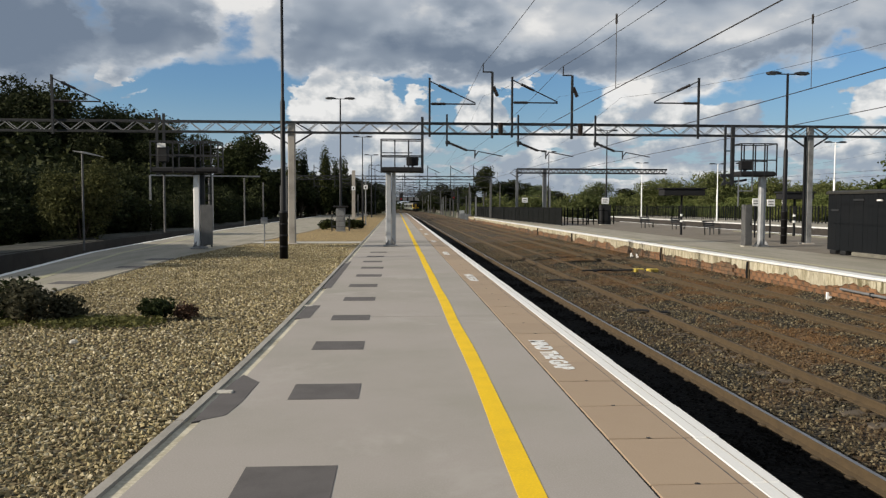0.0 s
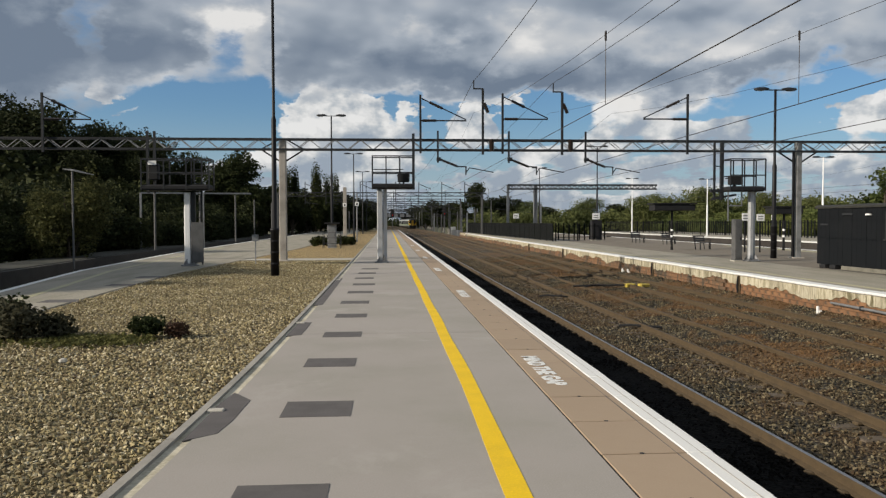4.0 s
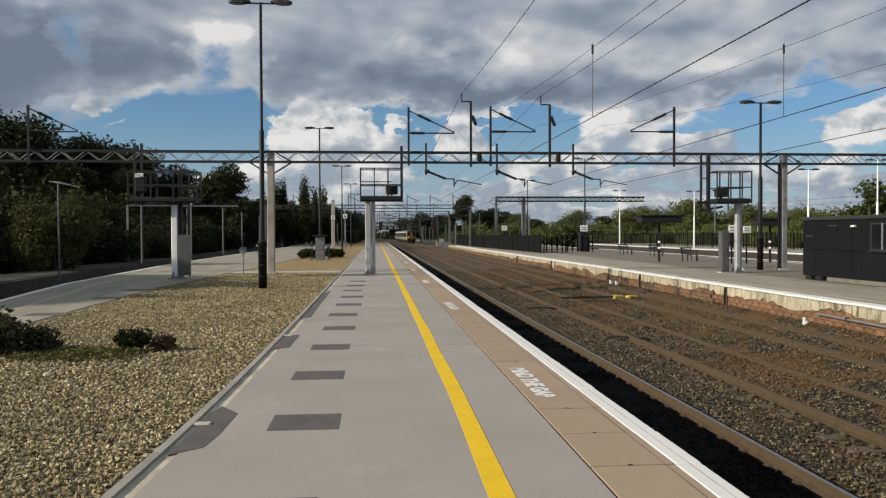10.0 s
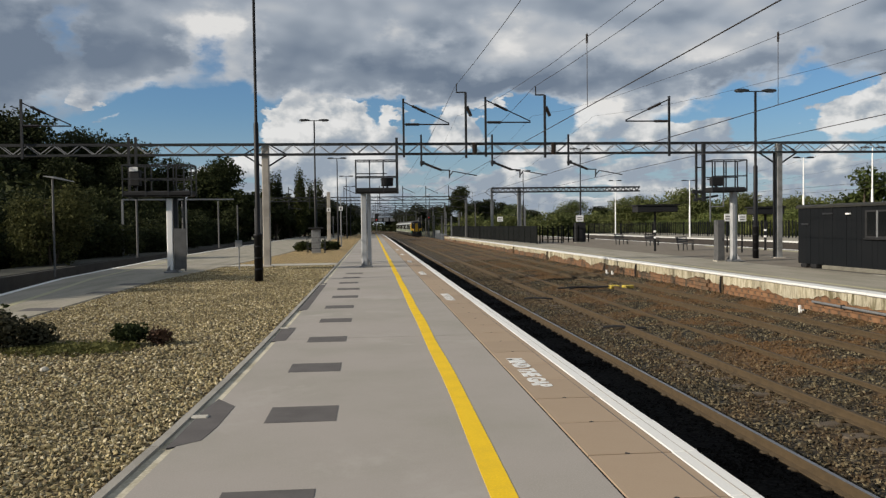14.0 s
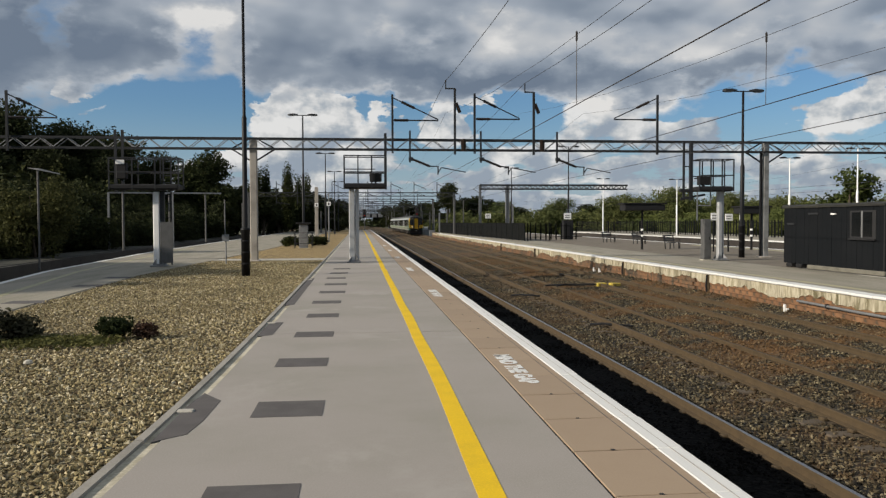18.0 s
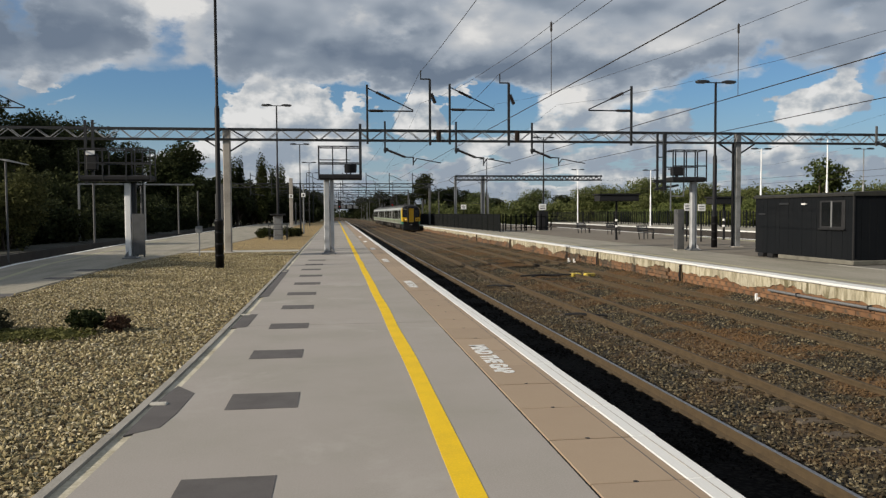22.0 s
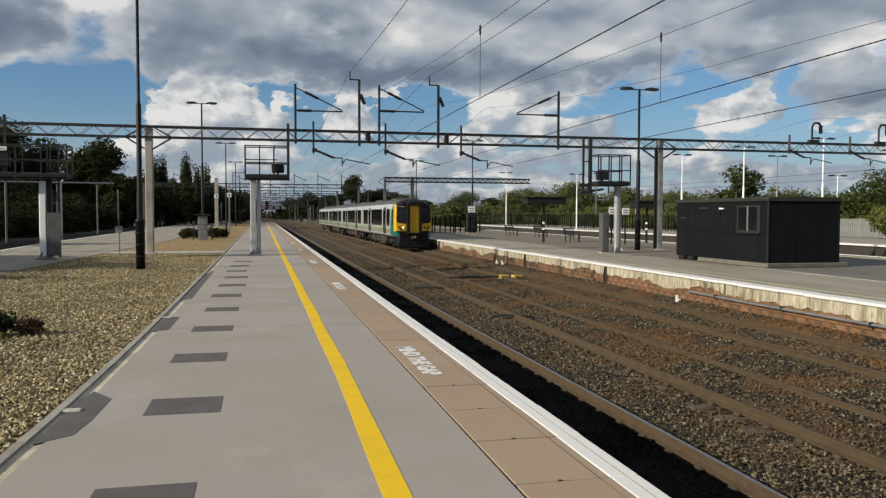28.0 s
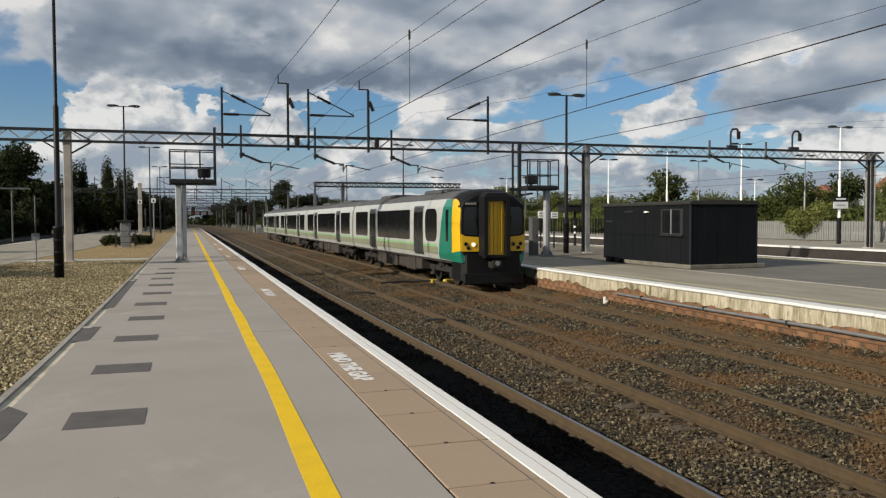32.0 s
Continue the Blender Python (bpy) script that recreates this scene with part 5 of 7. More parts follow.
def shed():
    t = thing("portable_cabin", pose(17.62, 25.2, 0, 0, 0, 1.0), "black timber-clad portable cabin with a felt roof and one window", "cabin")
    W, L, H0, H1 = 2.98, 6.25, 0.16, 2.44
    part("plinth", Mesh().cbox(-0.10, -0.14, 0, W + 0.30, 4.4, 0.16, 0.02), surface("grimy_plinth_concrete", (0.15, 0.142, 0.115), 0.9, 0.4, 2.0, 20.0, 0.3), t, "low grey concrete plinth")
    for y in (4.9, 5.6):
        part("block", Mesh().cbox(-0.04, y, 0, 0.5, y + 0.4, 0.16, 0.02), BLACK_MATT, t, "dark support block")
    part("walls", Mesh().box(0.03, 0.03, H0, W - 0.03, L - 0.03, H1), WOODCLAD, t)
    n = 21
    for i in range(n):
        y0 = L * i / n
        part("board", Mesh().cbox(0.004 * math.sin(i * 2.3), y0 + 0.004, H0, 0.032, y0 + L / n - 0.004, H1 - 0.02, 0.004), WOODCLAD, t)
    n = 10
    for i in range(n):
        x0 = W * i / n
        part("board", Mesh().cbox(x0 + 0.004, 0.004 * math.sin(i * 1.9), H0, x0 + W / n - 0.004, 0.032, H1 - 0.02, 0.004), WOODCLAD, t)
    part("corner_post", Mesh().cbox(-0.02, -0.02, H0, 0.05, 0.05, H1, 0.012), BLACK_MATT, t, "worn corner strip")
    part("corner_post", Mesh().cbox(W - 0.05, -0.02, H0, W + 0.02, 0.05, H1, 0.012), WOODCLAD, t)
    felt = surface("roofing_felt", (0.014, 0.014, 0.013), 0.9, 0.4, 1.0, 30.0, 0.4, tint=(0.028, 0.028, 0.02))
    rings = []
    for i in range(15):
        y = -0.06 + (L + 0.12) * i / 14
        k = 0.018 * math.sin(i * 2.1) + 0.010 * math.sin(i * 5.3)
        rings.append([(-0.06, y, H1 - 0.05), (W + 0.06, y, H1 - 0.05), (W + 0.07, y, H1 + 0.02 + k), (W - 0.05, y, H1 + 0.075 + k), (W / 2, y, H1 + 0.13), (0.05, y, H1 + 0.075 - k), (-0.07, y, H1 + 0.02 - k)])
    part("roof", Mesh().loft(rings), felt, t, "sagging felt roof with worn edges")
    grey = surface("scuffed_window_frame", (0.012, 0.012, 0.013), 0.7, 0.5, 6.0, 30.0, 0.1, tint=(0.012, 0.012, 0.013))
    w = part("window", Mesh().cbox(-0.03, 0.45, 1.24, 0.035, 1.86, 2.24, 0.01), grey, t)
    for y0, y1 in ((0.62, 1.12), (1.20, 1.74)):
        part("pane", Mesh().box(-0.036, y0, 1.32, -0.028, y1, 2.18), GLASS_DARK, w)
    part("mullion", Mesh().cbox(-0.055, 1.12, 1.28, -0.02, 1.20, 2.22, 0.005), GALV, w)
    part("sill", Mesh().cbox(-0.09, 0.42, 1.19, 0.02, 1.88, 1.245, 0.008), grey, w)
    lamp = part("wall_light", Mesh().cbox(-0.10, 2.68, 2.10, 0.0, 2.92, 2.16, 0.01), WHITE_PAINT, t, "small white bulkhead light")
    part("bracket", Mesh().cbox(-0.05, 2.66, 2.16, 0.0, 2.94, 2.21, 0.008), BLACK, lamp)
    part("vent", Mesh().cbox(-0.05, 3.8, 2.12, 0.01, 4.45, 2.19, 0.005), STEEL_DARK, t)
    part("vent", Mesh().cbox(-0.04, 5.45, 1.72, 0.01, 5.95, 1.79, 0.005), STEEL_DARK, t)


shed()

# ---- trees and shrubs ----


def crown_points(rng, lobes, n):
    """Leaf places in a crown of lobes (centre, radii): mostly near the skin, with gaps."""
    out = []
    w = np.array([r[0] * r[1] * r[2] for c, r in lobes]) ** 0.67
    for (c, r), k in zip(lobes, (w / w.sum() * n).astype(int)):
        d = rng.normal(size=(k, 3))
        d /= np.linalg.norm(d, axis=1, keepdims=True)
        rad = rng.uniform(0.0, 1.0, (k, 1)) ** 0.38
        bump = 1.0 + 0.22 * np.sin(d[:, :1] * 5.1 + c[0]) * np.cos(d[:, 1:2] * 4.3 + c[1]) + 0.12 * np.sin(d[:, 2:3] * 9 + c[2])
        out.append(np.array(c) + d * rad * np.array(r) * bump)
    return np.concatenate(out)


def tree(name, x, y, z, h, w, mat, seed, label, leaf=0.22, n=2600, shape="round", trunk=0.3, category="tree", group="lineside trees"):
    rng = np.random.default_rng(seed)
    t = thing(name, pose(x, y, z, 0, 0, seed * 37 % 360), label, category, group)
    th = h * (0.20 if shape == "round" else 0.12)
    m = Mesh()
    pts = [(0.0, 0.0, -0.3), (0.06 * h * rng.uniform(-0.3, 0.3), 0.0, th), (0.1 * h * rng.uniform(-0.3, 0.3), 0.05 * h * rng.uniform(-1, 1), h * 0.72)]
    for a, b, ra, rb in ((0, 1, 1.0, 0.75), (1, 2, 0.75, 0.22)):
        m.tube(pts[a], pts[b], trunk * ra, 8, trunk * rb)
    lobes = []
    if shape == "round":
        k = 15
        for i in range(k):
            a = i * 2.4 + rng.uniform(-0.4, 0.4)
            lz = th + (h - th) * (0.12 + 0.68 * ((i * 0.618) % 1.0))
            u = rng.uniform(0.45, 0.95) * (1.0 - 0.55 * max(0.0, (lz - th) / (h - th) - 0.45))
            rr = w * 0.5 * rng.uniform(0.44, 0.62)
            c = (math.cos(a) * w * 0.5 * u * 0.72, math.sin(a) * w * 0.5 * u * 0.72, lz)
            lobes.append((c, (rr, rr, rr * rng.uniform(0.65, 0.9))))
            m.tube(pts[1], c, trunk * 0.36, 6, trunk * 0.08)
        lobes.append(((0, 0, h - w * 0.22), (w * 0.27, w * 0.27, w * 0.22)))
    elif shape == "poplar":
        for i in range(8):
            a, hh = i * 2.4, h * rng.uniform(0.66, 0.90)
            lobes.append(((math.cos(a) * w * 0.2, math.sin(a) * w * 0.2, th + (hh - th) * 0.5), (w * 0.24, w * 0.24, (hh - th) * 0.54)))
        lobes.append(((0, 0, h * 0.55), (w * 0.28, w * 0.28, h * 0.43)))
    else:
        for i in range(7):
            a = i * 2.4
            rr = w * rng.uniform(0.20, 0.34)
            lobes.append(((math.cos(a) * w * 0.28, math.sin(a) * w * 0.28, h * rng.uniform(0.30, 0.72)), (rr, rr, h * rng.uniform(0.24, 0.34))))
            m.tube((0, 0, 0), lobes[-1][0], trunk * 0.3, 5, trunk * 0.1)
    part("trunk", m, BARK, t)
    part("crown", leaves("crown", crown_points(rng, lobes, n), leaf, mat, seed + 1), None, t)
    return t


def wood():
    rng = random.Random(12)
    # the tall dark wood beyond the curving railway
    kinds = []
    for k in range(4):
        kinds.append(tree("deciduous_tree", (-62, -55, -46, -56)[k], (118, 126, 140, 148)[k], -1.3, 20.0, 13.5, LEAF_DARK, 20 + k, "tall dark leafy tree in a dense lineside wood", 0.26, 19000, trunk=0.45))
    spots = [(-68, 128, 24.5), (-64, 138, 25), (-58, 142, 24), (-54, 128, 22), (-52, 148, 21.5), (-47.5, 133, 19.5), (-46, 152, 20.5), (-41, 146, 19.0), (-40, 132, 17.0), (-36.5, 150, 16.5), (-33, 158, 11.5), (-75, 140, 25.5), (-72, 118, 23), (-60, 108, 17.5), (-50, 112, 15.5), (-44, 118, 14), (-37, 124, 13.5)]
    for i, (x, y, h) in enumerate(spots):
        c = copy_thing(kinds[i % 4], pose(x, y, -1.3, 0, 0, rng.uniform(0, 360)))
        s = h / 20.0
        c.scale = (s * rng.uniform(0.9, 1.15), s * rng.uniform(0.9, 1.15), s)
    # a few trees nearer, whose shade falls across the curving platform
    nt = tree("deciduous_tree", -29.0, 18, -1.3, 10.4, 7.0, LEAF_DARK, 27, "leafy tree shading the curving platform", 0.24, 9000)
    for x, y, s in ((-27.5, 25, 1.12), (-25.5, 29, 0.95), (-30, 31, 1.08), (-31, 19, 1.15), (-31, 3, 0.75), (-32, -8, 0.8), (-33, 24, 1.28)):
        copy_thing(nt, pose(x - 3.0, y, -1.3, 0, 0, y * 50)).scale = (s * 1.18, s * 1.18, s * 1.18)
    # undergrowth at the wood's edge
    sh = [tree("shrub", -19.6, 50.5, -1.2, 6.6, 5.0, LEAF_TAN, 31, "olive green shrub at the edge of the wood", 0.11, 13000, "bush", 0.12, "shrub", "undergrowth"),
          tree("shrub", -24.8, 48, -1.2, 4.2, 6.0, LEAF_DARK, 32, "dark shrub at the edge of the wood", 0.13, 12000, "bush", 0.12, "shrub", "undergrowth")]
    for i in range(46):
        y = 44 + i * 1.9
        x = -21.8 - (1.2 + 1.3 * math.sin(i * 2.1)) - (0 if i % 2 else 4.5) - (3.0 if y < 52 else 0)
        c = copy_thing(sh[0] if i in (8, 13, 21, 30) else sh[1], pose(x, y, -1.2, 0, 0, i * 77))
        q = (0.85 + 0.35 * math.sin(i * 1.3) ** 2) * (0.62 if i in (8, 13, 21, 30) else 1.0)
        c.scale = (q, q, q * (1.0 if i % 2 else 1.35))
    for i in range(16):
        c = copy_thing(sh[1], pose(-34 - (i % 4) * 9 - 2 * math.sin(i), 62 + (i // 4) * 14 + 3 * math.sin(i * 2), -1.2, 0, 0, i * 50))
        q = 1.6 + 0.5 * math.sin(i * 1.7) ** 2
        c.scale = (q, q, q)
    # round tree, poplars and the smaller trees down the line
    tree("deciduous_tree", -23.6, 130, -1.3, 14.4, 11.5, LEAF_OLIVE, 41, "broad round-headed dark tree", 0.25, 26000)
    pop = tree("poplar_tree", -18.6, 150, -1.3, 14.2, 3.0, LEAF_OLIVE, 42, "slender dark poplar tree", 0.22, 6000, "poplar", 0.2)
    for x, y, s, q in ((-17.3, 151, 1.02, 0.8), (-13.2, 150, 1.06, 1.0), (-11.7, 156, 0.92, 0.8), (-10.4, 162, 0.96, 0.7), (-19.8, 149, 0.8, 0.9)):
        c = copy_thing(pop, pose(x, y, -1.3, 0, 0, x * 40))
        c.scale = (q, q, s)
    lowt = tree("deciduous_tree", -16.5, 140, -1.3, 8.5, 6.5, LEAF_DARK, 43, "dark leafy tree beside the line", 0.28, 3600)
    for x, y, s in ((-22, 143, 1.0), (-15, 165, 1.0), (-11.5, 178, 1.0), (-17, 185, 1.15), (-12, 205, 1.15), (-18, 215, 1.2), (-14, 240, 1.35), (-20, 262, 1.5), (-17, 300, 1.7), (-26, 330, 1.9), (-15.5, 155, 0.8), (-9.5, 172, 0.75), (-20, 120, 0.75), (-18.5, 132, 0.7), (-10, 195, 0.95), (-22, 390, 1.7), (-12, 420, 1.6), (-21, 152, 1.15), (-17.5, 160, 1.1), (-14, 170, 1.15), (-10.5, 160, 1.0), (-8.5, 180, 1.0), (-19, 172, 1.25), (-8.8, 210, 1.15), (-12, 225, 1.25), (-24, 160, 1.2), (-26, 145, 1.0), (-29, 152, 1.1), (-6.6, 168, 0.95), (-9.0, 166, 1.05), (-11.5, 168, 1.1), (-5.6, 186, 0.85), (-4.6, 300, 0.9), (-3.0, 320, 0.9), (-7.0, 280, 1.2), (-3, 405, 1.6), (-7, 400, 1.7), (-11, 410, 1.7), (-15, 380, 1.8)):
        c = copy_thing(lowt, pose(x + bend(y) * 0.6, y, -1.3, 0, 0, x * 61))
        c.scale = (s, s, s)
    for i in range(22):
        y = 235 + i * 11
        sgn = -1 if i % 2 else 1
        x = (-15 - 3 * math.sin(i) if sgn < 0 else 21 + 4 * math.sin(i * 1.3)) + bend(y)
        c = copy_thing(lowt, pose(x, y, -1.3, 0, 0, i * 61))
        q = 0.8 + 0.5 * math.sin(i * 1.9) ** 2
        c.scale = (q * 1.3, q * 1.3, q)
    # the far side
    big = tree("deciduous_tree", 29.8, 262, -1.3, 16.3, 9.6, LEAF_DARK, 51, "tall round dark tree far down the line", 0.36, 8000)
    for x, y, h, w in ((23, 275, 0.52, 0.9), (34, 270, 0.66, 0.9), (39, 280, 0.58, 1.0), (45, 290, 0.5, 1.1), (52, 300, 0.55, 1.2), (62, 310, 0.56, 1.3), (72, 300, 0.52, 1.3), (20, 290, 0.5, 0.8), (84, 290, 0.6, 1.4), (27, 330, 0.7, 1.2), (16, 340, 0.62, 1.1), (33.5, 252, 0.68, 0.9), (37.5, 255, 0.72, 0.95), (42, 258, 0.66, 0.95), (24.5, 255, 0.6, 0.8)):
        c = copy_thing(big, pose(x, y, -1.3, 0, 0, x * 33))
        c.scale = (w, w, h)
    # sunlit trees and scrub beyond the third platform
    gt = tree("deciduous_tree", 62, 150, -1.3, 10.2, 11.0, LEAF_BANK, 61, "green leafy tree on the bank beyond the platforms", 0.21, 11000)
    for x, y, s in ((72, 152, 0.9), (54, 165, 0.85), (80, 146, 0.78), (88, 135, 0.68), (98, 150, 0.78), (95, 118, 0.62), (106, 120, 0.70), (84, 108, 0.55), (110, 100, 1.0), (70, 135, 0.7), (120, 110, 1.1), (118, 88, 0.9), (130, 95, 1.0), (48, 190, 0.9), (40, 215, 0.9), (66, 190, 1.0)):
        c = copy_thing(gt, pose(x, y, -1.3, 0, 0, x * 29))
        c.scale = (s, s, s)
    scr = tree("shrub", 57, 92, -1.0, 4.6, 6.2, LEAF_LIGHT, 71, "sunlit yellow-green shrub on the bank", 0.14, 10000, "bush", 0.12, "shrub", "bank scrub")
    spots = [(56 + 2.5 * math.sin(i * 1.7), 50 + i * 4.6, 0.62 + 0.25 * math.sin(i * 2.3) ** 2) for i in range(26)] + [(63 + 2.5 * math.sin(i * 1.1), 52 + i * 5.2, 0.85 + 0.4 * math.sin(i * 1.9) ** 2) for i in range(22)] + [(74 + 3 * math.sin(i * 1.4), 60 + i * 6.4, 0.85 + 0.35 * math.sin(i * 2.7) ** 2) for i in range(14)]
    for i, (x, y, s) in enumerate(spots):
        c = copy_thing(scr, pose(x, y, -1.0, 0, 0, i * 71))
        c.scale = (s, s, s)
    tree("shrub", 57.5, 66, -1.0, 8.2, 8.2, LEAF_MID, 73, "large rounded green bush on the bank", 0.16, 14000, "bush", 0.2, "shrub", "bank scrub")
    tree("shrub", 50.4, 55, 0.0, 3.3, 4.0, LEAF_LIGHT, 74, "straggling olive bush growing against the fence", 0.12, 7000, "bush", 0.1, "shrub", "bank scrub")
    tree("deciduous_tree", 50.5, 78, -1.0, 8.6, 5.4, LEAF_MID, 75, "slim green tree on the bank", 0.24, 3200)
    tree("deciduous_tree", 82, 84, -1.0, 9.0, 7.2, LEAF_MID, 76, "green leafy tree on the bank beyond the platforms", 0.26, 4200)


wood()


def far_woods():
    """Low wooded horizon all round the view."""
    rng = np.random.default_rng(77)
    lobes = []
    for i in range(150):
        a = -0.75 + 1.95 * i / 149
        d = rng.uniform(430, 560)
        r = rng.uniform(7, 13)
        h = rng.uniform(3.0, 6.5) * (1.0 if a > 0.25 else 0.8)
        lobes.append(((math.sin(a) * d, math.cos(a) * d, -1.3 + h * 0.55), (r * 1.3, r * 1.3, h)))
    tagged(new("far_woods", leaves("far_woods", crown_points(rng, lobes, 42000), 1.1, LEAF_DARK, 78)), "low dark woods along the horizon", "woods", "", "stuff")


far_woods()


def hedge_row():
    """A thick band of scrub behind the bay tracks."""
    rng = np.random.default_rng(79)
    lobes = []
    for i in range(64):
        x = 20 + i * 1.75
        y = 205 - 0.55 * (x - 20) + rng.uniform(-8, 8)
        h = rng.uniform(2.2, 4.0)
        lobes.append(((x, y, -1.3 + h * 0.7), (rng.uniform(2.5, 4), rng.uniform(2.5, 4), h)))
    for i in range(60):
        x = 50 + i * 1.6
        top = min(8.6, 4.0 + (x - 50) * 0.30) + rng.uniform(-1.5, 1.2)
        lobes.append(((x, 188 - 0.25 * (x - 50) + rng.uniform(-6, 6), -1.3 + top * 0.55), (rng.uniform(3, 4.6), rng.uniform(3, 4), top * 0.5)))
    tagged(new("scrub_band", leaves("scrub_band", crown_points(rng, lobes, 150000), 0.33, LEAF_BANK, 80)), "thick band of green scrub beyond the platforms", "scrub", "", "stuff")


hedge_row()


def ground_shrub(x, y, h, w, mat, seed, label, n=900, leaf=0.05):
    rng = np.random.default_rng(seed)
    t = thing("low_shrub", pose(x, y, 0, 0, 0, seed * 50), label, "shrub", "shrubs on the gravel")
    lobes = [((math.cos(i * 2.4) * w * 0.22, math.sin(i * 2.4) * w * 0.22, h * rng.uniform(0.35, 0.6)), (w * 0.28, w * 0.28, h * 0.42)) for i in range(6)]
    m = Mesh()
    for c, r in lobes:
        m.tube((0, 0, -0.02), c, 0.02, 5, 0.006)
    part("stems", m, BARK, t)
    part("foliage", leaves("foliage", crown_points(rng, lobes, n), leaf, mat, seed), None, t)


ground_shrub(-6.45, 13.5, 0.72, 1.2, LEAF_OLIVE, 81, "dark low shrub on the gravel", 1800)
ground_shrub(-5.95, 13.2, 0.62, 1.0, LEAF_DRY, 82, "dry grey-brown shrub on the gravel", 1800)
ground_shrub(-5.45, 13.5, 0.45, 0.6, LEAF_DRY, 83, "dry grey-brown shrub on the gravel", 900)
ground_shrub(-3.98, 13.45, 0.36, 0.62, LEAF_OLIVE, 84, "small dark green clump on the gravel", 1300, 0.04)
ground_shrub(-3.50, 13.45, 0.27, 0.42, surface("rust_brown_heather", (0.07, 0.035, 0.018), 0.9, 0.4, 8, 60, 0.2, island=0.4), 85, "small rust-brown clump on the gravel", 800, 0.035)
for i, (x, y, s) in enumerate(((-5.5, 63.5, 1.0), (-4.9, 64.5, 0.9), (-3.7, 66.0, 1.0), (-3.2, 67.5, 0.8))):
    ground_shrub(x, y, 0.85 * s, 1.5 * s, LEAF_DARK if i % 2 else LEAF_OLIVE, 90 + i, "rounded green shrub on the tan gravel", 900, 0.10)


def moss():
    rng = np.random.default_rng(95)
    n = 3600
    y = rng.normal(12.75, 0.42, n)
    x = rng.uniform(-6.4, -3.7, n)
    keep = rng.uniform(0, 1, n) < np.exp(-((y - 12.9 + 0.12 * np.sin(x * 3)) / 0.5) ** 2) * (0.55 + 0.45 * np.sin(x * 2.6 + 1.0))
    p = np.stack([x[keep], y[keep], np.full(keep.sum(), 0.03) + rng.uniform(0, 0.05, keep.sum())], 1)
    tagged(new("weed_patch", leaves("weed_patch", p, 0.045, GRASS, 96, 0.0)), "low green weeds and moss creeping over the gravel", "weeds", "", "stuff")


moss()
part_rock = thing("pale_rock", pose(-4.35, 10.95, 0.02), "fist-sized pale rock on the gravel", "rock")
part("rock", Mesh().lathe([(0.04, 0.0), (0.062, 0.02), (0.05, 0.05), (0.015, 0.065)], 7), CONCRETE, part_rock)


# ---- writing on the platform ----
def lettering(body, size, parent, m, mat, label):
    c = bpy.data.curves.new("lettering", "FONT")
    c.body, c.size, c.align_x, c.align_y, c.extrude, c.offset = body, size, "CENTER", "CENTER", 0.001, 0.014
    tmp = bpy.data.objects.new("lettering", c)
    me = bpy.data.meshes.new_from_object(tmp)
    bpy.data.objects.remove(tmp)
    me.materials.append(mat)
    ob = part("lettering", me, None, parent, label, at=m)
    return ob


NEAR = bpy.data.objects["platform_near"]
for y in (10.06, 20.9, 31.6, 42.2, 52.8, 63.4):
    lettering("MIND THE GAP", 0.29, NEAR, pose(1.955, y, 0.006, 0, 0, -90), WHITE, "white painted warning words along the platform edge")


# ---- fences, seats, signs, boards ----
def railing(name, pts, h, step, w, mat, label, post_every=2.6, z=0.0, solid=False):
    t = thing(name, pose(0, 0, z), label, "fence", "station fences")
    for a, b in zip(pts, pts[1:]):
        a, b = Vector((*a, 0)), Vector((*b, 0))
        L = (b - a).length
        d = (b - a) / L
        ang = math.degrees(math.atan2(d.y, d.x))
        for zz in (0.35, h - 0.3):
            part("rail", Mesh().bar(a + Vector((0, 0, zz)), b + Vector((0, 0, zz)), 0.05, 0.06), mat, t)
        post = mesh_data("post", Mesh().cbox(-0.05, -0.05, -0.1, 0.05, 0.05, h, 0.008), mat)
        for i in range(int(L / post_every) + 1):
            p = a + d * i * post_every
            part("post", post, None, t, at=pose(p.x, p.y, 0, 0, 0, ang))
        pale = mesh_data("pale", Mesh().loft([[(-w / 2, -0.02, 0.06), (w / 2, -0.02, 0.06), (w / 2, 0.005, 0.06), (0, 0.02, 0.06), (-w / 2, 0.005, 0.06)], [(-w / 2, -0.02, h - 0.08), (w / 2, -0.02, h - 0.08), (w / 2, 0.005, h - 0.08), (0, 0.02, h - 0.08), (-w / 2, 0.005, h - 0.08)], [(-0.01, -0.012, h), (0.01, -0.012, h), (0.01, -0.008, h), (0, 0.0, h), (-0.01, -0.008, h)]]), mat)
        for i in range(int(L / step)):
            p = a + d * (i + 0.5) * step
            part("pale", pale, None, t, at=pose(p.x, p.y, 0, 0, 0, ang))
    return t


railing("board_fence", [(15.9, 76.0), (14.6, 108), (13.9, 138)], 1.75, 0.30, 0.285, FENCE_DARK, "close-boarded dark fence along the platform end")
railing("steel_fence", [(16.4, 77.0), (22.6, 79.5)], 1.75, 0.62, 0.14, FENCE_DARK, "dark open railing across the platform")
railing("palisade_fence", [(48.2, 62), (44.6, 108), (41.5, 150)], 2.0, 0.62, 0.22, FENCE_DARK, "dark palisade fence behind the far platform")
railing("palisade_fence", [(51.0, 14), (50.6, 40), (49.2, 62)], 1.65, 0.24, 0.20, PALE_FENCE, "pale galvanised palisade fence behind the far platform")


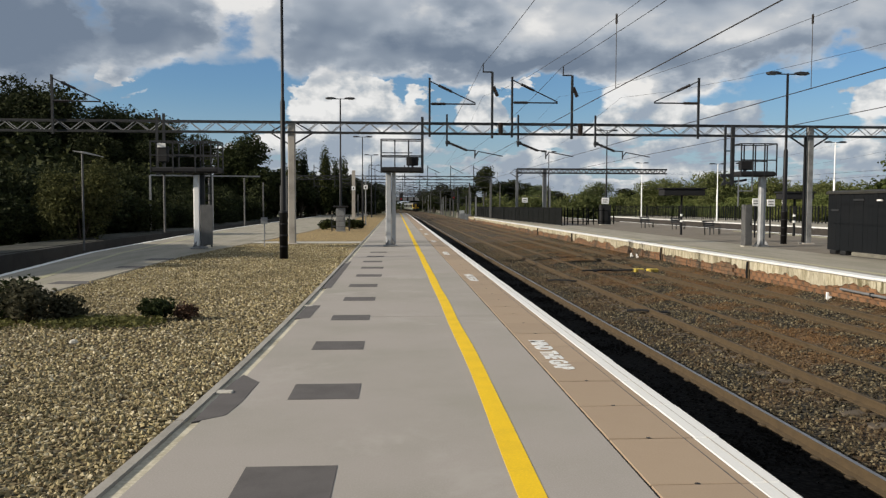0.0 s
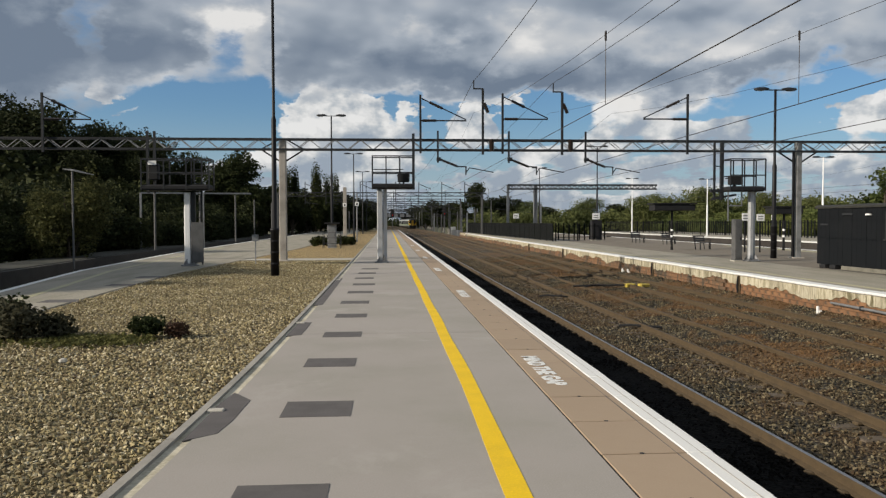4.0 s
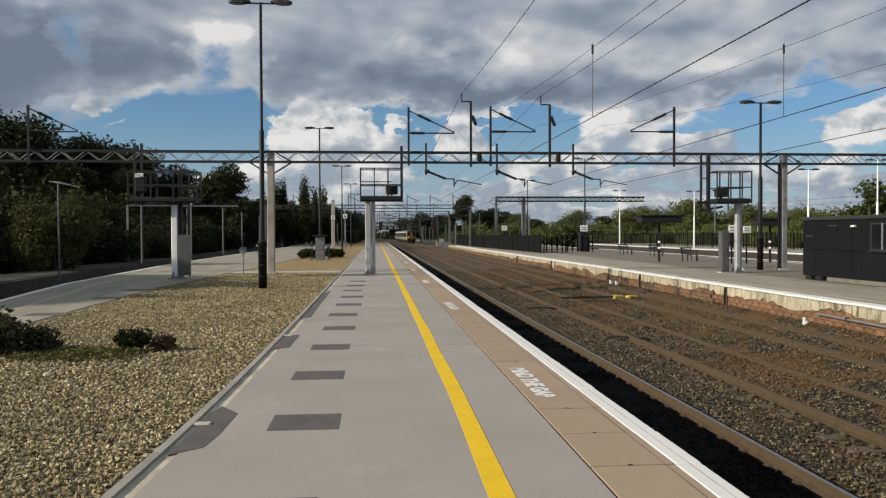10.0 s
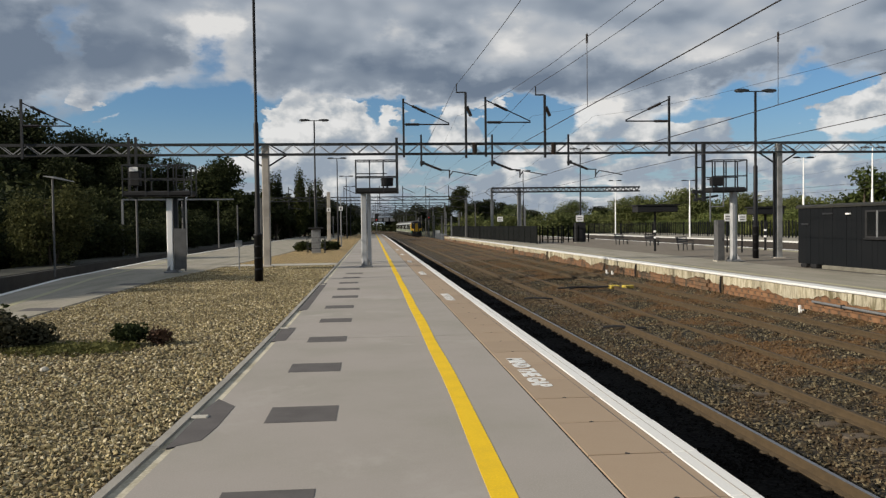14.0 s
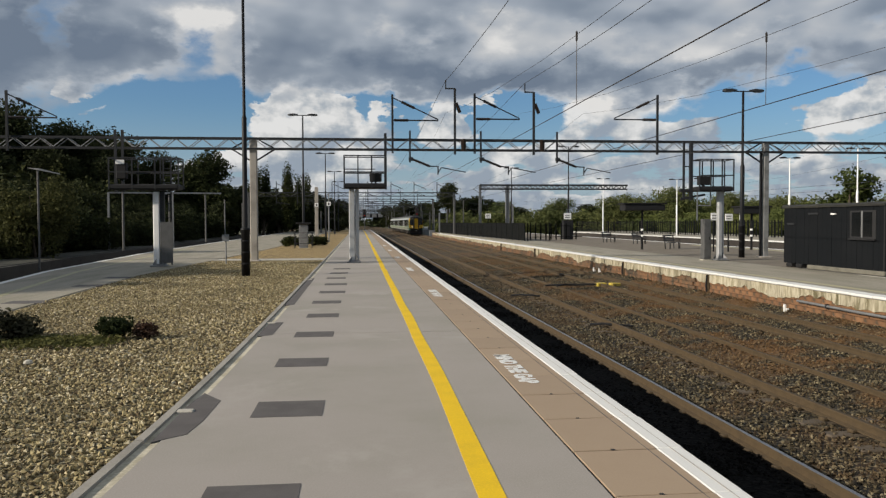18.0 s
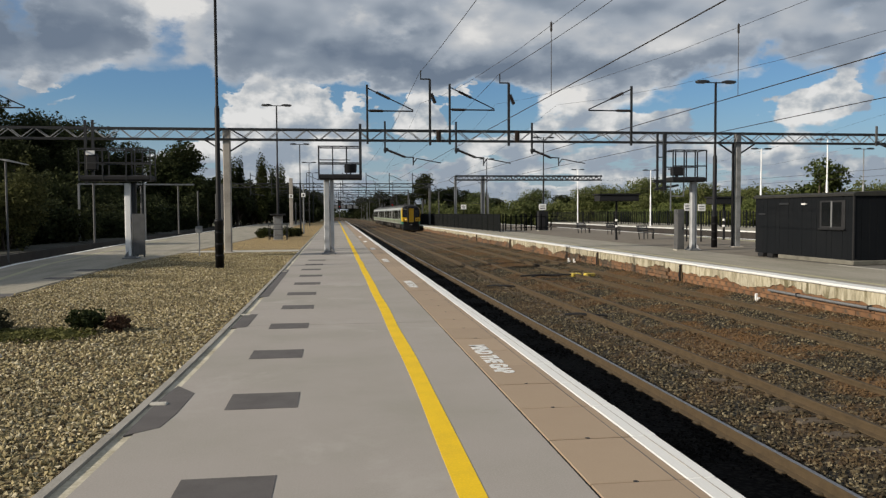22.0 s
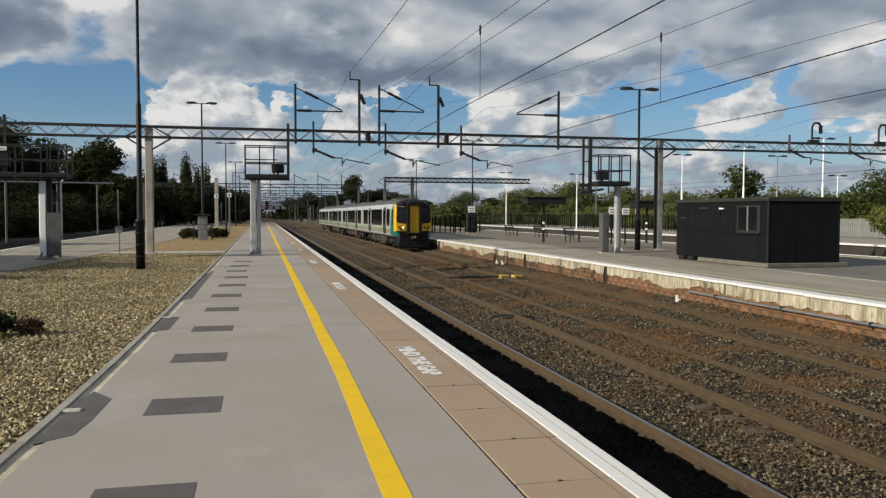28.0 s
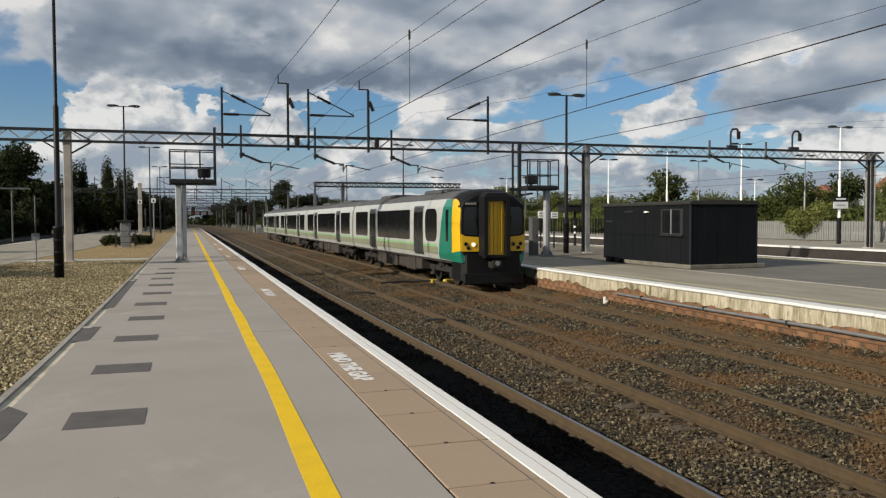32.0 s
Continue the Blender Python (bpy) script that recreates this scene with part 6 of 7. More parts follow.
def bench(x, y, rz):
    t = thing("platform_bench", pose(x, y, 0, 0, 0, rz), "dark metal platform bench with a slatted back", "bench", "platform benches")
    for k in range(4):
        part("seat_slat", Mesh().cbox(-0.75, -0.22 + k * 0.118, 0.42, 0.75, -0.13 + k * 0.118, 0.45, 0.008), STEEL_DARK, t)
    for k in range(3):
        z, y0 = 0.54 + k * 0.15, 0.235 + k * 0.042
        part("back_slat", Mesh().loft([[(-0.75, y0, z), (0.75, y0, z), (0.75, y0 + 0.03, z), (-0.75, y0 + 0.03, z)], [(-0.75, y0 + 0.026, z + 0.09), (0.75, y0 + 0.026, z + 0.09), (0.75, y0 + 0.056, z + 0.09), (-0.75, y0 + 0.056, z + 0.09)]]), STEEL_DARK, t)
    for k in (-0.7, 0.7):
        part("armrest", Mesh().bar((k, -0.2, 0.64), (k, 0.24, 0.66), 0.04, 0.04).bar((k, -0.18, 0.0), (k, -0.18, 0.64), 0.04, 0.04), STEEL_DARK, t)
    for s in (-0.6, 0.6):
        part("leg", Mesh().bar((s, -0.15, 0), (s, -0.15, 0.43), 0.05, 0.05).bar((s, 0.2, 0), (s, 0.3, 0.9), 0.05, 0.05), STEEL_DARK, t)


for x, y in ((22.2, 69.4), (23.2, 64.4), (21.2, 52.4)):
    bench(x, y, 40)


def canopy(x, y, w, z, depth, label):
    t = thing("platform_canopy", pose(x, y, 0), label, "canopy", "small canopies")
    part("roof", Mesh().loft([[(-w / 2, -depth / 2, z + 0.42), (w / 2, -depth / 2, z + 0.42), (w / 2, depth / 2, z + 0.42), (-w / 2, depth / 2, z + 0.42)], [(-w / 2, -depth / 2, z + 0.50), (w / 2, -depth / 2, z + 0.50), (w / 2, depth / 2, z + 0.50), (-w / 2, depth / 2, z + 0.50)]]), BLACK_MATT, t)
    part("fascia", Mesh().cbox(-w / 2 + 0.1, -depth / 2 + 0.06, z, w / 2 - 0.1, depth / 2 - 0.06, z + 0.40, 0.03), BLACK_MATT, t)
    part("post", Mesh().lathe([(0.10, 0), (0.09, 0.02), (0.075, 0.3), (0.075, z + 0.1)], 10), BLACK, t)
    for zz in (0.85, 1.25):
        part("band", Mesh().lathe([(0.078, zz), (0.083, zz + 0.01), (0.083, zz + 0.12), (0.078, zz + 0.13)], 10), WHITE_PAINT, t, "white band")
    return t


canopy(18.8, 51.7, 2.95, 2.60, 1.2, "black flat canopy on a single banded post")
canopy(25.6, 50.0, 2.2, 2.35, 1.2, "black flat canopy on a single banded post")


def notice(x, y, z, w, h, label, rz=0.0, post=True):
    t = thing("notice_board", pose(x, y, 0, 0, 0, rz), label, "sign", "notice boards")
    part("panel", Mesh().cbox(-w / 2, -0.03, z, w / 2, 0.03, z + h, 0.01), WHITE_PAINT, t, "white panel")
    if post:
        part("post", Mesh().bar((0, 0.06, 0), (0, 0.06, z + h), 0.07, 0.07), BLACK, t)
    for i in range(2):
        part("text_bar", Mesh().box(-w * 0.36, -0.034, z + h * (0.25 + 0.35 * i), w * 0.3, -0.029, z + h * (0.36 + 0.35 * i)), STEEL_DARK, t)


notice(21.75, 47.2, 1.92, 0.42, 0.46, "small white notice on a black post")
notice(22.6, 47.0, 1.9, 0.48, 0.42, "small white notice on a black post")
notice(23.3, 46.8, 1.95, 0.22, 0.32, "small white notice on a black post")
notice(20.9, 78.9, 2.1, 0.75, 0.62, "white station notice on a black post")
notice(16.2, 100, 2.3, 0.7, 0.6, "white station notice on a black post")
cabinet(21.0, 79.3, 1.0, 0.8, 2.0, BLACK_MATT, "black equipment cabinet at the foot of a lamp post")


def name_board(x, y):
    t = thing("station_sign", pose(x, y, 0, 0, 0, 0), "black and white station sign fixed to a white lamp post", "sign")
    part("header", Mesh().cbox(-0.62, -0.15, 3.05, 0.62, -0.11, 3.42, 0.01), BLACK, t)
    part("panel", Mesh().cbox(-0.66, -0.15, 2.55, 0.66, -0.11, 3.04, 0.01), WHITE_PAINT, t)
    part("text_bar", Mesh().box(-0.45, -0.156, 3.18, 0.45, -0.149, 3.30), WHITE_PAINT, t)
    part("text_bar", Mesh().box(-0.4, -0.156, 2.75, 0.4, -0.149, 2.84), STEEL_GREY, t)
    part("sleeve", Mesh().lathe([(0.16, 0), (0.16, 1.85), (0.12, 1.9)], 10), BLACK, t, "black base sleeve")


name_board(44.8, 46.2)


def small_post(x, y, h, mat, label, r=0.04, cat="post", plate=None):
    t = thing("marker_post", pose(x, y, 0), label, cat, "marker posts")
    part("post", Mesh().tube((0, 0, 0), (0, 0, h), r, 8), mat, t)
    if plate:
        part("plate", Mesh().cbox(-plate / 2, -0.06, h - plate, plate / 2, -0.04, h, 0.004), mat, t)
    return t


small_post(-6.0, 36.7, 1.34, GALV, "slim grey post with a small plate", 0.03, plate=0.3)
for x, y, h in ((-15.8, 55.5, 4.0), (-14.6, 77.9, 4.5), (-15.2, 66, 4.1), (-14.8, 90, 4.4), (-14.9, 104, 4.4)):
    small_post(x, y, h, LATTICE, "slim grey steel post beside the curving line", 0.075)
for x, y, h, w in ((-4.3, 81, 5.4, 0.34), (-2.9, 76, 4.6, 0.12)):
    sp = thing("sign_post", pose(x, y, 0), "pale post with a small square white sign", "sign", "platform sign posts")
    part("post", Mesh().cbox(-w / 2, -w / 2, 0, w / 2, w / 2, h, 0.02), CONC_POST if w > 0.2 else GALV, sp)
    part("sign", Mesh().cbox(-0.19, -w / 2 - 0.05, 3.42, 0.19, -w / 2 - 0.01, 3.80, 0.01), WHITE_PAINT, sp, "white sign")
    part("symbol", Mesh().box(-0.07, -w / 2 - 0.056, 3.50, 0.07, -w / 2 - 0.049, 3.70), STEEL_DARK, sp)
t_ = thing("goalpost_gantry", pose(0, 0, 0), "long low grey steel gantry beside the curving line", "gantry")
part("beam", Mesh().bar((-19.6, 65, 4.25), (-11.2, 66.5, 4.25), 0.10, 0.12), GALV, t_)
part("leg", Mesh().bar((-19.6, 65, -0.3), (-19.6, 65, 4.25), 0.14, 0.14), GALV, t_)
part("leg", Mesh().bar((-14.9, 65.8, -0.3), (-14.9, 65.8, 4.25), 0.14, 0.14), GALV, t_)


def lane_lamp(x, y, h):
    t = thing("street_lamp", pose(x, y, -0.25), "small grey street lamp with a tilted lantern", "lamp post")
    part("column", Mesh().tube((0, 0, 0), (0, 0, h), 0.05, 8), LATTICE, t)
    part("lantern", Mesh().loft([[(-0.4, -0.06, h + 0.10), (-0.4, 0.06, h + 0.10), (-0.4, 0.06, h + 0.13), (-0.4, -0.06, h + 0.13)], [(0.1, -0.11, h), (0.1, 0.11, h), (0.1, 0.11, h + 0.09), (0.1, -0.11, h + 0.09)], [(0.95, -0.05, h - 0.17), (0.95, 0.05, h - 0.17), (0.95, 0.05, h - 0.14), (0.95, -0.05, h - 0.14)]]), GALV, t)


lane_lamp(-14.45, 37.8, 4.5)


def far_signal(x, y, h):
    t = thing("colour_light_signal", pose(x, y, 0), "distant signal post showing a red light", "railway signal", "distant signals")
    part("post", Mesh().bar((0, 0, -1.2), (0, 0, h), 0.2, 0.2), LATTICE, t)
    part("signal_head", Mesh().cbox(-0.45, -0.2, h, 0.45, 0.2, h + 2.0, 0.06), BLACK_MATT, t)
    part("red_light", Mesh().tube((0, -0.26, h + 0.5), (0, -0.2, h + 0.5), 0.13, 12), glow("red_signal_glow", (1.0, 0.05, 0.04), 0.32) if "red_signal_glow" not in MATS else MATS["red_signal_glow"], t)


far_signal(14.3, 200, 3.4)
far_signal(1.15, 196, 3.0)


def bridge():
    t = thing("road_bridge", pose(bend(430), 430, 0), "distant dark road bridge with pale parapet panels", "bridge")
    part("deck", Mesh().box(-60, 0, 4.2, 75, 8, 5.4), BLACK_MATT, t)
    part("parapet", Mesh().box(-60, -0.1, 5.4, 75, 0.1, 6.6), STEEL_DARK, t)
    for i in range(14):
        part("panel", Mesh().cbox(6 + i * 3.4, -0.25, 4.5, 8.4 + i * 3.4, -0.12, 6.3, 0.02), GALV, t)
    for x in (-16, 0, 24, 44):
        part("pier", Mesh().cbox(x - 0.8, 1, -1.3, x + 0.8, 7, 4.2, 0.1), CONC_POST, t)
    part("abutment", Mesh().box(-60, -2, -1.3, -18, 9, 4.3), CONC_POST, t)
    part("abutment", Mesh().box(48, -2, -1.3, 75, 9, 4.3), CONC_POST, t)


bridge()


def track_gear():
    t = thing("track_equipment", pose(10.55, 33.2, -0.90, 0, 0, 12), "yellow track-side equipment box with black cables", "track equipment")
    part("box", Mesh().cbox(-0.55, -0.16, 0, -0.10, 0.16, 0.16, 0.03), surface("yellow_box_paint", (0.55, 0.42, 0.05), 0.6, 0.6, 5, 30, 0.1, tint=(0.12, 0.09, 0.03)), t)
    part("box", Mesh().cbox(0.12, -0.20, 0, 0.55, 0.14, 0.14, 0.03), surface("yellow_box_paint", (0.55, 0.42, 0.05), 0.6, 0.6, 5, 30, 0.1, tint=(0.12, 0.09, 0.03)), t)
    part("cable", Mesh().path([(-2.6, 0.7, 0.05), (-1.9, 0.45, 0.09), (-1.3, 0.42, 0.06), (-0.8, 0.15, 0.10), (-0.5, 0.0, 0.1)], 0.04), BLACK_MATT, t)
    part("cable", Mesh().path([(-2.3, 0.2, 0.05), (-1.6, 0.65, 0.08), (-0.9, 0.5, 0.06), (0.1, 0.4, 0.06)], 0.035), BLACK_MATT, t)
    for x, y in ((6.9, 21.5), (6.4, 30.5)):
        h = thing("cable_loop", pose(x, y, -1.03), "short black cable lying across the ballast", "cable", "loose cables")
        part("cable", Mesh().path([(-0.5, 0.2, 0.03), (-0.2, 0.0, 0.07), (0.2, -0.25, 0.06), (0.55, -0.3, 0.03)], 0.035), BLACK_MATT, h)
    for x, y in ((12.36, 22.1), (12.30, 41.1), (12.35, 40.3)):
        w = thing("lineside_marker", pose(x, y, -0.78), "short white lineside marker on the ballast", "marker", "lineside markers")
        part("post", Mesh().cbox(-0.035, -0.035, 0, 0.035, 0.035, 0.22, 0.01), WHITE_PAINT, w)
        part("plate", Mesh().cbox(0.0, -0.08, 0.0, 0.09, -0.05, 0.11, 0.01), WHITE_PAINT, w)


track_gear()


def parked_car(x, y, rz, col, label):
    t = thing("parked_car", pose(x, y, -0.1, 0, 0, rz), label, "car", "parked cars")
    paint = surface("car_paint_" + col[0], col[1], 0.3, 0.05, 1, 20, 0.0, coat=0.6)
    part("body", Mesh().loft([[(s * 0.84, y0, z) for s, z in ((-1, 0.25), (1, 0.25), (1.02, 0.6), (0.96, 0.86), (-0.96, 0.86), (-1.02, 0.6))] for y0 in (-2.0, 2.0)]), paint, t)
    part("cabin", Mesh().loft([[(-0.76, -1.5, 0.85), (0.76, -1.5, 0.85), (0.76, 1.2, 0.85), (-0.76, 1.2, 0.85)], [(-0.62, -1.0, 1.42), (0.62, -1.0, 1.42), (0.62, 0.45, 1.42), (-0.62, 0.45, 1.42)]]), GLASS_DARK, t)
    part("roof", Mesh().cbox(-0.62, -1.0, 1.42, 0.62, 0.45, 1.47, 0.02), paint, t)
    for a in (-0.85, 0.85):
        for b in (-1.25, 1.25):
            part("wheel", Mesh().tube((a - 0.1, b, 0.3), (a + 0.1, b, 0.3), 0.31, 14), BLACK_MATT, t)


parked_car(53.0, 51.5, 84, ("silver", (0.45, 0.46, 0.48)), "silver hatchback parked behind the palisade fence")
parked_car(53.4, 46.5, 95, ("white", (0.7, 0.7, 0.7)), "white hatchback parked behind the palisade fence")
setting("car_park", Mesh().box(51.6, 5, -1.3, 58, 75, -0.12), TARMAC_DARK, "tarmac car park behind the fence", "car park")


def house(x, y, z, rz, w, d, h):
    t = thing("house", pose(x, y, z, 0, 0, rz), "distant brick house with a red-brown pitched roof", "house", "distant houses")
    part("wall", Mesh().box(-w / 2, -d / 2, 0, w / 2, d / 2, h), surface("pale_render", (0.45, 0.38, 0.30), 0.9, 0.2, 0.5, 5, 0.1), t)
    part("roof", Mesh().loft([[(-w / 2 - 0.3, -d / 2 - 0.4, h - 0.1), (-w / 2 - 0.3, d / 2 + 0.4, h - 0.1), (-w / 2 - 0.3, 0, h + 2.6)], [(w / 2 + 0.3, -d / 2 - 0.4, h - 0.1), (w / 2 + 0.3, d / 2 + 0.4, h - 0.1), (w / 2 + 0.3, 0, h + 2.6)]]), surface("roof_tiles", (0.20, 0.085, 0.05), 0.9, 0.3, 0.8, 6, 0.2), t)
    part("chimney", Mesh().cbox(w * 0.25, -0.4, h + 1.2, w * 0.25 + 0.7, 0.4, h + 3.4, 0.05), BRICK, t)
    for sx in (-0.25, 0.25):
        win = part("window", Mesh().cbox(sx * w - 0.6, -d / 2 - 0.05, h * 0.6, sx * w + 0.6, -d / 2 + 0.05, h * 0.6 + 1.2, 0.02), WHITE_PAINT, t)
        part("pane", Mesh().box(sx * w - 0.5, -d / 2 - 0.06, h * 0.6 + 0.1, sx * w + 0.5, -d / 2 - 0.04, h * 0.6 + 1.1), GLASS_DARK, win)


house(130, 136, -1.35, 20, 9, 7, 7.6)
house(134, 122, -1.35, 10, 9, 7, 9)



def line_furniture():
    """Masts, small cabinets and posts along the lines beyond the station."""
    rng = random.Random(31)
    for i in range(16):
        y = 128 + i * 14.5
        for x in ((-6.2, 15.2) if i % 2 else (13.4, 24.5)):
            h = rng.uniform(4.5, 8.2)
            t = thing("line_mast", pose(x + bend(y) + rng.uniform(-0.8, 0.8), y, -1.2), "slender grey mast with a short arm beside the running lines", "mast", "masts down the line")
            part("mast", Mesh().bar((0, 0, 0), (0, 0, h), 0.22, 0.22), LATTICE if i % 3 else GALV, t)
            part("arm", Mesh().tube((0, 0, h - 0.5), (2.4 if x < 0 else -2.4, 0, h - 0.1), 0.05, 6).tube((0, 0, h - 1.6), (2.4 if x < 0 else -2.4, 0, h - 1.3), 0.05, 6), STEEL_DARK, t)
    for x, y, w, h in ((13.6, 150, 1.0, 1.5), (14.4, 172, 1.3, 1.4), (15.5, 186, 0.9, 1.7), (-5.8, 150, 1.0, 1.5), (-6.2, 190, 1.2, 1.6), (17.5, 210, 1.4, 1.8)):
        cabinet(x + bend(y), y, w, 0.7, h, GALV if y < 180 else STEEL_GREY, "grey lineside cabinet beside the running lines").location.z = -1.2


line_furniture()


def sun_blocking_belt():
    """Dense tall belt behind the left wood, added to block the low sun."""
    rng = np.random.default_rng(97)
    lobes = []
    for i in range(74):
        y = -70 + i * 3.3
        x = -38.5 - 0.012 * max(0, y - 30) ** 1.35 + rng.uniform(-3, 2)
        h = rng.uniform(4.6, 6.4)
        lobes.append(((x, y, -1.3 + h * 0.8), (rng.uniform(3, 4.5), rng.uniform(2.6, 3.6), h)))
    tagged(new("wood_belt", leaves("wood_belt", crown_points(rng, lobes, 46000), 0.5, LEAF_DARK, 98)), "dense dark belt of leaves added behind the disused platform to block the sun", "wood", "", "stuff")


sun_blocking_belt()

# ---- the train ----
SIL = surface("pale_grey_train_paint", (0.40, 0.415, 0.40), 0.35, 0.14, 1.0, 20.0, 0.02, tint=(0.26, 0.27, 0.265), coat=0.2)
T_GREEN = surface("teal_green_train_paint", (0.012, 0.17, 0.115), 0.35, 0.1, 1.0, 20.0, 0.02, coat=0.3)
T_LIME = surface("light_green_stripe_paint", (0.16, 0.48, 0.12), 0.35, 0.1, 1.0, 20.0, 0.02, coat=0.3)
T_PALE = surface("pale_green_train_paint", (0.20, 0.215, 0.15), 0.45, 0.3, 1.0, 20.0, 0.02, tint=(0.17, 0.17, 0.11))
T_YEL = surface("warning_yellow_paint", (0.68, 0.40, 0.008), 0.4, 0.1, 1.5, 20.0, 0.02, coat=0.1)
T_ROOF = surface("dusty_train_roof", (0.075, 0.076, 0.076), 0.7, 0.35, 1.0, 15.0, 0.1)
T_UNDER = surface("grimy_underframe", (0.014, 0.0115, 0.009), 0.9, 0.4, 2.0, 20.0, 0.3)
T_BOX = surface("dusty_equipment_box", (0.038, 0.032, 0.026), 0.85, 0.5, 2.0, 20.0, 0.2)
T_DARK = surface("black_cab_paint", (0.0045, 0.0045, 0.005), 0.6, 0.1, 2.0, 20.0, 0.02, spec=0.25)
T_DOOR = surface("grey_train_door", (0.035, 0.038, 0.038), 0.4, 0.1, 2.0, 20.0, 0.02)
LAMP_ON = glow("headlight_glow", (1.0, 0.90, 0.68), 1.1)
HALF, CAR = 1.37, 19.95


def section(y, k=1.0, drop=0.0, lo=1.02):
    """The body's cross section at y: half width scale, lowered roof."""
    w = HALF * k
    pts = [(w - 0.10, lo), (w - 0.02, lo + 0.25), (w, 1.7), (w, 2.55), (w - 0.03, 3.10), (w - 0.16, 3.42 - drop), (w - 0.45, 3.63 - drop), (w * 0.35, 3.76 - drop), (0.0, 3.79 - drop)]
    left = [(-x, z) for x, z in pts[:-1]]
    return [(x, y, z) for x, z in left] + [(x, y, z) for x, z in reversed(pts)]


def flank_x(z):
    """Half width of the body at height z above the rail."""
    pts = [(1.02, HALF - 0.10), (1.27, HALF - 0.02), (1.7, HALF), (2.55, HALF), (3.10, HALF - 0.03), (3.42, HALF - 0.16)]
    return float(np.interp(z, [p[0] for p in pts], [p[1] for p in pts]))


def half_strip(y0, y1, z0, z1, side, proud=0.004, lean=0.0, lean0=None):
    """A thin panel that follows the car's flank. lean: how far its ends move in y from bottom to top."""
    zs = [z0] + [z for z in (1.27, 1.7, 2.55, 3.10) if z0 < z < z1] + [z1]
    lean0 = lean if lean0 is None else lean0
    rings = []
    for z in zs:
        u = (z - z0) / (z1 - z0)
        x, xi = side * (flank_x(z) + proud), side * (flank_x(z) - 0.05)
        a, b = y0 + lean0 * u, y1 + lean * u
        rings.append([(xi, a, z), (x, a, z), (x, b, z), (xi, b, z)])
    return Mesh().loft(rings)


def rounded(y0, y1, z0, z1, side, r, proud):
    """A window panel with rounded corners on the flank."""
    x, xi = side * (HALF + proud), side * (HALF - 0.06)
    pts = []
    for cy, cz, a0 in ((y1 - r, z1 - r, 0), (y0 + r, z1 - r, 90), (y0 + r, z0 + r, 180), (y1 - r, z0 + r, 270)):
        pts += [(cy + r * math.cos(radians(a0 + 30 * k)), cz + r * math.sin(radians(a0 + 30 * k))) for k in range(4)]
    return Mesh().loft([[(xi, a, b) for a, b in pts], [(x, a, b) for a, b in pts]])


def bogie(parent, y):
    b = part("bogie", Mesh().cbox(-1.05, y - 1.75, 0.50, -0.88, y + 1.75, 0.72, 0.03).cbox(0.88, y - 1.75, 0.50, 1.05, y + 1.75, 0.72, 0.03).cbox(-0.95, y - 0.35, 0.5, 0.95, y + 0.35, 0.85, 0.05)
             .lathe([(0.16, 0.68), (0.20, 0.72), (0.20, 1.0), (0.16, 1.02)], 10, (-0.97, y, 0)).lathe([(0.16, 0.68), (0.20, 0.72), (0.20, 1.0), (0.16, 1.02)], 10, (0.97, y, 0)), T_UNDER, parent, "grimy bogie")
    for dy in (-1.2, 1.2):
        for s in (-1, 1):
            part("wheel", Mesh().tube((s * 0.68, y + dy, 0.42), (s * 0.82, y + dy, 0.42), 0.42, 18), T_UNDER, b)
            part("axlebox", Mesh().cbox(s * 0.97 - 0.10, y + dy - 0.17, 0.30, s * 0.97 + 0.10, y + dy + 0.17, 0.60, 0.03), T_UNDER, b)
    return b


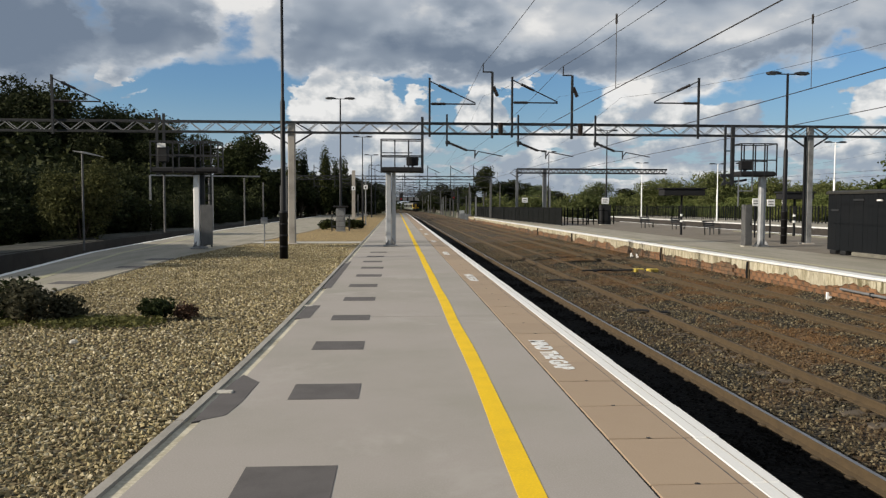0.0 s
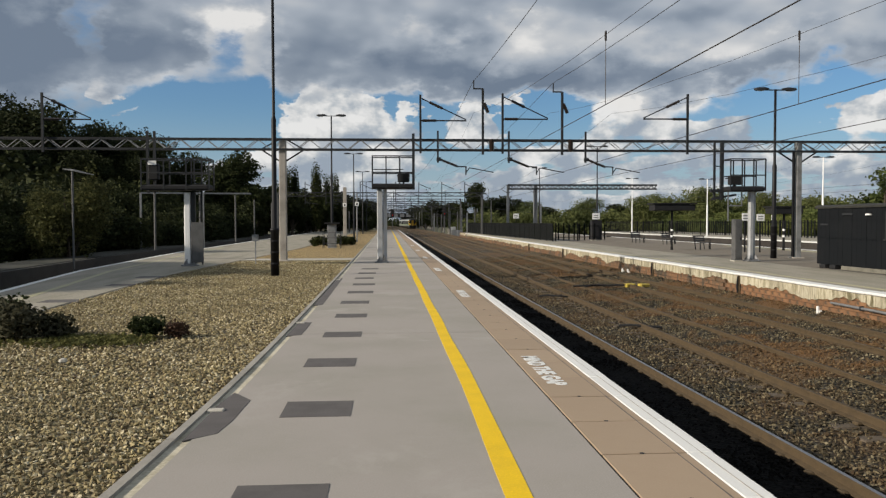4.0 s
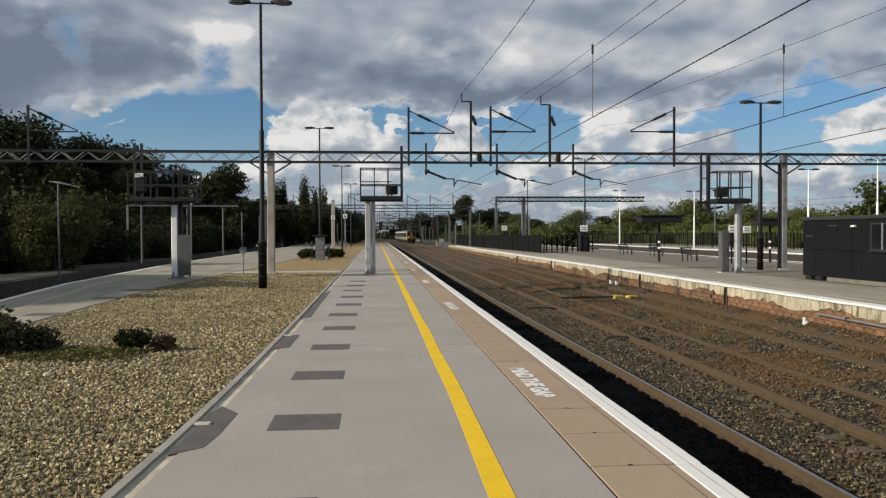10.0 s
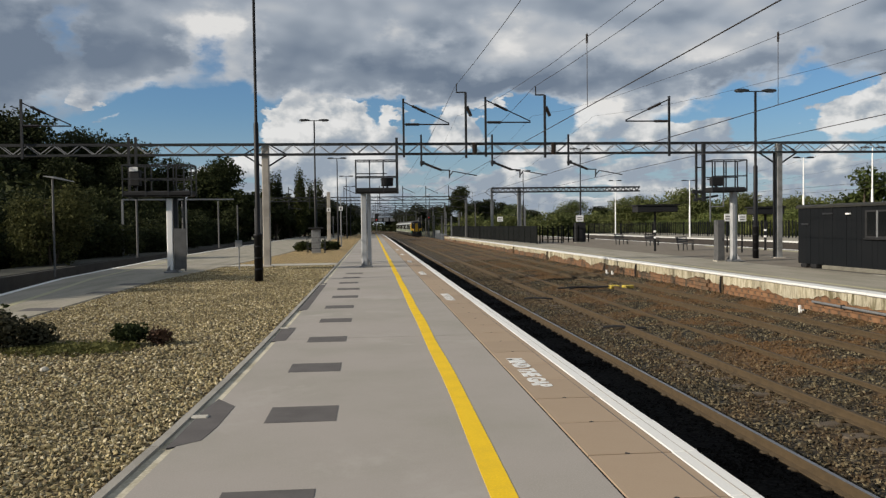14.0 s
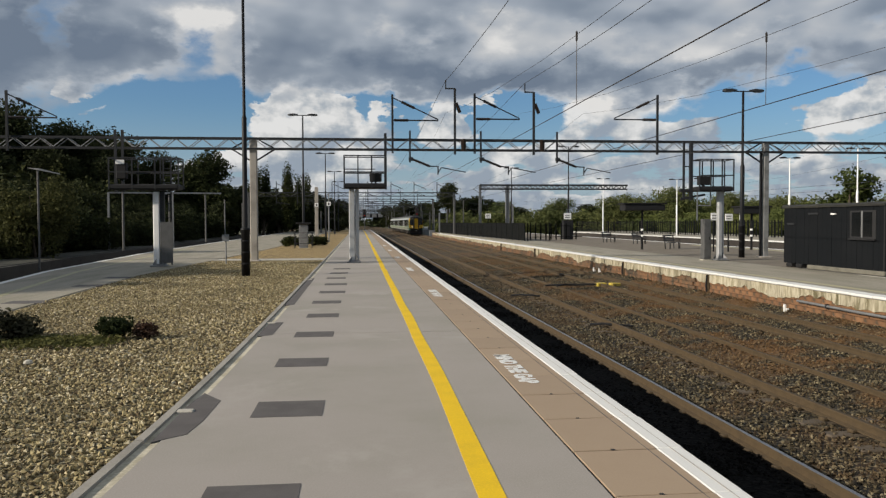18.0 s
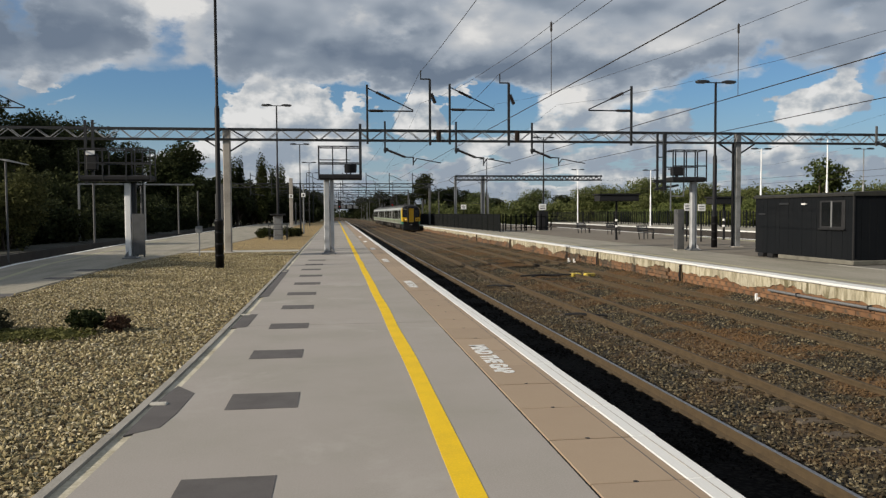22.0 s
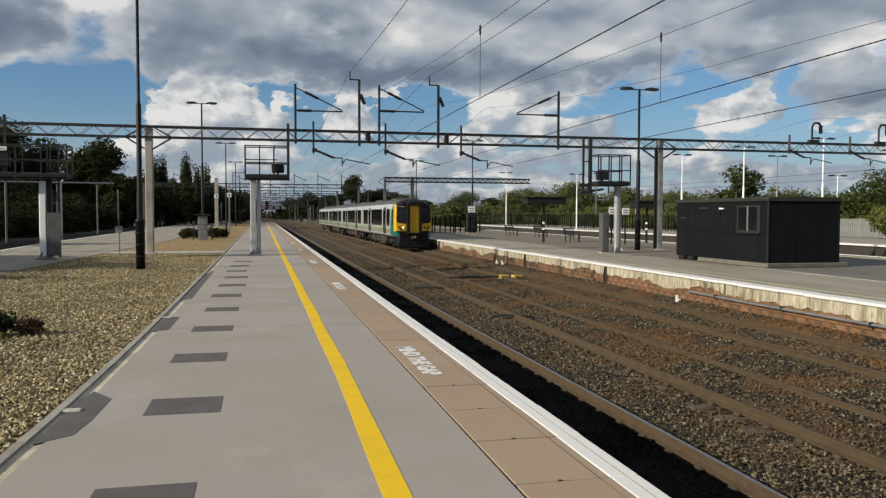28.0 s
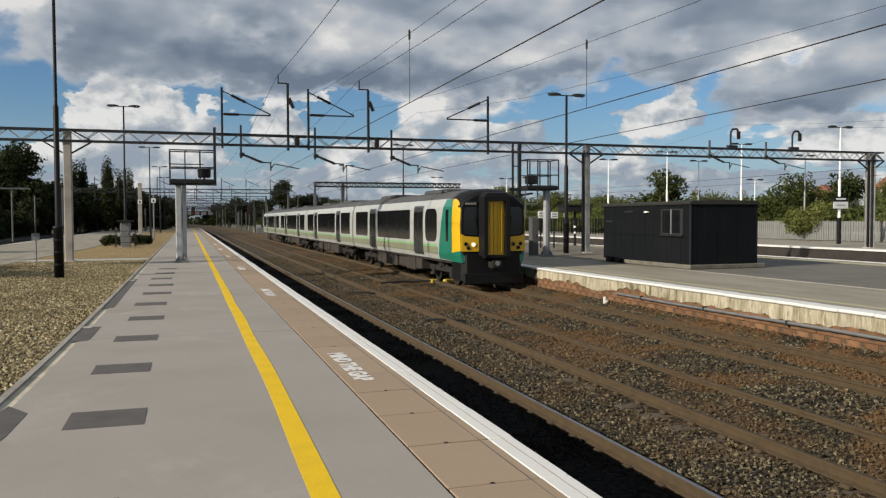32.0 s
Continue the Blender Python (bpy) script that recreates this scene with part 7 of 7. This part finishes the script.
def train_car(kind):
    """kind: lead (cab at y = 0, facing -y), middle or tail (cab at the far end)."""
    t = thing("train_carriage", pose(0, 0, 0), {"lead": "leading carriage with a black and yellow cab and green flanks", "middle": "pale grey passenger carriage with dark windows", "tail": "last pale grey passenger carriage with dark windows"}[kind], "train", "electric passenger train")
    cab = kind == "lead"
    if cab:
        rings = [section(0.22, 0.91, 0.22, 1.2), section(0.26, 0.93, 0.18, 1.1), section(0.45, 0.965, 0.10), section(0.9, 0.99, 0.03), section(1.6), section(CAR)]
    else:
        rings = [section(0.0), section(CAR)]
    part("body_shell", Mesh().loft(rings), SIL, t)
    # roof
    y0 = 1.2 if cab else 0.02
    roof = []
    for y in (y0, 1.8, CAR - 0.02):
        k, dr = (1.0, 0.0)
        s = [p for p in section(y, k, dr) if p[2] > 3.35 - dr]
        roof.append([(p[0] * 1.006, p[1], p[2] + 0.012) for p in s] + [(p[0] * 0.97, p[1], p[2] - 0.03) for p in reversed(s)])
    part("roof", Mesh().loft(roof), T_ROOF, t, "dusty grey roof")
    for a, b in ((4.0, 7.2), (12.5, 15.8)):
        part("roof_pod", Mesh().cbox(-0.62, a, 3.70, 0.62, b, 3.90, 0.06), T_ROOF, t)
    # flanks: lower band, stripe, doors, windows
    f0 = 2.75 if cab else 0.02
    for s in (-1, 1):
        part("lower_panel", half_strip(f0, CAR - 0.02, 1.22, 1.52, s, 0.003), T_PALE, t, "pale green lower panel")
        part("stripe", half_strip(f0 + 0.2, CAR - 0.3, 1.54, 1.60, s, 0.005), T_LIME, t, "light green stripe")
        wins = [(6.95, 13.4), (15.85, 19.1)] + ([(2.85, 4.5)] if cab else [(0.8, 3.8)])
        doors = [(4.85, 6.3), (13.9, 15.35)] if cab else [(4.2, 5.6), (14.0, 15.4)]
        if not cab:
            wins[0] = (6.1, 13.5)
        for i, (a, b) in enumerate(wins):
            w = part("window", rounded(a, b, 1.72, 3.06, s, 0.38 if (cab and i == 2) else 0.16, 0.010), GLASS_DARK, t, "tinted window")
            n = 3 if b - a > 5 else 1
            for j in range(1, n):
                c = a + (b - a) * j / n
                part("window_bar", half_strip(c - 0.04, c + 0.04, 1.76, 3.02, s, 0.014), T_DARK, w)
        for a, b in doors:
            d = part("door", half_strip(a, b, 1.12, 3.20, s, 0.012), T_DOOR, t, "dark grey sliding doors")
            for c, e in ((a + 0.10, (a + b) / 2 - 0.06), ((a + b) / 2 + 0.06, b - 0.10)):
                part("door_window", rounded(c, e, 1.75, 2.95, s, 0.08, 0.018), GLASS_DARK, d)
            part("door_joint", half_strip((a + b) / 2 - 0.012, (a + b) / 2 + 0.012, 1.14, 3.18, s, 0.016), T_DARK, d)
        if cab:
            part("green_panel", half_strip(0.95, 2.7, 1.05, 3.40, s, 0.012, -0.75, 0.0), T_GREEN, t, "teal green cab flank")
            part("cab_window", rounded(1.35, 1.65, 1.75, 3.0, s, 0.06, 0.020), GLASS_DARK, t)
    # underframe boxes, unlike each other
    rng = random.Random({"lead": 1, "middle": 2, "tail": 3}[kind])
    part("sole_bar", Mesh().box(-1.24, 0.35 if not cab else 1.2, 0.92, 1.24, CAR - 0.25, 1.06), T_UNDER, t)
    y = 5.6
    while y < 14.2:
        L = rng.uniform(0.7, 1.9)
        for s in (-1, 1):
            a = 0.95 + rng.uniform(-0.05, 0.12)
            part("equipment_box", Mesh().cbox(min(s * 0.35, s * (a + 0.18)), y, 0.34 + rng.uniform(0, 0.14), max(s * 0.35, s * (a + 0.18)), y + L, 0.94, 0.03), T_BOX, t)
        y += L + rng.uniform(0.12, 0.4)
    for y in (3.2, 16.4):
        bogie(t, y)
    part("gangway", Mesh().box(-0.55, CAR - 0.02, 1.15, 0.55, CAR + 0.16, 3.3), T_DARK, t)
    if not cab:
        part("gangway", Mesh().box(-0.55, -0.16, 1.15, 0.55, 0.02, 3.3), T_DARK, t)
    else:
        cab_front(t)
    return t


def face(pts, y0, y1):
    """A prism across the cab front from (x, z) points."""
    return Mesh().loft([[(x, y1, z) for x, z in pts], [(x, y0, z) for x, z in pts]])


def cab_front(t):
    # black mask over the upper front, yellow corners and chin, gangway door in a deep frame
    k = [section(0.14, 0.915, 0.20, 1.3), section(0.18, 0.945, 0.16, 1.3), section(0.34, 0.972, 0.08, 1.3), section(0.80, 0.996, 0.0, 1.3), section(1.24, 1.004, -0.012, 1.3)]
    part("cab_mask", Mesh().loft(k), T_DARK, t, "glossy black cab front")
    for s in (-1, 1):
        corner = []
        for y, kk, d in ((0.15, 0.955, 0.22), (0.20, 0.972, 0.19), (0.30, 0.985, 0.15), (0.43, 0.994, 0.11), (0.60, 1.003, 0.07), (0.76, 1.009, 0.04), (0.90, 1.013, 0.02)):
            w = HALF * kk
            corner.append([(s * (w - 0.12), y, 1.44 - 0.12 * y), (s * (w - 0.01), y, 1.46 - 0.12 * y), (s * w, y, 2.5), (s * (w - 0.03), y + 0.02, 3.05 - d * 0.3), (s * (w - 0.08), y + 0.06, 3.33 - d), (s * (w - 0.16), y + 0.10, 3.44 - d), (s * (w - 0.2), y, 3.2 - d)])
        if s > 0:
            corner = [list(reversed(c)) for c in corner]
        part("cab_corner", Mesh().loft(corner), T_YEL, t, "yellow cab corner")
        lower = []
        for y, kk in ((0.18, 0.95), (0.43, 0.985), (0.92, 1.004), (1.24, 1.011)):
            w = HALF * kk
            lower.append([(s * (w - 0.25), y, 1.0), (s * (w - 0.09), y, 1.0), (s * (w - 0.02), y, 1.25), (s * (w + 0.002), y, 1.53 - 0.14 * y), (s * (w - 0.25), y, 1.53 - 0.14 * y)])
        part("lower_corner", Mesh().loft(lower if s < 0 else [list(reversed(c)) for c in lower]), T_GREEN, t, "teal green lower cab corner")
        xs = lambda v: s * v
        part("chin_panel", face([(xs(0.56), 1.42), (xs(1.20), 1.42), (xs(1.27), 1.52), (xs(1.27), 2.08), (xs(1.14), 2.0), (xs(0.56), 1.95)], 0.10, 0.25), T_YEL, t, "yellow lamp panel")
        part("windscreen", face([(xs(0.58), 2.02), (xs(1.10), 2.05), (xs(1.19), 2.2), (xs(1.16), 2.98), (xs(1.08), 3.08), (xs(0.58), 3.10)], 0.11, 0.25), GLASS_DARK, t, "dark windscreen")
        part("wiper", Mesh().bar((xs(0.62), 0.09, 2.05), (xs(0.74), 0.09, 2.75), 0.02, 0.02), T_DARK, t)
        part("headlight", Mesh().tube((xs(0.80), 0.07, 1.68), (xs(0.80), 0.12, 1.68), 0.075, 14), LAMP_ON if s < 0 else GLASS_DARK, t, "round headlight")
        part("marker_light", Mesh().tube((xs(1.00), 0.075, 1.55), (xs(1.00), 0.12, 1.55), 0.075, 12), T_DARK, t)
        part("marker_light", Mesh().tube((xs(1.10), 0.075, 1.70), (xs(1.10), 0.12, 1.70), 0.075, 12), T_DARK, t)
        part("gangway_post", Mesh().loft([[(xs(0.36), -0.32, z), (xs(0.52), -0.32, z), (xs(0.60), 0.22, z), (xs(0.36), 0.22, z)] for z in (1.26, 3.42)]), T_DARK, t, "black gangway frame")
        part("steps", Mesh().cbox(min(xs(0.85), xs(1.2)), 0.35, 0.35, max(xs(0.85), xs(1.2)), 0.9, 1.2, 0.04), T_DARK, t)
    part("gangway_head", Mesh().loft([[(-0.52, -0.32, 3.30), (0.52, -0.32, 3.30), (0.60, 0.3, 3.30), (-0.60, 0.3, 3.30)], [(-0.50, -0.31, 3.46), (0.50, -0.31, 3.46), (0.58, 0.4, 3.52), (-0.58, 0.4, 3.52)], [(-0.36, -0.26, 3.60), (0.36, -0.26, 3.60), (0.42, 0.5, 3.68), (-0.42, 0.5, 3.68)]]), T_DARK, t)
    d = part("gangway_door", Mesh().cbox(-0.36, -0.14, 1.28, 0.36, 0.2, 3.30, 0.02), T_YEL, t, "yellow ribbed gangway door")
    for x in (-0.22, -0.07, 0.08, 0.22):
        part("door_rib", Mesh().cbox(x - 0.025, -0.18, 1.36, x + 0.025, -0.13, 3.20, 0.012), T_YEL, d)
    part("gangway_sill", Mesh().cbox(-0.5, -0.26, 1.16, 0.5, 0.25, 1.30, 0.04), T_DARK, t)
    part("front_apron", Mesh().loft([[(x, y, z) for x, y in ((-1.22, 0.32), (-1.05, 0.11), (1.05, 0.11), (1.22, 0.32), (1.25, 1.3), (-1.25, 1.3))] for z in (0.32, 1.3)]), T_DARK, t, "black front apron")
    part("coupler", Mesh().cbox(-0.22, -0.32, 0.78, 0.22, 0.12, 1.08, 0.05), T_UNDER, t, "automatic coupler")
    part("coupler_face", Mesh().tube((0, -0.36, 0.98), (0, -0.30, 0.98), 0.09, 10), GALV, t)
    part("obstacle_deflector", Mesh().cbox(-1.2, 0.02, 0.18, 1.2, 0.18, 0.60, 0.04), T_DARK, t)
    disp = part("destination_display", Mesh().cbox(-1.16, 0.07, 3.13, -0.62, 0.14, 3.28, 0.01), GLASS_DARK, t)
    for i in range(5):
        part("display_bar", Mesh().box(-1.12 + i * 0.09, 0.064, 3.17, -1.06 + i * 0.09, 0.071, 3.24), surface("display_text", (0.3, 0.28, 0.2), 0.5, 0.05, 1, 5, 0), disp)


LEAD = train_car("lead")
MID = train_car("middle")
MID2 = copy_thing(MID, pose(0, 0, 0))
TAIL = train_car("tail")

# seconds and the place of the leading coupler along the line
RUN = [(0, 336.6), (3, 306.9), (6, 276.2), (9, 245.6), (11, 223.5), (13, 203.0), (15, 185.0), (17, 165.6), (19, 145.0), (21, 125.0), (23, 105.2), (24, 95.6), (26, 76.3), (28, 57.8), (29, 49.9), (30, 42.5), (31, 35.1), (32, 27.9)]


def motions():
    pitch = 20.25
    for i, car in enumerate((LEAD, MID, MID2, TAIL)):
        rows = []
        for t, y in RUN:
            a, b = y + i * pitch + 3.2, y + i * pitch + 16.4
            xa, xb = TRACKS[2] + bend(a), TRACKS[2] + bend(b)
            turn = math.degrees(math.atan2(-(xb - xa), b - a))
            r = radians(turn)
            rows.append((t, pose(xa + 3.2 * math.sin(r), a - 3.2 * math.cos(r), RAIL_ZS[2], 0, 0, turn)))
        walk(car, rows)


motions()
